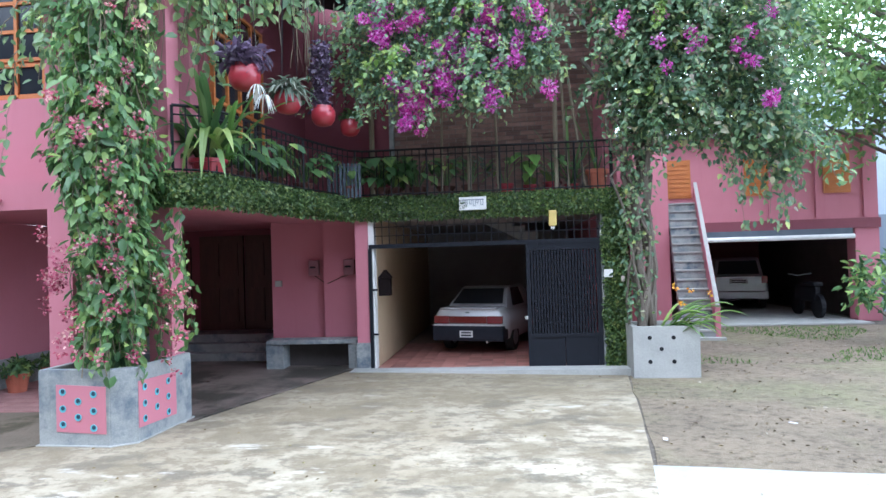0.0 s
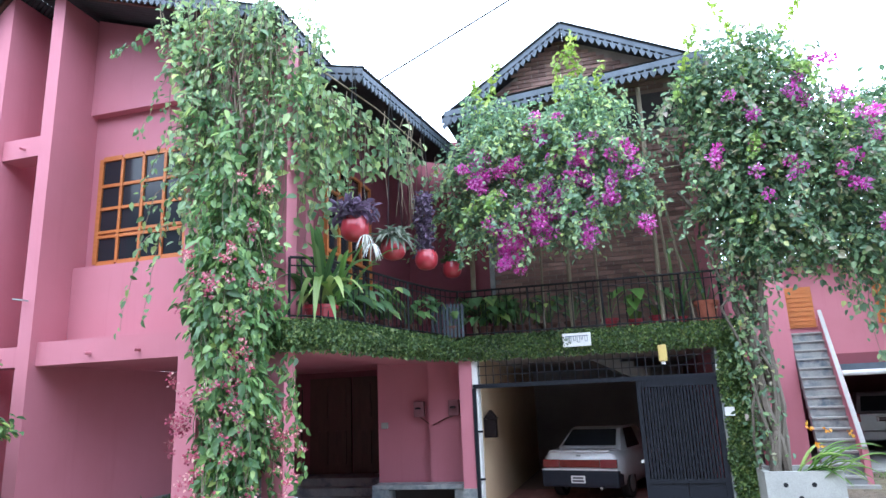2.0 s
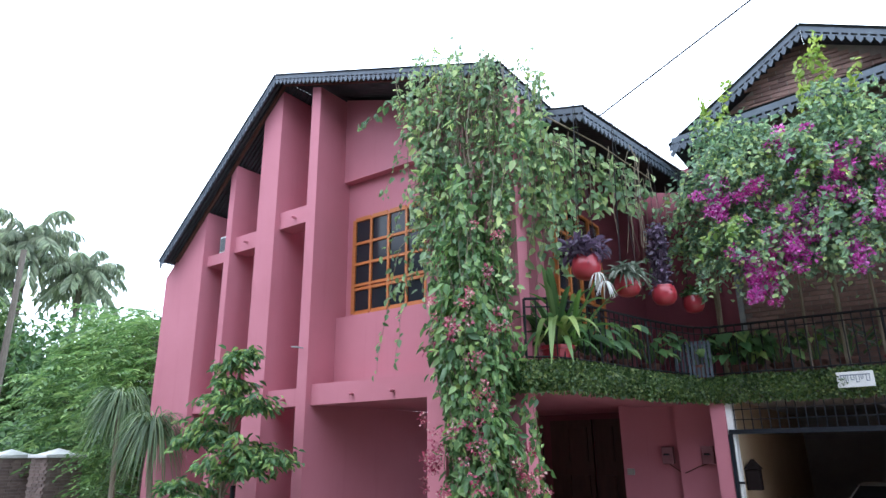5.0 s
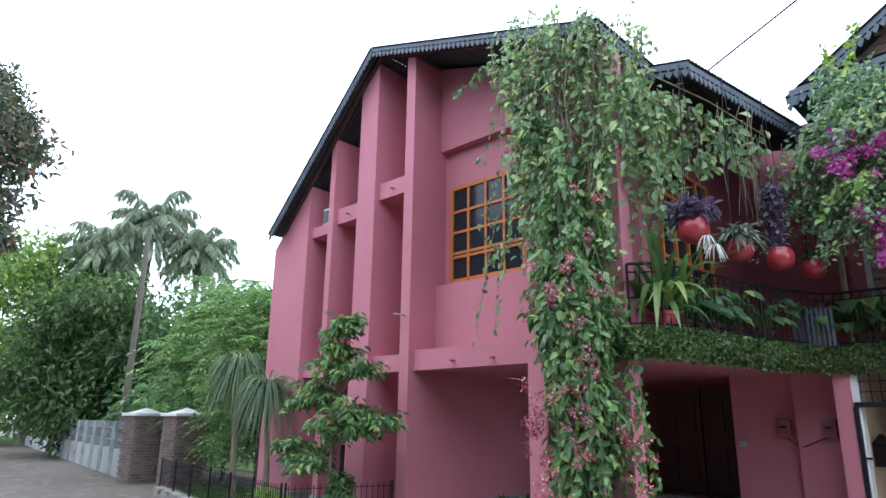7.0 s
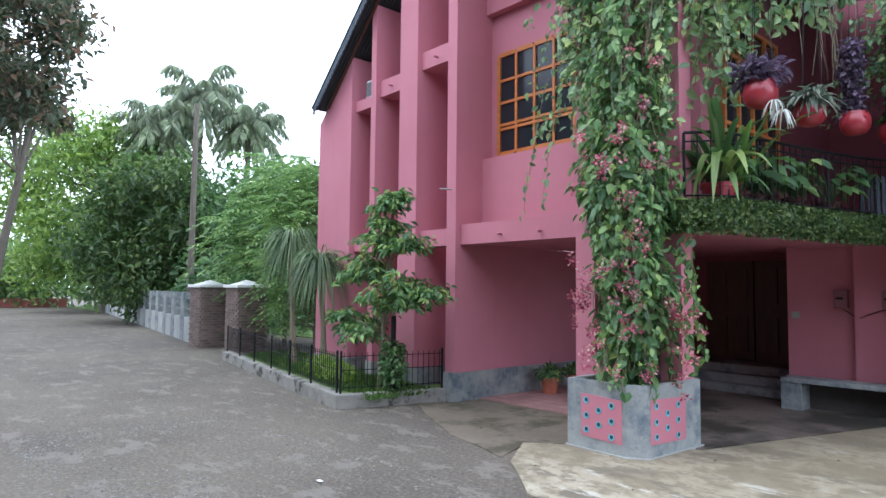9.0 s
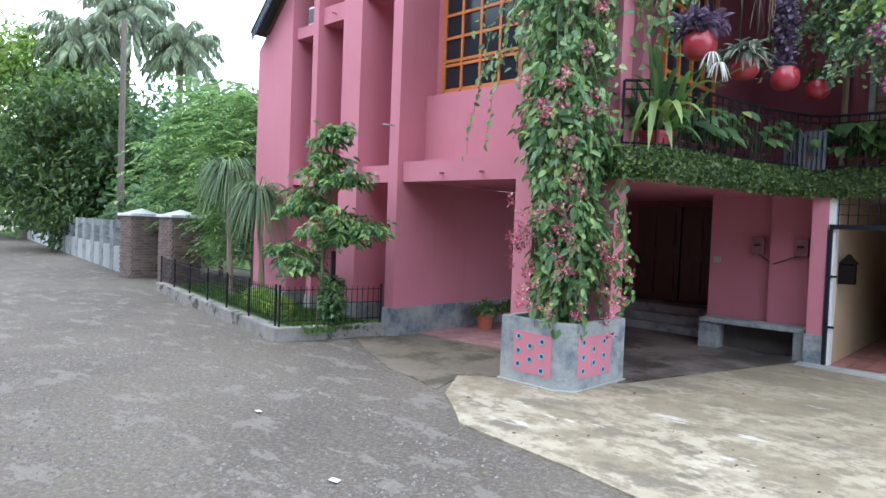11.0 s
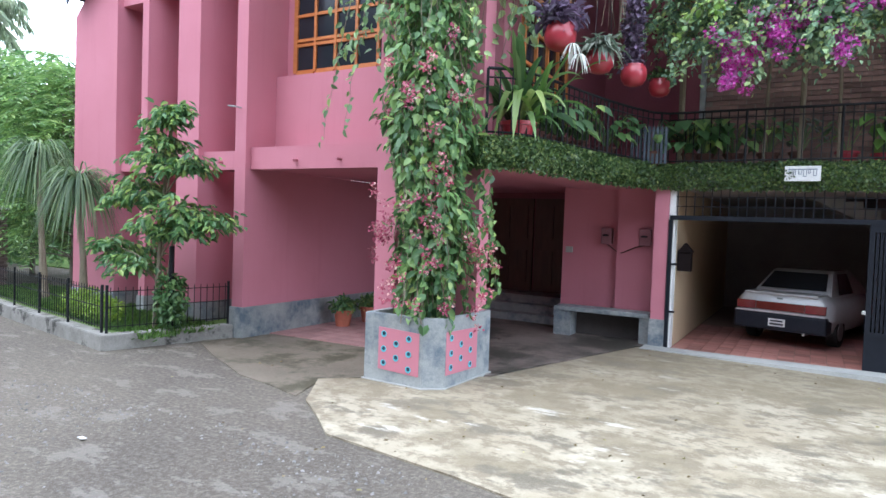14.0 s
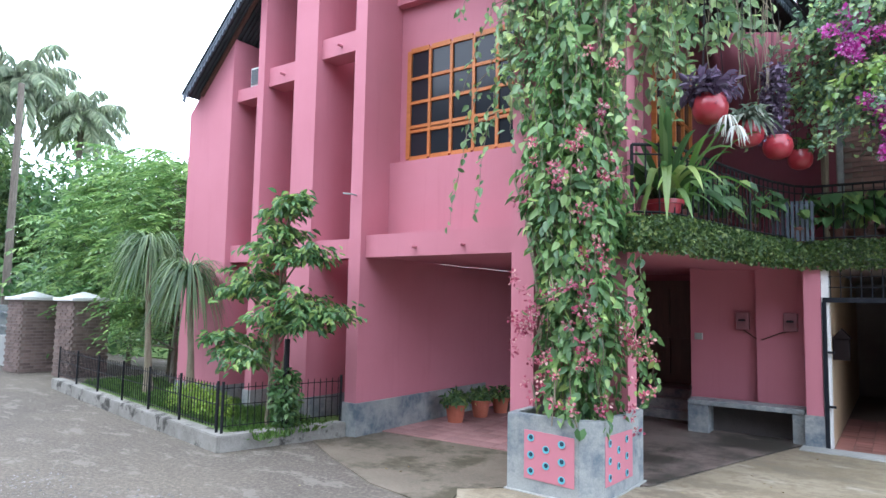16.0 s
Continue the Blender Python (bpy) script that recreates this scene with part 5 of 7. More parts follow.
# ---- shed building behind the yard, with outside stair ----
def shed_building():
    h = thing("rear_building", (9, 18, -0.1), "pink building with an open vehicle shed and shuttered upper floor", "house")
    w = lambda name, q, mat=PINK, label="": part(name, boxes(q), mat, h, label)
    y = 16.6
    w("upper_wall", (4.2, 11.1, y, y + 0.25, 2.25, 4.5))
    w("pier", (10.55, 11.1, y, y + 0.4, -0.1, 2.25))
    w("pier", (5.2, 6.0, 15.9, 16.6, -0.1, 4.2))
    # inner shed walls carry the shade inside as darker colour
    w("side_wall", (11.0, 11.1, y + 0.4, 24, -0.1, 4.5), SHADE_PLASTER)
    w("back_wall", (4.2, 11.1, 24, 24.2, -0.1, 4.5), SHADED_PINK)
    w("side_wall", (4.2, 4.4, y + 0.3, 24, -0.1, 4.5), SHADED_PINK)
    w("floor_slab", (4.4, 11.0, y + 0.25, 24, 2.3, 2.5), SHADED_PINK)
    w("shed_floor", (4.3, 10.6, 16.0, 24, -0.2, -0.055), PALE_CEMENT)
    w("band", (5.9, 11.12, y - 0.06, y - 0.002, 2.18, 2.42), SHADED_PINK)
    for x in (8.55, 9.65, 10.75):
        w("rib", (x, x + 0.12, y - 0.05, y - 0.002, 2.45, 4.45))
    for x in (6.1, 8.0, 9.85):
        f = part("shutter", boxes((x, x + 0.62, y - 0.04, y - 0.002, 3.05, 4.0)), WOOD_ORANGE, h, "orange wooden shutter")
        for i in range(8):
            hang(part("slat", boxes((x + 0.05, x + 0.57, y - 0.055, y - 0.041, 3.1 + i * 0.11, 3.17 + i * 0.11)), WOOD_ORANGE), f)
    part("roller_tube", tube(bmesh.new(), [(6.75, y - 0.25, 1.98), (10.4, y - 0.25, 1.98)], 0.06, 12), WHITE, h, "white roller tube across the shed mouth")
    part("roller_hood", boxes((6.75, 10.4, y - 0.2, y + 0.0, 2.02, 2.18)), FASCIA, h)
    corrugated("roof_sheet", (4.0, 4.62), (11.4, 4.5), y - 0.35, 24.3, surface("pale_roof_sheet", (0.3, 0.32, 0.34), (0.45, 0.47, 0.5), 2, 40, 0.6, 0.2), h, "pale grey corrugated roof")
    # stair
    s = thing("outside_stair", (6.0, 13.55, -0.08), "steep grey cement stair with pink solid parapet", "stair")
    s.rotation_euler = (0, 0, radians(-9))
    add = lambda name, bm, m, label="": put_under(part(name, bm, m, None, label), s)
    for i in range(15):
        add("step", boxes((-0.35, 0.28, i * 0.2, i * 0.2 + 0.21, 0 if i < 2 else i * 0.2 - 0.25, (i + 1) * 0.2 - 0.035)), CEMENT)
        add("tread", boxes((-0.35, 0.28, i * 0.2 - 0.03, i * 0.2 + 0.2, (i + 1) * 0.2 - 0.034, (i + 1) * 0.2)), PALE_CEMENT, "pale worn stair tread")
    bm = bmesh.new()
    a = [(0.0, 0.0), (0.18, 0.0), (3.0, 2.7), (3.0, 3.45), (0.0, 0.65)]
    for xx in ((0.281, 0.38),):
        vs0 = [bm.verts.new((xx[0], yy, zz)) for yy, zz in a]
        vs1 = [bm.verts.new((xx[1], yy, zz)) for yy, zz in a]
        bm.faces.new(vs0)
        bm.faces.new(vs1[::-1])
        for i in range(5):
            bm.faces.new((vs0[i], vs1[i], vs1[(i + 1) % 5], vs0[(i + 1) % 5]))
    bmesh.ops.recalc_face_normals(bm, faces=bm.faces)
    add("parapet", bm, PINK)
    add("coping", tube(bmesh.new(), [(0.33, -0.02, 0.68), (0.33, 3.0, 3.48)], 0.055, 4), PALE_CEMENT, "pale sloping coping")
    add("foot", boxes((-0.4, 0.45, -0.18, -0.001, 0, 0.06)), PALE_CEMENT)
    b = thing("motorcycle", (9.9, 17.4, -0.05), "dark motorcycle standing in the shed's shadow", "motorcycle")
    for yy in (17.2, 18.4):
        part("wheel", tube(bmesh.new(), [(9.86, yy, 0.25), (9.96, yy, 0.25)], 0.3, 18), IRON, b)
    part("frame", box(bmesh.new(), 9.84, 9.98, 17.2, 18.4, 0.35, 0.75, 0.06), IRON, b)
    part("seat", box(bmesh.new(), 9.80, 10.02, 17.15, 17.85, 0.75, 0.86, 0.04), IRON, b)
    part("handlebar", tube(bmesh.new(), [(9.6, 18.2, 1.05), (9.9, 18.3, 1.0), (10.2, 18.2, 1.05)], 0.02, 6), CEMENT, b)
    wq = tagged(part("yard_wall", boxes((11.11, 16, 15.8, 16.0, -0.1, 0.9)), CEMENT), "low grey wall at the yard's far edge", "wall", kind="structure")
    bl = thing("blue_grey_building", (16, 22, 0), "plain pale blue grey building beyond the yard", "house")
    part("wall", boxes((12.2, 20, 19, 26, -0.1, 2.6)), surface("blue_grey_paint", (0.20, 0.24, 0.30), (0.26, 0.3, 0.37), 1, 40, 0.8), bl)
    part("upper_wall", boxes((12.2, 20, 19.02, 26, 2.6, 7.0)), surface("pale_blue_paint", (0.42, 0.5, 0.6), (0.5, 0.58, 0.68), 1, 40, 0.8), bl)


shed_building()

# ---- the flowering vine on the columns ----
def hanging_leaves(name, P, out, size, material, parent, droop=1.0, width=0.55):
    n = len(P)
    along = out * 0.45 + RNG.normal(size=(n, 3)) * 0.45 + np.array([0, 0, -droop])
    up = out + RNG.normal(size=(n, 3)) * 0.45 + np.array([0, 0, 0.25])
    return leaves(name, P, along, up, size * (0.55 + 0.8 * RNG.random(n)), material, parent, width, 0.18, 0.12)


def flower_heads(name, centres, radius, per, petal, material, parent, label=""):
    C = np.repeat(np.asarray(centres, float), per, 0)
    d = unit(RNG.normal(size=(len(C), 3)))
    P = C + d * radius * RNG.random((len(C), 1)) ** 0.4
    return leaves(name, P, d + RNG.normal(size=d.shape) * 0.5, RNG.normal(size=d.shape), petal * (0.7 + 0.6 * RNG.random(len(C))), material, parent, 0.8, 0.3, 0.0, label)


def flower_mass(*args):
    return tagged(flower_heads(*args), kind="stuff")


def strands(paths, radius=0.006, sides=4):
    bm = bmesh.new()
    for p in paths:
        tube(bm, p, [radius * (1 - 0.6 * i / len(p)) for i in range(len(p))], sides)
    return bm


def column_vine():
    t = thing("flowering_vine", (-2.0, 6.3, 0.64), "tall leafy vine with dusty pink flowers climbing the columns", "vine")
    # stems
    paths = []
    for i in range(16):
        x, y = -2.05 + RNG.normal() * 0.22, 6.3 + RNG.normal() * 0.14
        pts = []
        for k in range(13):
            z = 0.62 + k * 0.5
            pts.append((x + 0.14 * math.sin(k * 0.9 + i) + RNG.normal() * 0.04, y + 0.09 * math.cos(k * 1.1 + i), z))
        paths.append(pts)
    for path in paths:
        part("stem", strands([path], 0.016, 5), STEM, t)

    def creepers(name, count, start, climb, size, material, step=0.05, per=2, spread=0.05):
        """Leaves in clusters along many thin shoots; start(i) and climb(i, f) give each shoot its line."""
        P, O, S, lines = [], [], [], []
        for i in range(count):
            p, length, out = start(i)
            wob, beat = RNG.random() * 6.28, 2.0 + 2.5 * RNG.random()
            k = int(length / step)
            line = []
            for j in range(k):
                d = j * step
                q = climb(p, d, wob)
                if j % 4 == 0:
                    line.append(q)
                if math.sin(d * beat * 2 + wob) + 0.9 * RNG.random() < -0.15:
                    continue
                fade = 0.75 + 0.5 * RNG.random()
                for _ in range(per):
                    P.append((q[0] + RNG.normal() * spread, q[1] + RNG.normal() * spread, q[2] + RNG.normal() * spread))
                    O.append(out)
                    S.append(size * fade * (0.6 + 0.7 * RNG.random()))
            if len(line) > 1:
                lines.append(line)
        n = len(P)
        O = np.array(O)
        along = O * 0.5 + RNG.normal(size=(n, 3)) * 0.5 + np.array([0, 0, -0.85])
        up = O + RNG.normal(size=(n, 3)) * 0.5 + np.array([0, 0, 0.35])
        leaves(name, P, along, up, np.array(S), material, t, 0.56, 0.18, 0.14)
        tagged(part("shoot", strands(lines, 0.006, 4), STEM, t, "thin brown climbing shoots"), kind="stuff")

    def col_start(i):
        ang = RNG.random() * 6.283
        r = 0.35 + 0.75 * RNG.random()
        z0 = 0.66 + (RNG.random() ** 1.5) * 2.7
        return (r * math.cos(ang), r * math.sin(ang), z0), 0.7 + 2.2 * RNG.random(), (math.cos(ang), math.sin(ang), 0)

    def col_climb(p, d, wob):
        z = p[2] + d
        rx = 0.33 + 0.06 * math.sin(z * 2.3 + 1) + 0.05 * math.sin(z * 5.1) + max(0, z - 3.6) * 0.07
        return (-1.80 + 0.06 * math.sin(z * 1.4) + rx * p[0] + 0.08 * math.sin(d * 3 + wob), 6.08 + 0.36 * p[1] + 0.06 * math.cos(d * 2.6 + wob), z)

    creepers("leaves", 150, col_start, col_climb, 0.115, VINE, 0.05, 2, 0.04)

    # the cap on the roof edge, ragged, with short shoots
    def cap_start(i):
        x = -2.95 + 2.1 * RNG.random()
        z = 7.1 - (0.36 * (x + 2.5) if x > -2.5 else 0.3 * (-2.5 - x)) - 0.45 * RNG.random() ** 1.5
        return (x, 5.9 + 0.55 * RNG.random() + max(0, x + 1.7) * 0.5, z), 0.35 + 0.9 * RNG.random() ** 2, (0.4 * RNG.normal(), -1, 0.25)

    def hang_down(p, d, wob):
        lean = (-2.0 - p[0]) * 0.07 * d
        return (p[0] + lean + 0.09 * math.sin(d * 2.4 + wob), p[1] + 0.06 * math.cos(d * 2.1 + wob), p[2] - d)

    creepers("crown_leaves", 88, cap_start, hang_down, 0.10, VINE_TOP, 0.05, 2, 0.05)

    # curtains that hang from it: thick at the window side and towards the balcony, thin between
    def curtain(x0, x1, y0, z0, z1, low, high):
        def start(i):
            x = x0 + (x1 - x0) * RNG.random()
            return (x, y0 + 0.4 * RNG.random(), z0 + (z1 - z0) * RNG.random()), low + (high - low) * RNG.random() ** 1.4, (0.3 * RNG.normal(), -1, 0.1)
        return start

    creepers("curtain_leaves", 40, curtain(-2.72, -2.15, 5.95, 5.2, 6.8, 0.7, 2.5), hang_down, 0.108, VINE_TOP, 0.055, 2, 0.05)
    creepers("curtain_leaves", 15, curtain(-2.3, -1.75, 5.95, 5.6, 6.6, 0.5, 2.2), hang_down, 0.105, VINE_TOP, 0.06, 1, 0.05)
    creepers("curtain_leaves", 30, curtain(-1.75, -1.15, 6.1, 5.0, 6.4, 0.6, 2.3), hang_down, 0.11, VINE_TOP, 0.055, 2, 0.05)

    # broad leaves on canes that run along the low eave and droop over the balcony
    def eave_start(i):
        f = RNG.random()
        return (-1.35 + 0.85 * f, 6.6 + 2.4 * f, 6.05 - 0.35 * f - 0.25 * RNG.random()), (0.3 + 1.1 * RNG.random()) * (1.25 - 0.75 * f), (0.6, -0.8, 0.1)

    creepers("trailing_leaves", 74, eave_start, hang_down, 0.15, VINE_TOP, 0.075, 1, 0.06)

    def drop_start(i):
        return (-1.32 + 0.35 * RNG.random(), 6.65 + 0.7 * RNG.random(), 5.5 + 0.4 * RNG.random()), 0.7 + 1.9 * RNG.random() ** 1.5, (0.5, -0.8, 0.1)

    creepers("trailing_leaves", 14, drop_start, hang_down, 0.13, VINE_TOP, 0.085, 1, 0.04)
    def veil_start(i):
        f = RNG.random()
        return (-1.38 + 0.3 * f, 6.75 + 0.9 * f, 5.0 + 0.9 * RNG.random()), 0.5 + 1.5 * RNG.random(), (0.5, -0.8, 0.1)

    creepers("veil_leaves", 30, veil_start, hang_down, 0.135, VINE_TOP, 0.075, 1, 0.05)
    tagged(part("cane", strands([[(-1.6, 6.5, 6.3), (-1.1, 7.0, 6.0), (-0.75, 7.9, 5.85), (-0.4, 9.0, 5.6)], [(-1.5, 6.4, 5.9), (-1.0, 7.1, 5.6), (-0.8, 7.8, 5.5)]], 0.014, 5), STEM, t), kind="stuff")
    # loose tendrils on the window side and below
    tend, TP = [], []
    for x, y, z, dx, dz, k in ((-2.7, 6.2, 4.6, -0.7, -1.9, 9), (-2.6, 6.15, 5.2, -0.6, -1.0, 7), (-2.8, 6.1, 6.5, -0.9, -0.2, 8), (-2.7, 6.15, 6.0, -0.55, -0.9, 8), (-2.6, 6.1, 3.9, -0.55, -0.3, 6),
                               (-2.65, 6.12, 4.3, -0.35, -1.5, 9), (-1.5, 6.5, 3.0, 0.28, -1.6, 10), (-1.45, 6.45, 2.2, 0.3, -1.3, 12), (-1.5, 6.3, 1.9, 0.3, -0.9, 10)):
        pts = []
        for i in range(2 * k):
            f = i / (2 * k - 1)
            pts.append((x + dx * f ** 0.7 + RNG.normal() * 0.015, y + RNG.normal() * 0.015, z + dz * f ** 1.6))
        tend.append(pts)
        for p in pts:
            for _ in range(2 if dx < 0 else 3):
                TP.append((p[0] + RNG.normal() * 0.035, p[1] + RNG.normal() * 0.035, p[2] + RNG.normal() * 0.03))
    tagged(part("tendril", strands(tend, 0.006), STEM, t), kind="stuff")
    TP = np.array(TP)
    hanging_leaves("tendril_leaves", TP, np.tile([0, -1.0, 0], (len(TP), 1)), 0.10, VINE, t)
    # bare hanging roots and dry stems in the upper part
    dry = []
    for i in range(130):
        x, y, z = -2.35 + RNG.random() * 0.95, 6.02 + RNG.random() * 0.5, 4.6 + RNG.random() * 1.9
        dry.append([(x + RNG.normal() * 0.035, y, z - k * (0.2 + 0.1 * RNG.random())) for k in range(6)])
    for i in range(15):
        x, y, z = -1.0 + RNG.random() * 0.8, 7.6 + RNG.random() * 2.2, 5.7
        dry.append([(x + RNG.normal() * 0.03, y, z - k * (0.2 + 0.12 * RNG.random())) for k in range(6)])
    tagged(part("dry_strand", strands(dry, 0.006, 3), STEM, t, "thin dry hanging strands"), kind="stuff")
    # flower heads
    C = []
    for i in range(30):
        zz = 0.85 + RNG.random() ** 1.1 * 3.3
        aa = -math.pi * (0.02 + 0.96 * RNG.random())
        w = 0.40 + 0.12 * RNG.random()
        head = np.array((-1.80 + w * math.cos(aa), 6.05 + 0.5 * math.sin(aa), zz))
        C += [tuple(head + RNG.normal(size=3) * 0.06) for _ in range(3)]
    for _ in range(6):
        head = np.array((-2.2 + 0.09 * RNG.normal(), 5.8 + 0.1 * RNG.random(), 1.45 + 0.25 * RNG.normal()))
        C += [tuple(head + RNG.normal(size=3) * 0.06) for _ in range(3)]
    for _ in range(7):
        head = np.array((-1.28 + 0.1 * RNG.normal(), 6.3 + 0.1 * RNG.normal(), 1.3 + 0.4 * RNG.normal()))
        C += [tuple(head + RNG.normal(size=3) * 0.05) for _ in range(3)]
    flower_mass("blossom", C, 0.05, 16, 0.034, PINK_FLOWER, t, "dusty pink and cream flower heads")


column_vine()


# ---- bougainvillea over the garage balcony ----
LIME_SHOOT = leaf_mat("young_lime_leaf", [(0, (0.14, 0.25, 0.06)), (0.6, (0.24, 0.36, 0.09)), (1, (0.36, 0.46, 0.13))])


def bougainvillea():
    t = thing("bougainvillea", (4.25, 9.7, 0.58), "large bougainvillea with magenta bracts spilling over the balcony", "climber")
    for i in range(9):
        x, y = 3.95 + 0.28 * RNG.random(), 9.6 + 0.3 * RNG.random()
        pts = [(x + 0.12 * math.sin(k * 0.8 + i * 1.7) + (k / 9) ** 2 * (RNG.random() - 0.5) * 1.4, y + 0.08 * math.cos(k + i), 0.55 + k * 0.46) for k in range(10)]
        part("stem", tube(bmesh.new(), pts, [0.06 - 0.003 * k for k in range(10)] if i < 5 else 0.02, 6), BARK, t)
    for i in range(10):
        a = (4.2 + RNG.normal() * 0.1, 9.7, 3.6 + RNG.random() * 0.6)
        e = (0.4 + 5.4 * RNG.random(), 9.3 + 0.6 * RNG.random(), 4.6 + 1.6 * RNG.random())
        mid = ((a[0] + e[0]) / 2, 9.6, (a[2] + e[2]) / 2 + 0.5)
        part("branch", tube(bmesh.new(), [a, mid, e], [0.03, 0.02, 0.008], 5), BARK, t)
    left = [((0.35, 9.45, 5.1), (0.55, 0.4, 0.75)), ((0.95, 9.35, 5.6), (0.7, 0.45, 0.65)), ((1.7, 9.3, 5.35), (0.75, 0.45, 0.85)), ((2.3, 9.4, 5.35), (0.6, 0.45, 0.7)), ((0.9, 9.3, 4.6), (0.55, 0.4, 0.55)),
            ((1.5, 9.25, 4.45), (0.5, 0.4, 0.5)), ((2.2, 9.35, 4.6), (0.6, 0.4, 0.5)), ((2.6, 9.45, 4.7), (0.35, 0.4, 0.45)), ((0.05, 9.6, 4.5), (0.3, 0.35, 0.5)), ((2.1, 9.4, 6.1), (0.4, 0.3, 0.35)), ((0.55, 9.4, 6.1), (0.3, 0.3, 0.4)), ((0.85, 9.2, 4.1), (0.4, 0.3, 0.35)), ((1.9, 9.25, 4.1), (0.35, 0.3, 0.3))]
    right = [((4.0, 9.7, 5.2), (0.35, 0.45, 0.75)), ((4.1, 9.6, 5.9), (0.7, 0.55, 0.75)), ((4.7, 9.6, 5.9), (0.7, 0.55, 0.75)), ((5.3, 9.7, 5.3), (0.65, 0.55, 0.8)), ((4.6, 9.5, 5.0), (0.75, 0.5, 0.7)),
             ((4.1, 9.6, 4.6), (0.45, 0.45, 0.6)), ((5.0, 9.5, 4.3), (0.6, 0.45, 0.55)), ((5.75, 9.6, 4.7), (0.45, 0.45, 0.7)), ((4.3, 9.65, 6.5), (0.45, 0.4, 0.4)), ((5.85, 9.6, 3.9), (0.4, 0.35, 0.6)),
             ((5.5, 9.5, 3.6), (0.3, 0.3, 0.5)), ((6.1, 9.6, 3.3), (0.25, 0.25, 0.55)), ((4.45, 9.55, 3.9), (0.4, 0.35, 0.5)), ((3.85, 9.7, 6.05), (0.35, 0.4, 0.35)), ((4.1, 9.75, 4.15), (0.36, 0.4, 0.5)), ((4.25, 9.75, 3.5), (0.3, 0.3, 0.5)), ((4.95, 9.6, 3.7), (0.35, 0.3, 0.45)), ((6.2, 9.8, 5.3), (0.4, 0.4, 0.6))]
    crown("crown", left, 4200, 0.074, BOUGAIN, t, 0.5, 0.68, 0.2, 0.13)
    # right mass takes the leaf colour darkened for shade
    crown("crown", right, 4600, 0.088, SHADED_BOUGAIN, t, 0.5, 0.68, 0.2, 0.15, "dark green leaves, shade put into their colour")

    def canes(name, masses, count, length, size, material):
        """Arching canes that leave the mass outwards and droop, with leaves along them."""
        P, D, U, lines = [], [], [], []
        for i in range(count):
            c, r = masses[RNG.integers(len(masses))]
            d = RNG.normal(size=3)
            d[1] = -abs(d[1]) * 0.8
            d[2] = abs(d[2]) * 0.6
            d /= np.linalg.norm(d)
            p0 = np.array(c) + d * np.array(r) * 0.55
            L = length * (0.6 + 0.8 * RNG.random())
            line = []
            for k in range(14):
                f = k / 13
                p = p0 + d * L * f * (1 - 0.25 * f) + np.array([0, 0, -0.75 * L * f * f])
                if k % 3 == 0:
                    line.append(tuple(p))
                for _ in range(3):
                    P.append(p + RNG.normal(size=3) * 0.03)
                    D.append(d * 0.5 + RNG.normal(size=3) * 0.7 + np.array([0, 0, -0.6]))
                    U.append(np.array([0, -0.7, 0.8]) + RNG.normal(size=3) * 0.5)
            lines.append(line)
        leaves(name, P, D, U, size * (0.6 + 0.8 * RNG.random(len(P))), material, t, 0.66)
        tagged(part("cane", strands(lines, 0.007), BARK, t), kind="stuff")

    canes("cane_leaves", left, 90, 0.75, 0.085, BOUGAIN)
    canes("cane_leaves", right, 90, 0.9, 0.092, SHADED_BOUGAIN)
    canes("young_leaves", right[1:9] + left[:5], 26, 0.7, 0.09, LIME_SHOOT)
    # upright fresh shoots
    P = []
    for x, z0, k in ((0.45, 6.2, 9), (0.6, 6.3, 10), (1.7, 6.2, 12), (1.85, 6.3, 13), (2.1, 6.4, 13), (2.3, 6.2, 8), (3.6, 6.4, 10), (4.9, 6.6, 10), (5.3, 6.0, 8), (4.4, 6.8, 9)):
        s = 0.25 * RNG.normal()
        for i in range(k * 5):
            f = RNG.random()
            P.append((x + s * f + 0.035 * RNG.normal(), 9.4 + 0.04 * RNG.normal(), z0 + f * k * 0.075))
    P = np.array(P)
    shoots = leaves("fresh_shoot", P, RNG.normal(size=P.shape) + np.array([0, 0, 0.6]), RNG.normal(size=P.shape) + np.array([0, -0.5, 0.5]), 0.10, leaf_mat("fresh_leaf", [(0, (0.18, 0.30, 0.05)), (1, (0.42, 0.50, 0.10))]), t, 0.6, label="yellow green young shoots")
    tagged(shoots, kind="stuff")
    # leaves on the stems down to the planter
    n = 850
    z = 0.7 + RNG.random(n) ** 0.7 * 3.4
    P = np.stack([4.02 + 0.15 * RNG.normal(size=n) * (0.6 + 0.18 * z), 9.62 + 0.16 * RNG.normal(size=n), z], 1)
    leaves("stem_leaves", P, RNG.normal(size=P.shape) + np.array([0, 0, -0.8]), RNG.normal(size=P.shape) * 0.6 + np.array([0, -1, 0.3]), 0.065 + 0.04 * RNG.random(n), SHADED_BOUGAIN, t, 0.6)
    # hanging strands with small leaves
    ST, P = [], []
    for i in range(16):
        x, y, z, L = 5.0 + 1.25 * RNG.random(), 9.4 + 0.4 * RNG.random(), 4.0, 0.8 + 1.1 * RNG.random()
        pts = [(x + 0.05 * math.sin(k + i), y, z - L * k / 6) for k in range(7)]
        ST.append(pts)
        for p in pts:
            for _ in range(9):
                P.append((p[0] + 0.07 * RNG.normal(), p[1] + 0.06 * RNG.normal(), p[2] + 0.07 * RNG.normal()))
    tagged(part("hanging_strand", strands(ST, 0.007), STEM, t), kind="stuff")
    P = np.array(P)
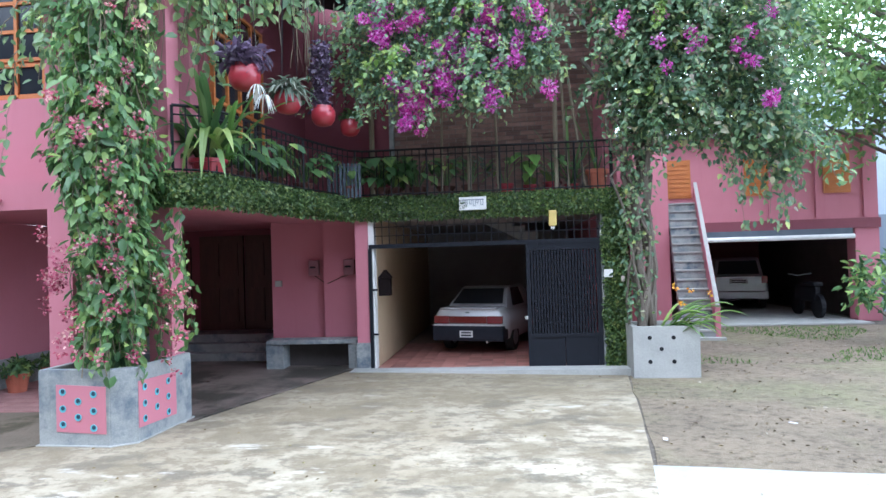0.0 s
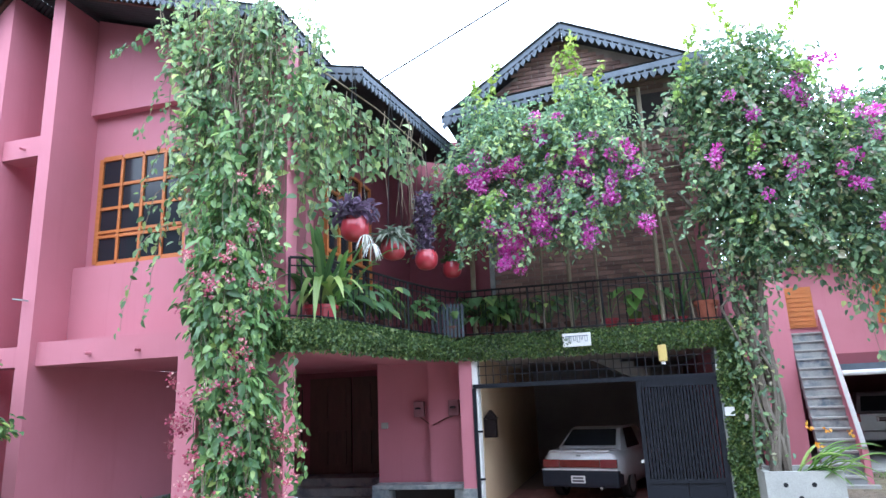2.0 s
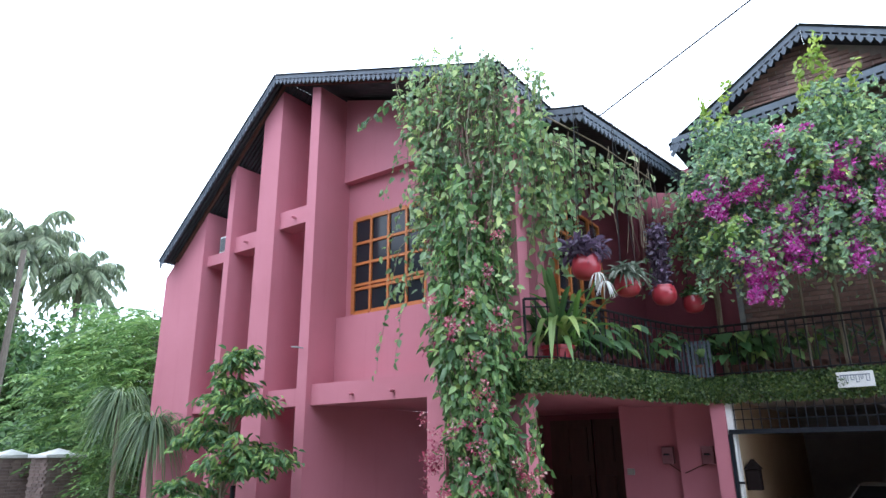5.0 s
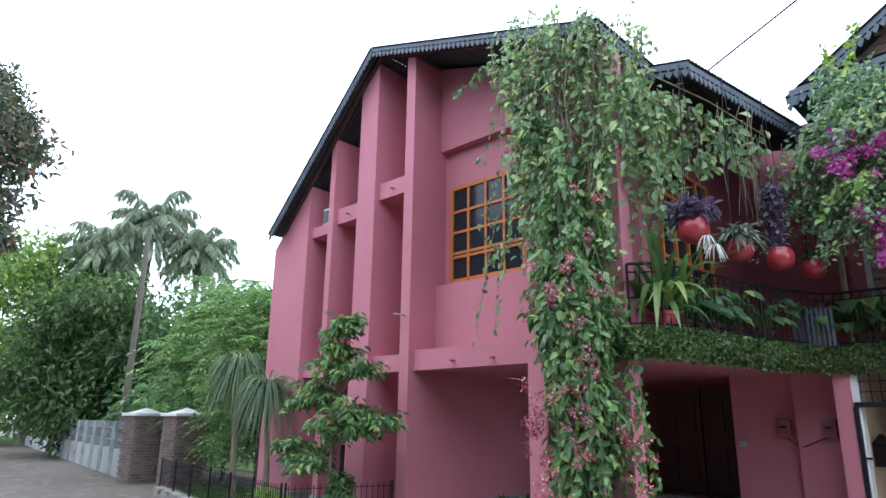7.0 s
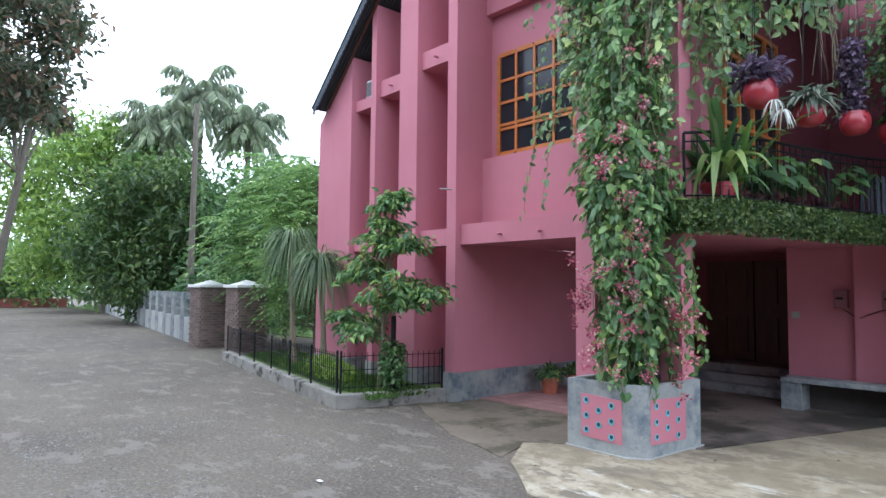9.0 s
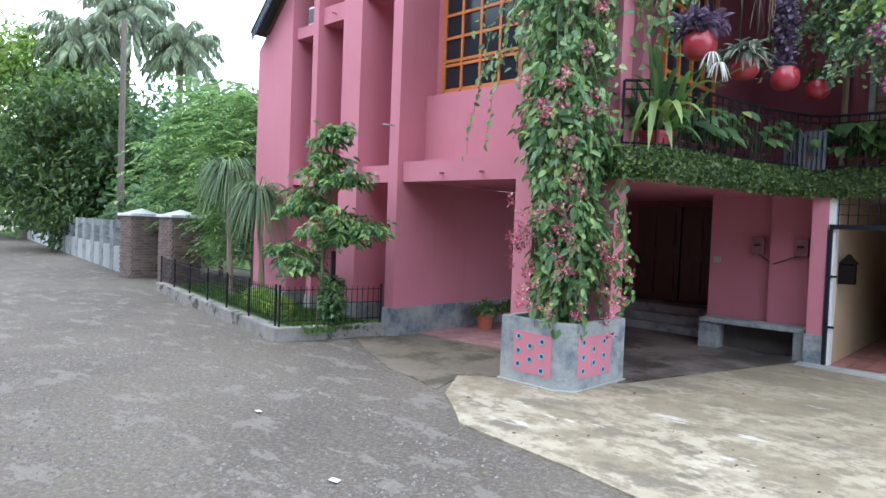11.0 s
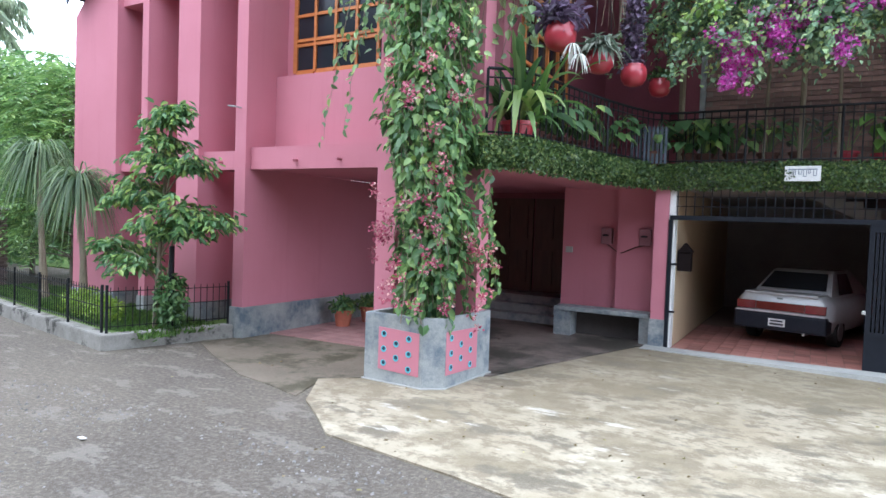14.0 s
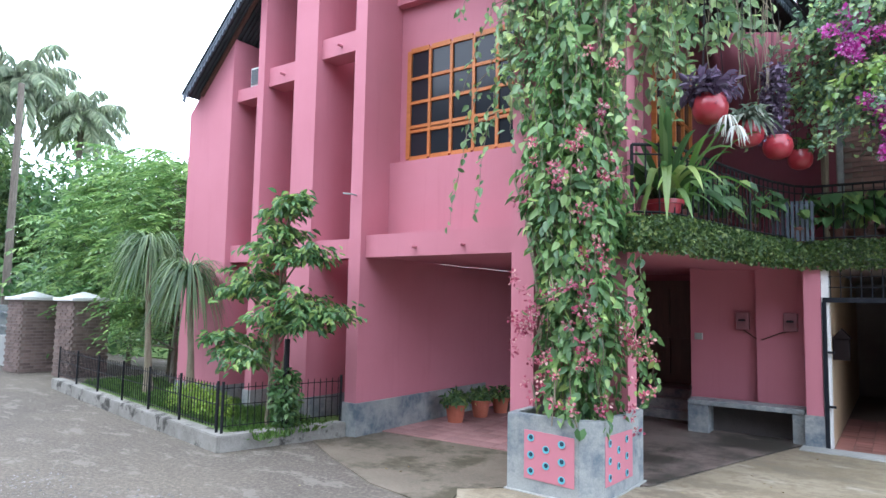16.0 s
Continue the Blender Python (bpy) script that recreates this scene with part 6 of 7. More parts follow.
    hanging_leaves("strand_leaves", P, np.tile([0, -1.0, 0], (len(P), 1)), 0.10, SHADED_BOUGAIN, t)
    # bracts
    C = []
    for x, z, s, k in ((0.95, 3.95, 0.22, 10), (0.75, 4.1, 0.2, 8), (1.15, 4.35, 0.22, 10), (1.4, 4.7, 0.25, 10), (1.7, 4.55, 0.22, 8), (0.55, 4.9, 0.25, 8), (0.4, 5.15, 0.25, 8), (2.05, 5.2, 0.28, 9), (1.95, 4.95, 0.25, 8),
                       (2.0, 3.95, 0.12, 5), (2.3, 4.5, 0.2, 7), (2.6, 5.0, 0.3, 8), (2.8, 4.05, 0.1, 3), (1.3, 5.5, 0.4, 6), (4.0, 5.0, 0.3, 3), (5.4, 5.7, 0.3, 4), (5.0, 5.6, 0.3, 3), (4.4, 5.4, 0.4, 3),
                       (5.6, 4.4, 0.3, 4), (5.75, 3.75, 0.08, 3), (4.6, 4.6, 0.4, 5), (5.8, 5.1, 0.25, 4), (0.9, 5.0, 0.4, 6), (0.85, 3.75, 0.15, 9), (1.3, 4.15, 0.2, 8)):
        for _ in range(max(3, int(k * 1.25))):
            C.append((x + s * RNG.normal() * 0.5, 8.86 + 0.16 * RNG.random() + 0.1 * abs(RNG.normal()), z + s * RNG.normal() * 0.6))
    flower_mass("bract", C, 0.085, 44, 0.046, MAGENTA, t, "magenta papery bracts")


bougainvillea()


# ---- trees ----
def tree(name, base, height, spread, material, label, trunk=0.16, seed=0, clear=0.35, size=0.2, per=220, lean=(0, 0), blobs=16, droop=0.4, group="", clump=0.3, width=0.45):
    rng = np.random.default_rng(seed)
    t = thing(name, base, label, "tree", group)
    bx, by, bz = base
    bm = bmesh.new()
    top = (bx + lean[0], by + lean[1], bz + height * 0.75)
    stem = [(bx + lean[0] * f + 0.06 * height * 0.1 * math.sin(5 * f + seed), by + lean[1] * f, bz - 0.05 + (height * 0.75) * f) for f in (0, 0.2, 0.4, 0.6, 0.8, 1)]
    tube(bm, stem, [trunk * (1.15 - 0.85 * f) for f in (0, 0.2, 0.4, 0.6, 0.8, 1)], 8)
    B = []
    for i in range(blobs):
        a = 2.4 * i + rng.random()
        f = (i + 0.5) / blobs
        r = spread * (0.25 + 0.75 * math.sin(math.pi * (0.15 + 0.75 * f))) * (0.5 + 0.5 * rng.random())
        c = (top[0] + r * math.cos(a), top[1] + r * math.sin(a), bz + height * (clear + (0.92 - clear) * f) + rng.normal() * height * 0.03)
        q = spread * (0.26 + 0.16 * rng.random())
        B.append((c, (q, q, q * 0.75)))
        s = stem[min(5, 2 + int(f * 3.5))]
        tube(bm, [s, ((s[0] + c[0]) / 2, (s[1] + c[1]) / 2, (s[2] + c[2]) / 2 + 0.1 * q), c], [trunk * 0.4, trunk * 0.25, trunk * 0.08], 5)
    part("trunk", bm, BARK, t)
    crown("crown", B, per, size, material, t, droop, width, 0.3, clump)
    return t


def coconut_palm(base, height, r, seed):
    rng = np.random.default_rng(seed)
    t = thing("coconut_palm", base, "tall coconut palm with drooping fronds above the trees", "palm", "palms beyond the wall")
    x, y, z = base
    part("trunk", tube(bmesh.new(), [(x + 0.25 * math.sin(f * 2), y, z + height * f) for f in (0, 0.25, 0.5, 0.75, 1)], [0.25, 0.2, 0.18, 0.17, 0.2], 8), BARK, t)
    hx, hy, hz = x + 0.25 * math.sin(2), y, z + height
    for i in range(30):
        a = i * 2.4 + rng.random() * 0.4
        rise = 1.35 - 1.7 * (i / 30)
        L = r * (0.72 + 0.26 * rng.random())
        P, D, U = [], [], []
        for k in range(44):
            f = 0.08 + 0.92 * k / 43
            p = np.array([hx + math.cos(a) * L * f * 0.85, hy + math.sin(a) * L * f * 0.85, hz + L * (rise * f - 0.8 * f * f)])
            for s in (-1, 1):
                P.append(p)
                D.append([-math.sin(a) * s + math.cos(a) * 0.5 + 0.25 * rng.normal(), math.cos(a) * s + math.sin(a) * 0.5 + 0.25 * rng.normal(), -0.7 - 1.3 * rng.random()])
                U.append([0, 0, 1.0])
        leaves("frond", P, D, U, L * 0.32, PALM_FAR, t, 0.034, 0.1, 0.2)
    return t


def ponytail_palm(base, height, r, seed):
    rng = np.random.default_rng(seed)
    t = thing("ponytail_palm", base, "ponytail palm with a bare stem and drooping narrow leaves", "palm", "ponytail palms in the bed")
    x, y, z = base
    part("stem", tube(bmesh.new(), [(x + 0.1 * math.sin(3 * f + seed), y, z + (height - r * 0.75) * f) for f in (0, 0.1, 0.4, 0.7, 1)], [0.10, 0.075, 0.05, 0.045, 0.05], 8), STEM, t)
    cx, cz = x + 0.1 * math.sin(3 + seed), z + height - r * 0.75
    bm = bmesh.new()
    for i in range(260):
        strap(bm, (cx + rng.normal() * 0.02, y + rng.normal() * 0.02, cz), rng.random() * 6.283, r * (0.9 + 0.35 * rng.random()), 0.022, 0.5 + 1.1 * rng.random(), 1.3 + 0.7 * rng.random(), 6)
    part("leaves", bm, PALM_LEAF, t)


def layered_tree():
    t = thing("layered_tree", (-6.0, 5.8, 0.12), "small tree with glossy leaves in flat layers inside the railing", "tree")
    bm = bmesh.new()
    tube(bm, [(-5.95, 5.8, 0.1), (-5.9, 5.8, 0.9), (-5.85, 5.82, 1.7), (-5.75, 5.8, 2.6), (-5.65, 5.8, 3.05)], [0.035, 0.03, 0.025, 0.018, 0.008], 6)
    tube(bm, [(-5.75, 5.9, 0.1), (-5.75, 5.85, 0.9), (-5.6, 5.8, 1.4)], [0.025, 0.02, 0.01], 6)
    pads = [(-6.75, 1.13, 0.52, 11), (-6.25, 1.05, 0.42, 9), (-6.95, 1.28, 0.3, 6), (-5.4, 1.75, 0.56, 13), (-5.75, 1.5, 0.45, 10), (-5.05, 1.66, 0.38, 8), (-5.35, 1.55, 0.4, 8), (-6.65, 1.92, 0.4, 7),
            (-6.35, 2.12, 0.42, 7), (-5.5, 2.40, 0.45, 10), (-5.2, 2.36, 0.36, 7), (-5.95, 2.5, 0.38, 8), (-5.6, 2.68, 0.36, 8), (-5.5, 2.92, 0.3, 8), (-5.4, 3.08, 0.2, 6), (-6.0, 2.0, 0.3, 5)]
    P, D, U = [], [], []
    for px, pz, pr, count in pads:
        c = np.array((px, 5.78 + 0.1 * RNG.normal(), pz))
        tube(bm, [(-5.85 + 0.08 * (pz - 1), 5.8, max(0.45, pz - 0.35)), ((px - 5.85) / 2, 5.8, pz - 0.12), tuple(c)], [0.016, 0.011, 0.007], 5)
        for k in range(count):
            a = 6.283 * (k + RNG.random() * 0.7) / count
            h = np.array((math.cos(a), 0.75 * math.sin(a), 0.0))
            L = pr * (0.7 + 0.55 * RNG.random())
            side = np.array((-h[1], h[0], 0.0))
            lift = 0.05 + 0.6 * RNG.random() ** 2
            at = lambda f: c + h * L * f + np.array((0, 0, L * (lift * f - 0.3 * f * f)))
            tube(bm, [tuple(at(0)), tuple(at(0.5)), tuple(at(1))], [0.006, 0.004, 0.002], 4)
            for j in range(12):
                f = 0.15 + 0.85 * j / 11
                for sd in (-1, 1):
                    P.append(at(f) + RNG.normal(size=3) * np.array((0.035, 0.035, 0.045)))
                    D.append(h * 0.6 + side * sd * (0.8 - 0.4 * f) + np.array((0, 0, -0.1 - 0.55 * RNG.random())) + 0.25 * RNG.normal(size=3))
                    U.append(np.array((0, 0, 1.0)) + h * 0.4 + 0.3 * RNG.normal(size=3))
    part("trunk", bm, STEM, t)
    leaves("crown", P, D, U, 0.125 * (0.7 + 0.6 * RNG.random(len(P))), SHRUB, t, 0.46, 0.16, 0.2)


layered_tree()
ponytail_palm((-8.35, 6.2, 0.12), 2.55, 0.72, 1)
ponytail_palm((-10.0, 6.5, 0.12), 3.1, 0.8, 2)


def fern_tree(base, height, spread, seed, label, fronds=170):
    rng = np.random.default_rng(seed)
    t = thing("feathery_tree", base, label, "tree", "feathery trees by the railing")
    x, y, z = base
    bm = bmesh.new()
    P, D, U = [], [], []
    tube(bm, [(x, y, z - 0.05), (x + 0.1, y, z + height * 0.45), (x, y + 0.1, z + height * 0.85)], [0.07, 0.05, 0.02], 6)
    for i in range(fronds):
        f = (i + 0.5) / fronds
        a = 2.4 * i
        r0 = spread * (0.15 + 0.5 * rng.random()) * math.sin(math.pi * (0.2 + 0.7 * f))
        s0 = np.array([x + r0 * math.cos(a), y + r0 * math.sin(a), z + height * (0.22 + 0.74 * f) + 0.1 * rng.normal()])
        if i % 4 == 0:
            tube(bm, [(x + 0.05, y, z + height * (0.2 + 0.6 * f)), tuple(s0)], [0.02, 0.008], 4)
        L = spread * (0.35 + 0.35 * rng.random())
        lift = -0.2 + 1.1 * rng.random()
        for k in range(13):
            g = k / 12
            p = s0 + np.array([math.cos(a) * L * g, math.sin(a) * L * g, L * (lift * g - 0.6 * g * g)])
            for sd in (-1, 1):
                P.append(p)
                D.append([-math.sin(a) * sd + math.cos(a) * 0.5, math.cos(a) * sd + math.sin(a) * 0.5, -0.25 + 0.2 * rng.normal()])
                U.append([0.2 * rng.normal(), 0.2 * rng.normal(), 1.0])
    part("trunk", bm, BARK, t)
    leaves("crown", P, D, U, spread * 0.12 * (0.7 + 0.5 * rng.random(len(P))), TREE_LIGHT, t, 0.3, 0.1, 0.1)


fern_tree((-15.6, 9.3, 0), 5.6, 2.2, 3, "light green feathery tree with fern-like fronds", 380)
fern_tree((-11.4, 7.9, 0.1), 3.6, 1.3, 4, "young feathery light green tree behind the railing", 200)
fern_tree((-12.3, 8.4, 0.1), 5.0, 1.8, 5, "slim feathery light green tree by the gate post", 300)
tree("grey_green_shrub", (-10.6, 7.4, 0.1), 2.6, 1.0, PALM_LEAF, "fine grey green shrub behind the railing", 0.05, 5, 0.2, 0.09, 800, blobs=16, clump=0.12, width=0.25)
tree("mango_tree", (-31.0, 11.2, 0), 7.6, 4.1, MANGO, "dense dark green mango tree behind the boundary wall", 0.3, 6, 0.1, 0.3, 320, blobs=42, clump=0.35)
tree("spreading_tree", (-45.0, 11.6, 0), 13.5, 5.5, LIME, "bright lime green spreading tree further along the lane", 0.3, 7, 0.2, 0.36, 190, blobs=40, clump=0.45)
tree("broad_tree", (-24.5, 14.0, 0), 7.2, 3.6, TREE_DARK, "mid green broad tree behind the house", 0.25, 8, 0.15, 0.3, 200, blobs=34, clump=0.4)
tree("broad_tree", (-17.0, 17.5, 0), 7.8, 3.6, TREE_LIGHT, "soft green tall tree behind the house", 0.2, 9, 0.2, 0.26, 200, blobs=32, clump=0.38)
tree("broad_tree", (-52.0, 14.5, 0), 7.0, 4.5, TREE_LIGHT, "light green tree at the lane's end", 0.25, 10, 0.15, 0.5, 60, blobs=26, clump=0.6)
tree("broad_tree", (-60.0, 8.0, 0), 6.0, 5.0, TREE_LIGHT, "pale green scrub at the lane's end", 0.25, 11, 0.1, 0.5, 60, blobs=26, clump=0.6)
tree("broad_tree", (-62.0, 0.0, 0), 6.5, 5.0, TREE_DARK, "dark green trees closing the lane", 0.25, 12, 0.1, 0.5, 60, blobs=26, clump=0.6)
tree("reddish_tree", (-22.5, -2.2, 0), 13.4, 2.5, TREE_RED, "tall tree with rusty brown leaves beside the lane", 0.25, 13, 0.5, 0.27, 650, lean=(1.0, 4.3), blobs=19, clump=0.28)
def lane_tree():
    t = thing("lane_tree", (-30.0, 3.5, 0), "leaning tree with dark leaf clumps beside the lane", "tree")
    bm = tube(bmesh.new(), [(-30, 3.5, -0.05), (-30, 3.9, 3.0), (-30, 4.4, 6.2), (-30, 4.7, 8.6), (-30, 4.4, 14.5)], [0.2, 0.17, 0.14, 0.11, 0.04], 8)
    masses = [((-30, 5.2, 9.4), (0.8, 0.8, 0.5)), ((-30, 4.3, 9.0), (0.8, 0.7, 0.45)), ((-30, 3.4, 8.5), (0.7, 0.8, 0.5)), ((-30, 3.7, 10.4), (0.9, 0.9, 0.7)), ((-30, 5.8, 9.0), (0.5, 0.4, 0.3)), ((-30, 2.9, 6.6), (0.7, 0.6, 0.4)), ((-30, 3.2, 11.6), (0.9, 1.0, 0.8)), ((-30, 5.3, 14.2), (1.0, 1.1, 0.9)), ((-30, 4.2, 15.6), (1.1, 1.3, 1.0)), ((-30, 3.2, 13.6), (1.0, 1.2, 0.9)), ((-30, 6.2, 13.4), (0.7, 0.6, 0.5))]
    for c, r in masses:
        tube(bm, [(-30, 4.4, 6.4), ((-30), (4.5 + c[1]) / 2, (7.4 + c[2]) / 2), c], [0.07, 0.045, 0.02], 5)
    part("trunk", bm, BARK, t)
    crown("crown", masses, 1500, 0.24, TREE_RED, t, 0.5, 0.45, 0.2, 0.22)


lane_tree()
coconut_palm((-41.0, 16.0, 0), 14.4, 3.4, 1)
coconut_palm((-41.5, 13.6, 0), 12.2, 3.2, 2)
coconut_palm((-39.0, 18.5, 0), 12.6, 3.0, 3)
tree("yard_tree", (12.6, 13.6, -0.1), 8.4, 3.0, TREE_LIGHT, "light green tree leaning over the rear yard", 0.18, 20, 0.55, 0.17, 400, lean=(-2.2, 0.4), blobs=34, clump=0.28)
tree("broad_tree", (10.0, 27.5, 0), 9.5, 4.2, TREE_DARK, "dark green tree behind the rear building", 0.25, 21, 0.3, 0.3, 110, blobs=26, clump=0.4)
tree("broad_tree", (4.5, 27.0, 0), 9.0, 3.6, TREE_LIGHT, "green tree behind the rear building", 0.25, 22, 0.4, 0.28, 100, blobs=24, clump=0.4)
tree("yard_shrub", (8.9, 12.2, -0.1), 1.75, 0.75, SHRUB, "bushy green shrub at the yard's edge", 0.05, 23, 0.45, 0.16, 900, blobs=12, clump=0.1)


# ---- low planting in the bed ----
def clipped_hedge():
    t = thing("clipped_shrub", (-7.4, 5.75, 0.12), "low clipped yellow green shrub behind the railing", "shrub")
    crown("foliage", [((-7.0, 5.75, 0.32), (0.35, 0.25, 0.2)), ((-7.5, 5.85, 0.34), (0.4, 0.28, 0.24)), ((-8.0, 5.95, 0.32), (0.35, 0.25, 0.2))], 9000, 0.05, leaf_mat("lime_leaf", [(0, (0.10, 0.20, 0.02)), (1, (0.30, 0.42, 0.06))]), t, 0, 0.5, 0.4)
    part("stems", strands([[(x, 5.85, 0.1), (x + 0.05, 5.8, 0.4)] for x in (-7.0, -7.3, -7.6, -8.0)], 0.012), STEM, t)


clipped_hedge()
post_creeper = thing("post_creeper", (-5.6, 5.8, 0.12), "dark green creeper on a stake behind the railing", "creeper")
part("stake", tube(bmesh.new(), [(-5.62, 5.8, 0.08), (-5.62, 5.8, 1.3)], 0.035, 6), IRON, post_creeper)
crown("foliage", [((-5.62, 5.8, 0.55), (0.2, 0.18, 0.42))], 9000, 0.085, TREE_DARK, post_creeper, 0.7, 0.55, 0.3)


def grass_stuff():
    n = 9000
    P = np.stack([-5.4 - 6.8 * RNG.random(n), np.zeros(n), np.full(n, 0.125)], 1)
    P[:, 1] = 5.25 + (-5.4 - P[:, 0]) * 0.19 + RNG.random(n) * 1.2
    ob = leaves("bed_grass", P, RNG.normal(size=P.shape) * 0.5 + np.array([0, 0, 1]), RNG.normal(size=P.shape), 0.06 + 0.06 * RNG.random(n), GRASS, None, 0.15)
    tagged(ob, "short grass blades in the garden bed", "grass", kind="stuff")
    n = 7000
    P = np.stack([4.6 + 6 * RNG.random(n), 10.5 + 5 * RNG.random(n), np.full(n, -0.075)], 1)
    keep = np.sin(P[:, 0] * 1.7) + np.sin(P[:, 1] * 1.3 + 1) > 0.2
    P = P[keep]
    ob = leaves("yard_grass", P, RNG.normal(size=P.shape) * 0.6 + np.array([0, 0, 1]), RNG.normal(size=P.shape), 0.03 + 0.04 * RNG.random(len(P)), GRASS, None, 0.2)
    tagged(ob, "sparse grass tufts on the earth yard", "grass", kind="stuff")


grass_stuff()


def heliconia():
    t = thing("heliconia", (4.6, 9.5, 0.58), "green strap leaves with orange flower spikes in the pale planter", "plant")
    bm = bmesh.new()
    for i in range(26):
        strap(bm, (4.5 + 0.15 * RNG.normal(), 9.55 + 0.08 * RNG.normal(), 0.58), -0.9 + 1.8 * RNG.random(), 0.6 + 0.35 * RNG.random(), 0.07, 0.5 + 0.8 * RNG.random(), 0.7, 7)
    part("leaves", bm, STRAP_LEAF, t)
    for at in ((4.5, 9.4, 1.22), (4.72, 9.4, 1.18), (4.6, 9.4, 0.98), (5.0, 9.45, 1.12)):
        flower_heads("flower_spike", [at], 0.03, 7, 0.05, ORANGE_PETAL, t, "orange flower spike")


heliconia()


# ---- pots ----
def pot(at, r, h, material, label, name="flower_pot", group="", rim=True):
    t = thing(name, at, label, "pot", group)
    pr = [(r * 0.68, 0), (r * 0.72, 0.01), (r * 0.94, h * 0.82), (r * 1.06, h * 0.82), (r * 1.08, h), (r * 0.94, h), (r * 0.9, h * 0.88)]
    part("vessel", lathe(bmesh.new(), pr, at, 20), material, t, smooth=False)
    part("soil", lathe(bmesh.new(), [(0.01, h * 0.87), (r * 0.9, h * 0.87), (r * 0.9, h * 0.89), (0.01, h * 0.9)], at, 16), SOIL, t)
    return t


def bushy(t, c, r, size, material, per=7000, droop=0.4, width=0.5):
    crown("foliage", [(c, r)], per, size, material, t, droop, width, 0.15)


def straps(t, at, n, length, width, material, rise=1.2, droop=0.9, jitter=0.02):
    bm = bmesh.new()
    for _ in range(n):
        strap(bm, (at[0] + jitter * RNG.normal(), at[1] + jitter * RNG.normal(), at[2]), RNG.random() * 6.283, length * (0.7 + 0.5 * RNG.random()), width, rise * (0.5 + 0.8 * RNG.random()), droop * (0.6 + 0.7 * RNG.random()), 8)
    part("foliage", bm, material, t)


for x, y, s in ((-4.72, 8.35, 1.0), (-4.68, 9.0, 1.0), (-4.66, 9.6, 0.95)):
    p = pot((x, y, 0.015), 0.155 * s, 0.27 * s, TERRACOTTA, "terracotta pot with a small bushy green plant", group="pots along the carport wall")
    bushy(p, (x, y, 0.36 * s), (0.18, 0.18, 0.11), 0.09, SHRUB, 9000)

# hanging round pots
def hanging_pot(at, r, plant, label):
    t = thing("hanging_pot", at, label, "pot", "hanging pots on the balcony")
    x, y, z = at
    pr = [(r * 0.35, -r * 0.92), (r * 0.7, -r * 0.78), (r * 0.93, -r * 0.45), (r, -r * 0.05), (r * 0.95, r * 0.35), (r * 0.8, r * 0.6), (r * 0.84, r * 0.68), (r * 0.74, r * 0.68), (r * 0.7, r * 0.5)]
    part("bowl", lathe(bmesh.new(), pr, at, 28), RED_POT, t, smooth=True)
    part("soil", lathe(bmesh.new(), [(0.01, r * 0.45), (r * 0.72, r * 0.45), (r * 0.72, r * 0.47), (0.01, r * 0.48)], at, 16), SOIL, t)
    for k in range(3):
        a = 2.09 * k + 0.3
        part("hanger", tube(bmesh.new(), [(x + r * 0.8 * math.cos(a), y + r * 0.8 * math.sin(a), z + r * 0.6), (x, y, 6.1)], 0.004, 4), IRON, t)
    plant(t, x, y, z + r * 0.55)
    return t


def tall_purple(t, x, y, z):
    crown("foliage", [((x - 0.02, y, z + 0.2 * k), (0.13, 0.13, 0.16)) for k in range(5)], 9000, 0.07, PURPLE_LEAF, t, 0.2, 0.6, 0.2)


hanging_pot((-0.70, 6.9, 3.82), 0.178, lambda t, x, y, z: bushy(t, (x, y, z + 0.12), (0.27, 0.24, 0.15), 0.11, PURPLE_LEAF, 7000, 0.3, 0.4), "glossy red hanging pot with dark purple foliage")
hanging_pot((-0.49, 7.7, 3.72), 0.17, lambda t, x, y, z: straps(t, (x, y, z), 130, 0.36, 0.05, GREY_LEAF, 1.0, 1.0, 0.06), "glossy red hanging pot with a grey green rosette plant")
hanging_pot((-0.33, 8.7, 3.76), 0.17, tall_purple, "glossy red hanging pot with tall dark foliage")
hanging_pot((-0.2, 9.7, 3.79), 0.155, lambda t, x, y, z: bushy(t, (x, y, z + 0.08), (0.16, 0.16, 0.1), 0.08, TREE_DARK, 7000), "small glossy red hanging pot")

# spider lily and strap plants on the balcony
p = pot((-1.22, 7.05, BZ1), 0.2, 0.24, RED_POT, "red pot with a large arching strap-leaved plant")
straps(p, (-1.22, 7.05, BZ1 + 0.2), 36, 0.78, 0.085, TREE_DARK, 1.55, 0.95, 0.04)
straps(p, (-1.05, 7.15, BZ1 + 0.25), 16, 0.9, 0.07, STRAP_LEAF, 1.3, 0.9, 0.05)
bm = bmesh.new()
for a, L, up_, dn in ((-1.75, 0.62, 2.3, 2.6), (-1.3, 0.7, 2.2, 2.6), (-0.75, 0.8, 1.5, 1.5), (-2.1, 0.5, 1.6, 2.2), (-0.3, 0.8, 1.3, 1.2)):
    strap(bm, (-1.16, 6.98, BZ1 + 0.22), a, L, 0.11, up_, dn, 10)
part("broad_leaf", bm, leaf_mat("pale_strap_leaf", [(0, (0.15, 0.24, 0.07)), (1, (0.27, 0.35, 0.11))]), p)
lily = thing("spider_lily", (-0.6, 7.15, BZ1), "white spider lily flowers above the strap leaves", "plant")
part("stalk", tube(bmesh.new(), [(-1.1, 7.0, BZ1 + 0.2), (-0.8, 6.9, 3.3), (-0.55, 6.8, 3.6)], 0.012, 6), STRAP_LEAF, lily)
bm = bmesh.new()
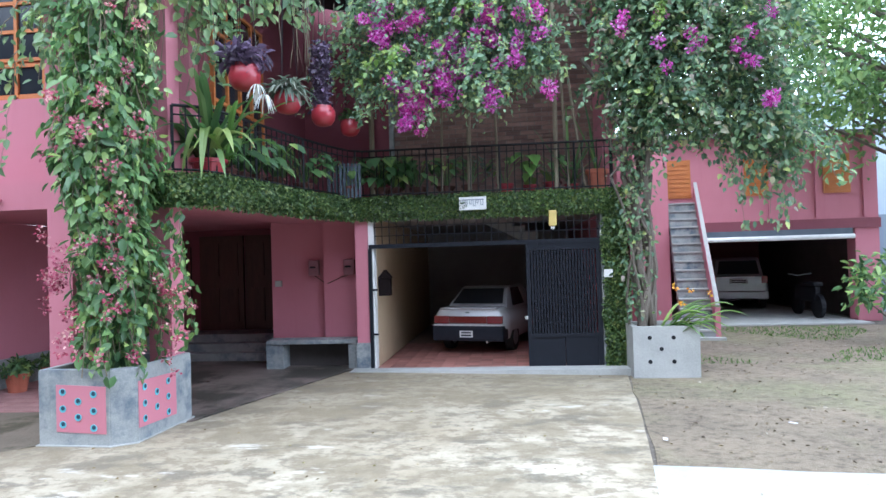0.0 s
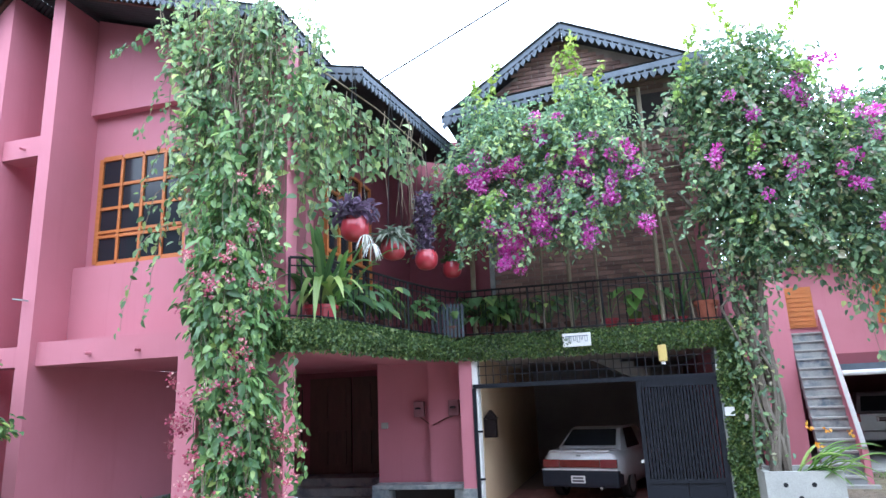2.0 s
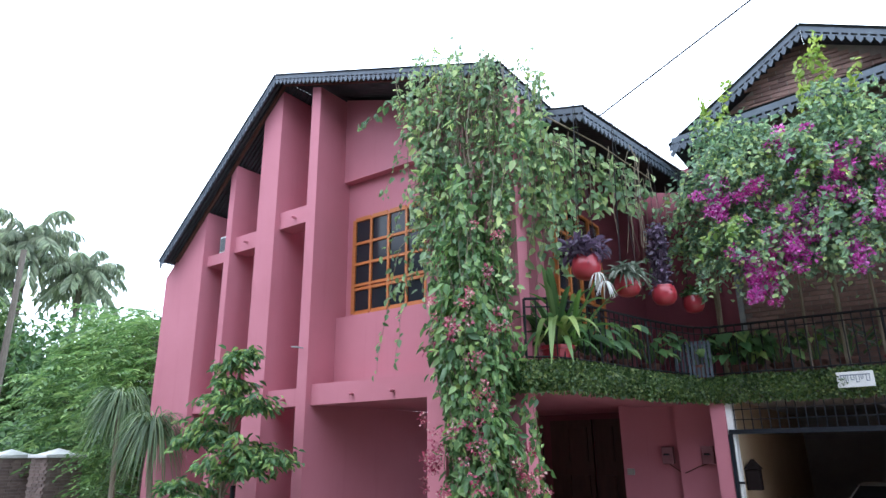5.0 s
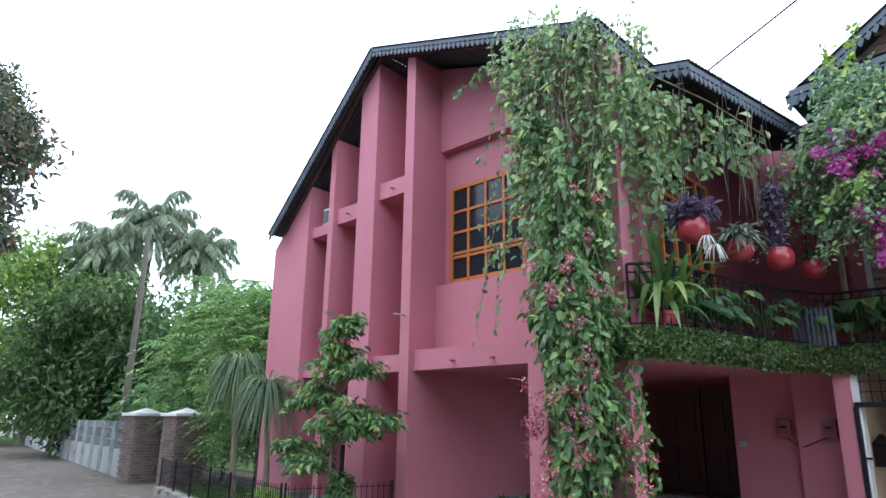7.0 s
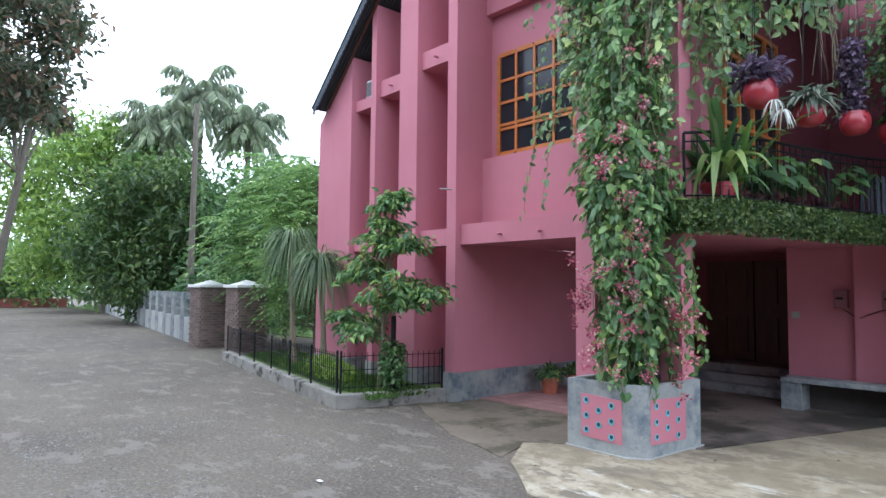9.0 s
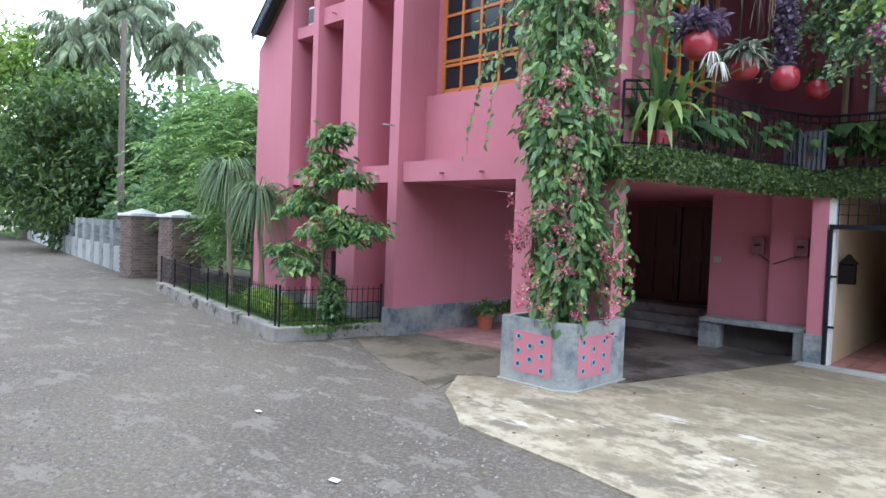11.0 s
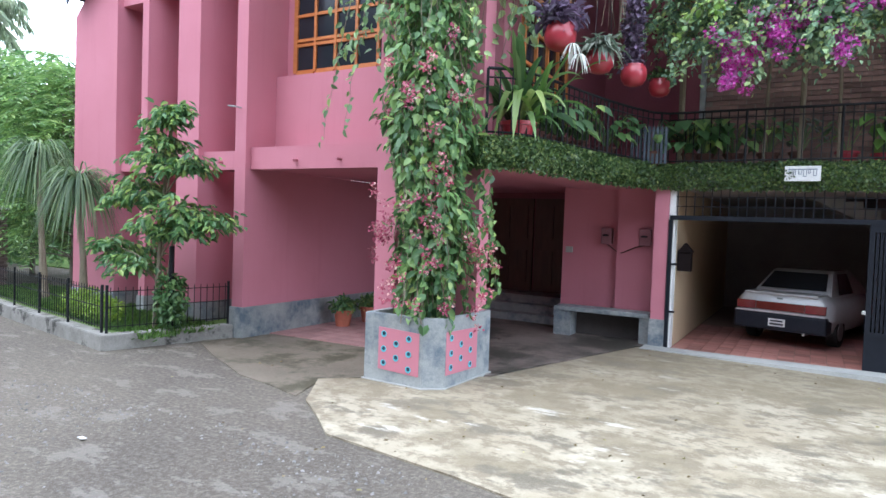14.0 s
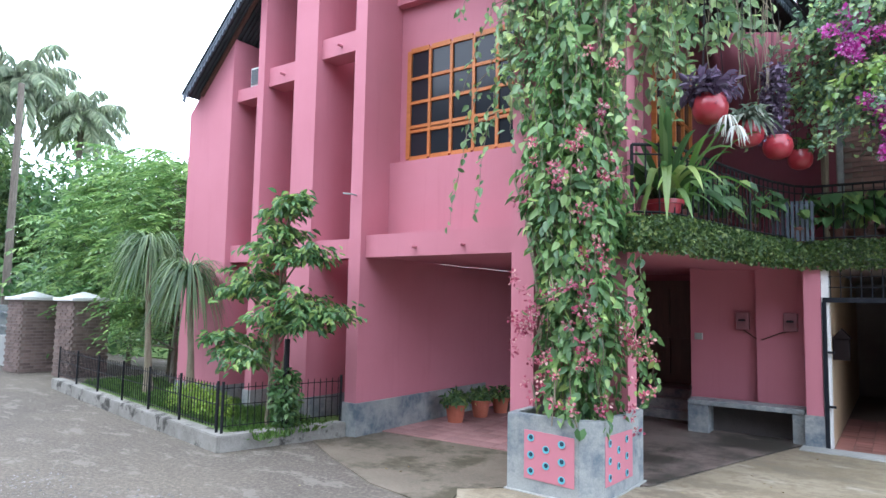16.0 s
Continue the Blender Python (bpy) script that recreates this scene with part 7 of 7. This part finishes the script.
for c in ((-0.52, 6.8, 3.68), (-0.44, 6.8, 3.56)):
    for _ in range(16):
        strap(bm, c, RNG.random() * 6.283, 0.16, 0.014, 0.5, 1.6, 6)
part("petals", bm, WHITE_PETAL, lily, "white drooping petals")

# plants along the balcony
def broadleaf(at, n, size, material, label, mat_pot=TERRACOTTA, r=0.14, h=0.2, spread=0.3, rise=0.35):
    t = pot(at, r, h, mat_pot, label, group="pots along the balcony")
    x, y, z = at
    P, D, U = [], [], []
    bm = bmesh.new()
    for _ in range(n):
        a = RNG.random() * 6.283
        q = spread * (0.4 + 0.7 * RNG.random())
        e = (x + q * math.cos(a), y + q * math.sin(a), z + h + rise * (0.4 + 1.0 * RNG.random()))
        tube(bm, [(x, y, z + h * 0.8), ((x + e[0]) / 2, (y + e[1]) / 2, (z + h + e[2]) / 2 + 0.08), e], 0.006, 4)
        P.append(e), D.append([math.cos(a), math.sin(a), -0.5]), U.append([math.cos(a) * 0.4, math.sin(a) * 0.4 - 0.5, 1])
    part("stalk", bm, SHRUB, t)
    leaves("foliage", P, D, U, size * (0.7 + 0.6 * RNG.random(n)), material, t, 0.6, 0.12, 0.2)
    return t


for x, y, n, s, mt, lab in ((-1.38, 7.3, 30, 0.15, SHRUB, "clay pot with small bushy leaves by the rail"), (-1.22, 7.5, 22, 0.26, TREE_DARK, "clay pot with long drooping leaves"), (-1.12, 8.15, 26, 0.24, TREE_DARK, "clay pot with dark leaves by the rail"),
                            (-1.2, 7.85, 26, 0.26, SHRUB, "clay pot with broad drooping green leaves"), (-0.98, 8.5, 24, 0.22, SHRUB, "clay pot with glossy green leaves"), (-0.8, 9.2, 22, 0.2, TREE_DARK, "clay pot with dark green leaves"),
                            (-0.3, 9.85, 26, 0.22, TREE_DARK, "pot with dark leaves beside the slatted screen"), (0.15, 10.2, 36, 0.28, SHRUB, "pot with large pointed green leaves"), (0.35, 10.3, 40, 0.26, TREE_DARK, "pot with large dark drooping leaves"), (0.75, 10.35, 30, 0.24, SHRUB, "pot with long green leaves"), (1.2, 10.35, 20, 0.16, SHRUB, "small pot with green leaves"),
                            (1.6, 10.3, 26, 0.12, GREY_LEAF, "pot with fine grey green leaves"), (2.15, 10.35, 14, 0.16, SHRUB, "red pot with sparse leaves"), (2.9, 10.35, 18, 0.18, TREE_DARK, "pot with dark leaves")):
    broadleaf((x, y, BZ1), n, s, mt, lab, RED_POT if x > 1.9 else DARK_CLAY)
p = broadleaf((2.55, 10.3, BZ1), 7, 0.34, STRAP_LEAF, "red pot with big heart-shaped taro leaves", RED_POT, 0.13, 0.16, 0.22, 0.4)
p = pot((3.2, 10.32, BZ1), 0.11, 0.15, RED_POT, "small red pot with upright sword leaves", group="pots along the balcony")
straps(p, (3.2, 10.32, BZ1 + 0.12), 18, 0.75, 0.04, SHRUB, 1.6, 0.5)
p = pot((3.6, 10.3, BZ1 + 0.02), 0.17, 0.34, TERRACOTTA, "large plain terracotta pot with a thin stem", group="pots along the balcony")
straps(p, (3.6, 10.32, BZ1 + 0.3), 6, 0.6, 0.03, SHRUB, 1.6, 0.4)
# slatted screen and bamboo stakes on the balcony
scr = thing("slatted_screen", (-0.1, 9.7, BZ1), "blue grey slatted screen on the balcony", "screen")
for i in range(9):
    part("slat", boxes((-0.55 + i * 0.055, -0.515 + i * 0.055, 9.62 + i * 0.02, 9.64 + i * 0.02, BZ1 + 0.02, BZ1 + 0.55)), FASCIA, scr)
part("rail", tube(bmesh.new(), [(-0.56, 9.65, BZ1 + 0.5), (-0.06, 9.83, BZ1 + 0.5)], 0.012, 4), FASCIA, scr)
for x, l in ((0.02, 0.0), (1.15, 0.05), (2.05, -0.03), (3.15, -0.1), (3.4, -0.25)):
    tagged(part("bamboo_stake", tube(bmesh.new(), [(x, 10.15, BZ1), (x + l, 10.12, 4.7)], 0.022, 6), STEM), "pale bamboo stake on the balcony edge", "stake", "bamboo stakes")


# ---- lane: gate posts, boundary wall, poles, cables ----
def gate_post(cx, cy, label):
    t = thing("brick_gate_post", (cx, cy, 0), label, "gate post", "brick gate posts")
    part("core", boxes((cx - 0.4, cx + 0.4, cy - 0.4, cy + 0.4, -0.02, 1.7)), MORTAR, t)
    part("cap", box(bmesh.new(), cx - 0.47, cx + 0.47, cy - 0.47, cy + 0.47, 1.7, 1.78, 0.015), WHITE, t, "white cap")
    bm = bmesh.new()
    v = [bm.verts.new((cx + a, cy + b, 1.78)) for a, b in ((-0.35, -0.35), (0.35, -0.35), (0.35, 0.35), (-0.35, 0.35))] + [bm.verts.new((cx, cy, 1.92))]
    for i in range(4):
        bm.faces.new((v[i], v[(i + 1) % 4], v[4]))
    part("cap_top", bm, WHITE, t)
    br = mesh_of("brick", boxes((-0.115, 0.115, -0.02, 0.02, -0.03, 0.03)), OLD_BRICK)
    br2 = mesh_of("brick", boxes((-0.02, 0.02, -0.115, 0.115, -0.03, 0.03)), OLD_BRICK)
    for c in range(22):
        z = 0.05 + c * 0.075
        for k in range(3):
            o = -0.26 + k * 0.25 + (0.06 if c % 2 else -0.02)
            a = new("brick", br)
            a.location = (cx + o, cy - 0.405, z)
            hang(a, t)
            b = new("brick", br2)
            b.location = (cx + 0.405, cy + o, z)
            hang(b, t)


gate_post(-16.4, 7.3, "brown brick gate post with a white cap at the lane")
gate_post(-14.6, 7.6, "brown brick gate post with a white cap by the garden")


def boundary_wall():
    t = thing("boundary_wall", (-30, 10, 0), "long low pale wall with grey posts along the lane", "wall", kind="structure")
    a, b = Vector((-17.0, 7.3, 0)), Vector((-50, 12.6, 0))
    d = (b - a).normalized()
    n = Vector((d.y, -d.x, 0)) * 0.1
    pts = [(p.x, p.y) for p in (a - n, b - n, b + n, a + n)]
    bm = prism(bmesh.new(), pts, -0.02, 0.75)
    bmesh.ops.recalc_face_normals(bm, faces=bm.faces)
    part("plinth", bm, PALE_CEMENT, t, "pale plastered plinth")
    L = (b - a).length
    for i in range(20):
        p = a + d * (L * (i + 0.3) / 20)
        part("post", boxes((p.x - 0.14, p.x + 0.14, p.y - 0.14, p.y + 0.14, 0, 1.55)), CEMENT, t)
    for z in (1.0, 1.35):
        part("rail", tube(bmesh.new(), [a + Vector((0, 0, z)), b + Vector((0, 0, z))], 0.03, 4), CEMENT, t)
    part("panel_wall", boxes((-14.3, -9.6, 11.2, 11.3, 0, 1.0)), CEMENT, t)
    r = tagged(part("red_wall", boxes((-58, -57.6, -10, 12, 0, 0.7)), surface("red_wall_paint", (0.33, 0.1, 0.09), (0.4, 0.14, 0.12), 1, 30, 0.85)), "low red wall closing the lane's far end", "wall", kind="structure")


boundary_wall()
for q, hgt, lab in (((-22.0, 8.8, 0), 8.6, "slim grey utility pole behind the boundary wall"), ((-30.0, 2.8, 0), 8.8, "dark utility pole beside the lane")):
    u = thing("utility_pole", q, lab, "pole", "utility poles")
    part("pole", tube(bmesh.new(), [q, (q[0], q[1], hgt)], [0.13, 0.09], 10), BARK, u)
    if hgt > 8.7:
        part("crossarm", boxes((q[0] - 0.06, q[0] + 0.06, q[1] - 0.8, q[1] + 0.8, hgt - 0.5, hgt - 0.4)), BARK, u)
tagged(part("lane_bollard", box(bmesh.new(), -31.2, -30.8, 1.4, 1.8, 0, 1.2, 0.05), WHITE), "whitewashed stump beside the lane", "bollard")
tagged(part("overhead_cable", tube(bmesh.new(), [(-4.0, 12, 7.85), (-2.0, 12, 8.74), (1.25, 12, 10.2), (5, 12, 12.0)], 0.02, 5), IRON), "thin black overhead cable between the roofs", "cable")


def antenna():
    t = thing("radio_mast", (6.5, 30, 0), "thin lattice radio mast far behind the roofs", "mast")
    for i, (x, y) in enumerate(((6.3, 30), (6.9, 30), (6.6, 30.5))):
        part("leg", tube(bmesh.new(), [(x, y, 0), (6.6 + (x - 6.6) * 0.5, 30.2, 21)], 0.03, 4), WHITE, t)
    bm = bmesh.new()
    for k in range(26):
        z = 8 + k * 0.5
        f = 1 - 0.5 * z / 21
        tube(bm, [(6.6 - 0.3 * f, 30, z), (6.6 + 0.3 * f, 30, z + 0.25), (6.6 - 0.3 * f, 30, z + 0.5)], 0.018, 3)
    part("bracing", bm, WHITE, t)


antenna()

# fallen leaves and chips on the ground
n = 150
P = np.stack([-4 + 9 * RNG.random(n), 3.2 + 6.4 * RNG.random(n), np.zeros(n)], 1)
P[:, 2] = [ground_z(x, y) + 0.016 for x, y in P[:, :2]]
D = RNG.normal(size=P.shape)
D[:, 2] = 0.05
tagged(leaves("fallen_leaves", P, D, np.tile([0.0, 0, 1], (n, 1)) + 0.2 * RNG.normal(size=P.shape), 0.022 + 0.025 * RNG.random(n), leaf_mat("dry_leaf", [(0, (0.09, 0.06, 0.03)), (0.7, (0.2, 0.15, 0.06)), (1, (0.3, 0.3, 0.1))]), None, 0.5), "scattered dry fallen leaves", "leaves", kind="stuff")

# loose gravel on the worn asphalt
n = 11000
P = np.stack([-6.5 + 9.5 * RNG.random(n), 1.1 + 3.6 * RNG.random(n) ** 1.3, np.full(n, -0.003)], 1)
P = P[(np.sin(P[:, 0] * 2.1 + P[:, 1]) + np.sin(P[:, 1] * 3.3 - P[:, 0] * 0.7) + RNG.normal(size=n) * 0.6 > 0.1) & (P[:, 1] < 3.6 - 0.42 * np.maximum(P[:, 0], -0.5))]
n = len(P)
quarter = np.array([(1, 0, 0), (0, 1, 0), (-1, 0, 0), (0, -1, 0), (0.15, 0.1, 0.9)])
size = 0.005 + 0.013 * RNG.random((n, 1, 1)) ** 2.5
V = (P[:, None, :] + quarter[None] * (0.6 + 0.8 * RNG.random((n, 5, 3))) * size).reshape(-1, 3)
F = (np.arange(n)[:, None, None] * 5 + np.array([(0, 1, 4), (1, 2, 4), (2, 3, 4), (3, 0, 4)])[None]).reshape(-1, 3)
gravel = bpy.data.meshes.new("gravel")
gravel.from_pydata(V.tolist(), [], F.tolist())
gravel.materials.append(surface("pale_gravel", (0.16, 0.15, 0.14), (0.36, 0.34, 0.32), 9, 80, 0.9, bumps=0.2, island=0.5))
tagged(new("gravel", gravel), "pale gravel chips strewn over the worn asphalt", "gravel", kind="stuff")

# dry leaves, clods and pebbles on the earth yard
n = 1500
P = np.stack([3.9 + 6.5 * RNG.random(n), 5.4 + 9.5 * RNG.random(n) ** 1.3, np.zeros(n)], 1)
P[:, 2] = [ground_z(x, y) + 0.009 for x, y in P[:, :2]]
D = RNG.normal(size=P.shape)
D[:, 2] = 0.15
tagged(leaves("yard_litter", P, D, np.tile([0.0, 0, 1], (n, 1)) + 0.4 * RNG.normal(size=P.shape), 0.015 + 0.045 * RNG.random(n) ** 2.5, leaf_mat("yard_litter_leaf", [(0, (0.05, 0.035, 0.02)), (0.6, (0.16, 0.115, 0.06)), (0.9, (0.25, 0.2, 0.13)), (1, (0.4, 0.36, 0.3))]), None, 0.7), "dry leaves and crumbs strewn over the earth yard", "litter", kind="stuff")

# dense undergrowth along the lane behind the boundary wall
B = []
rng_far = np.random.default_rng(31)
for i in range(46):
    f = i / 45
    B.append(((-19 - 37 * f, 9.4 + 6.0 * f + 1.5 * rng_far.random(), 0.9 + 0.8 * rng_far.random()), (1.5, 1.2, 1.2 + 0.8 * rng_far.random())))
for i in range(22):
    B.append(((-60 + 2 * rng_far.random(), -12 + 1.3 * i, 1.2 + 1.2 * rng_far.random()), (1.6, 1.5, 1.8)))
tagged(crown("far_thicket", B, 90, 0.32, TREE_DARK, None, 0.3, 0.5, 0.3, 0.3), "dense dark undergrowth along the lane and its far end", "thicket", kind="stuff")

# litter
for x, y in ((-2.9, 2.95), (-1.2, 2.5), (3.55, 6.0), (4.9, 6.6)):
    z = ground_z(x, y) + (0.012 if x < 0 else 0.03)
    a = RNG.random() * 3
    ob = part("paper_scrap", boxes((-0.035, 0.035, -0.02, 0.02, 0, 0.006)), WHITE)
    ob.location, ob.rotation_euler = (x, y, z), (0.1, 0.05, a)
    tagged(ob, "small white paper scrap lying on the ground", "litter", "paper scraps")

# ---- bricks of the garage house ----
def brick_field(parent, x0, x1, z0, z1, y, keep=lambda x, z: True, limit=300, near=lambda x, z: 0):
    me = mesh_of("brick", boxes((-0.118, 0.118, -0.02, 0.012, -0.032, 0.032)), BRICK)
    spots = []
    for c in range(int((z1 - z0) / 0.078)):
        z = z0 + 0.04 + c * 0.078
        k = 0
        x = x0 + (0.125 if c % 2 else 0)
        while x < x1:
            if keep(x, z):
                spots.append((x, z))
            x += 0.252
    spots.sort(key=lambda p: near(*p))
    for x, z in spots[:limit]:
        b = new("brick", me)
        b.location = (x, y + RNG.normal() * 0.003, z)
        hang(b, parent)
    rest = spots[limit:]
    if rest:
        bm = bmesh.new()
        for x, z in rest:
            o = RNG.normal() * 0.003
            box(bm, x - 0.118, x + 0.118, y - 0.02 + o, y + 0.012 + o, z - 0.032, z + 0.032)
        tagged(part("brickwork", bm, BRICK, parent), kind="stuff")


brick_field(garage, 0.3, 3.85, 2.75, 6.3, 11.345, limit=180, near=lambda x, z: z)
brick_field(garage, 0.0, 3.8, 6.62, 7.8, 10.275, keep=lambda x, z: 0.75 * (x + 0.05) + 6.6 > z + 0.1 and 6.6 + 0.7 * (3.75 - x) > z + 0.1, limit=110, near=lambda x, z: z)


# ---- floor tiles ----
def tile_floor(parent, x0, x1, y0, y1, s, z, mat, name="tile", keep=lambda x, y: True, second=None):
    h = s / 2 - 0.004
    me = mesh_of(name, boxes((-h, h, -h, h, -0.02, 0)), mat)
    other = mesh_of(name, boxes((-h, h, -h, h, -0.02, 0)), second) if second else me
    nx, ny = int((x1 - x0) / s), int((y1 - y0) / s)
    for i in range(nx):
        for j in range(ny):
            x, y = x0 + (i + 0.5) * s, y0 + (j + 0.5) * s
            if keep(x, y):
                o = new(name, other if (i + 2 * j) % 4 == 0 else me)
                o.location = (x, y, z + RNG.normal() * 0.0008)
                hang(o, parent)


tile_floor(garage, 0.06, 3.66, 10.0, 13.2, 0.2, 0.017, RED_TILE, second=TILE_PALE)
porch_tiles = thing("carport_paving", (-4, 8, 0.02), "rose paving tiles of the carport", "paving", kind="structure")
tile_floor(porch_tiles, -5.1, -2.4, 7.2, 9.6, 0.24, 0.022, ROSE_TILE, keep=lambda x, y: y < 7.2 + 2.2 * (1 - (x + 5.1) / 3.2) + 0.4)
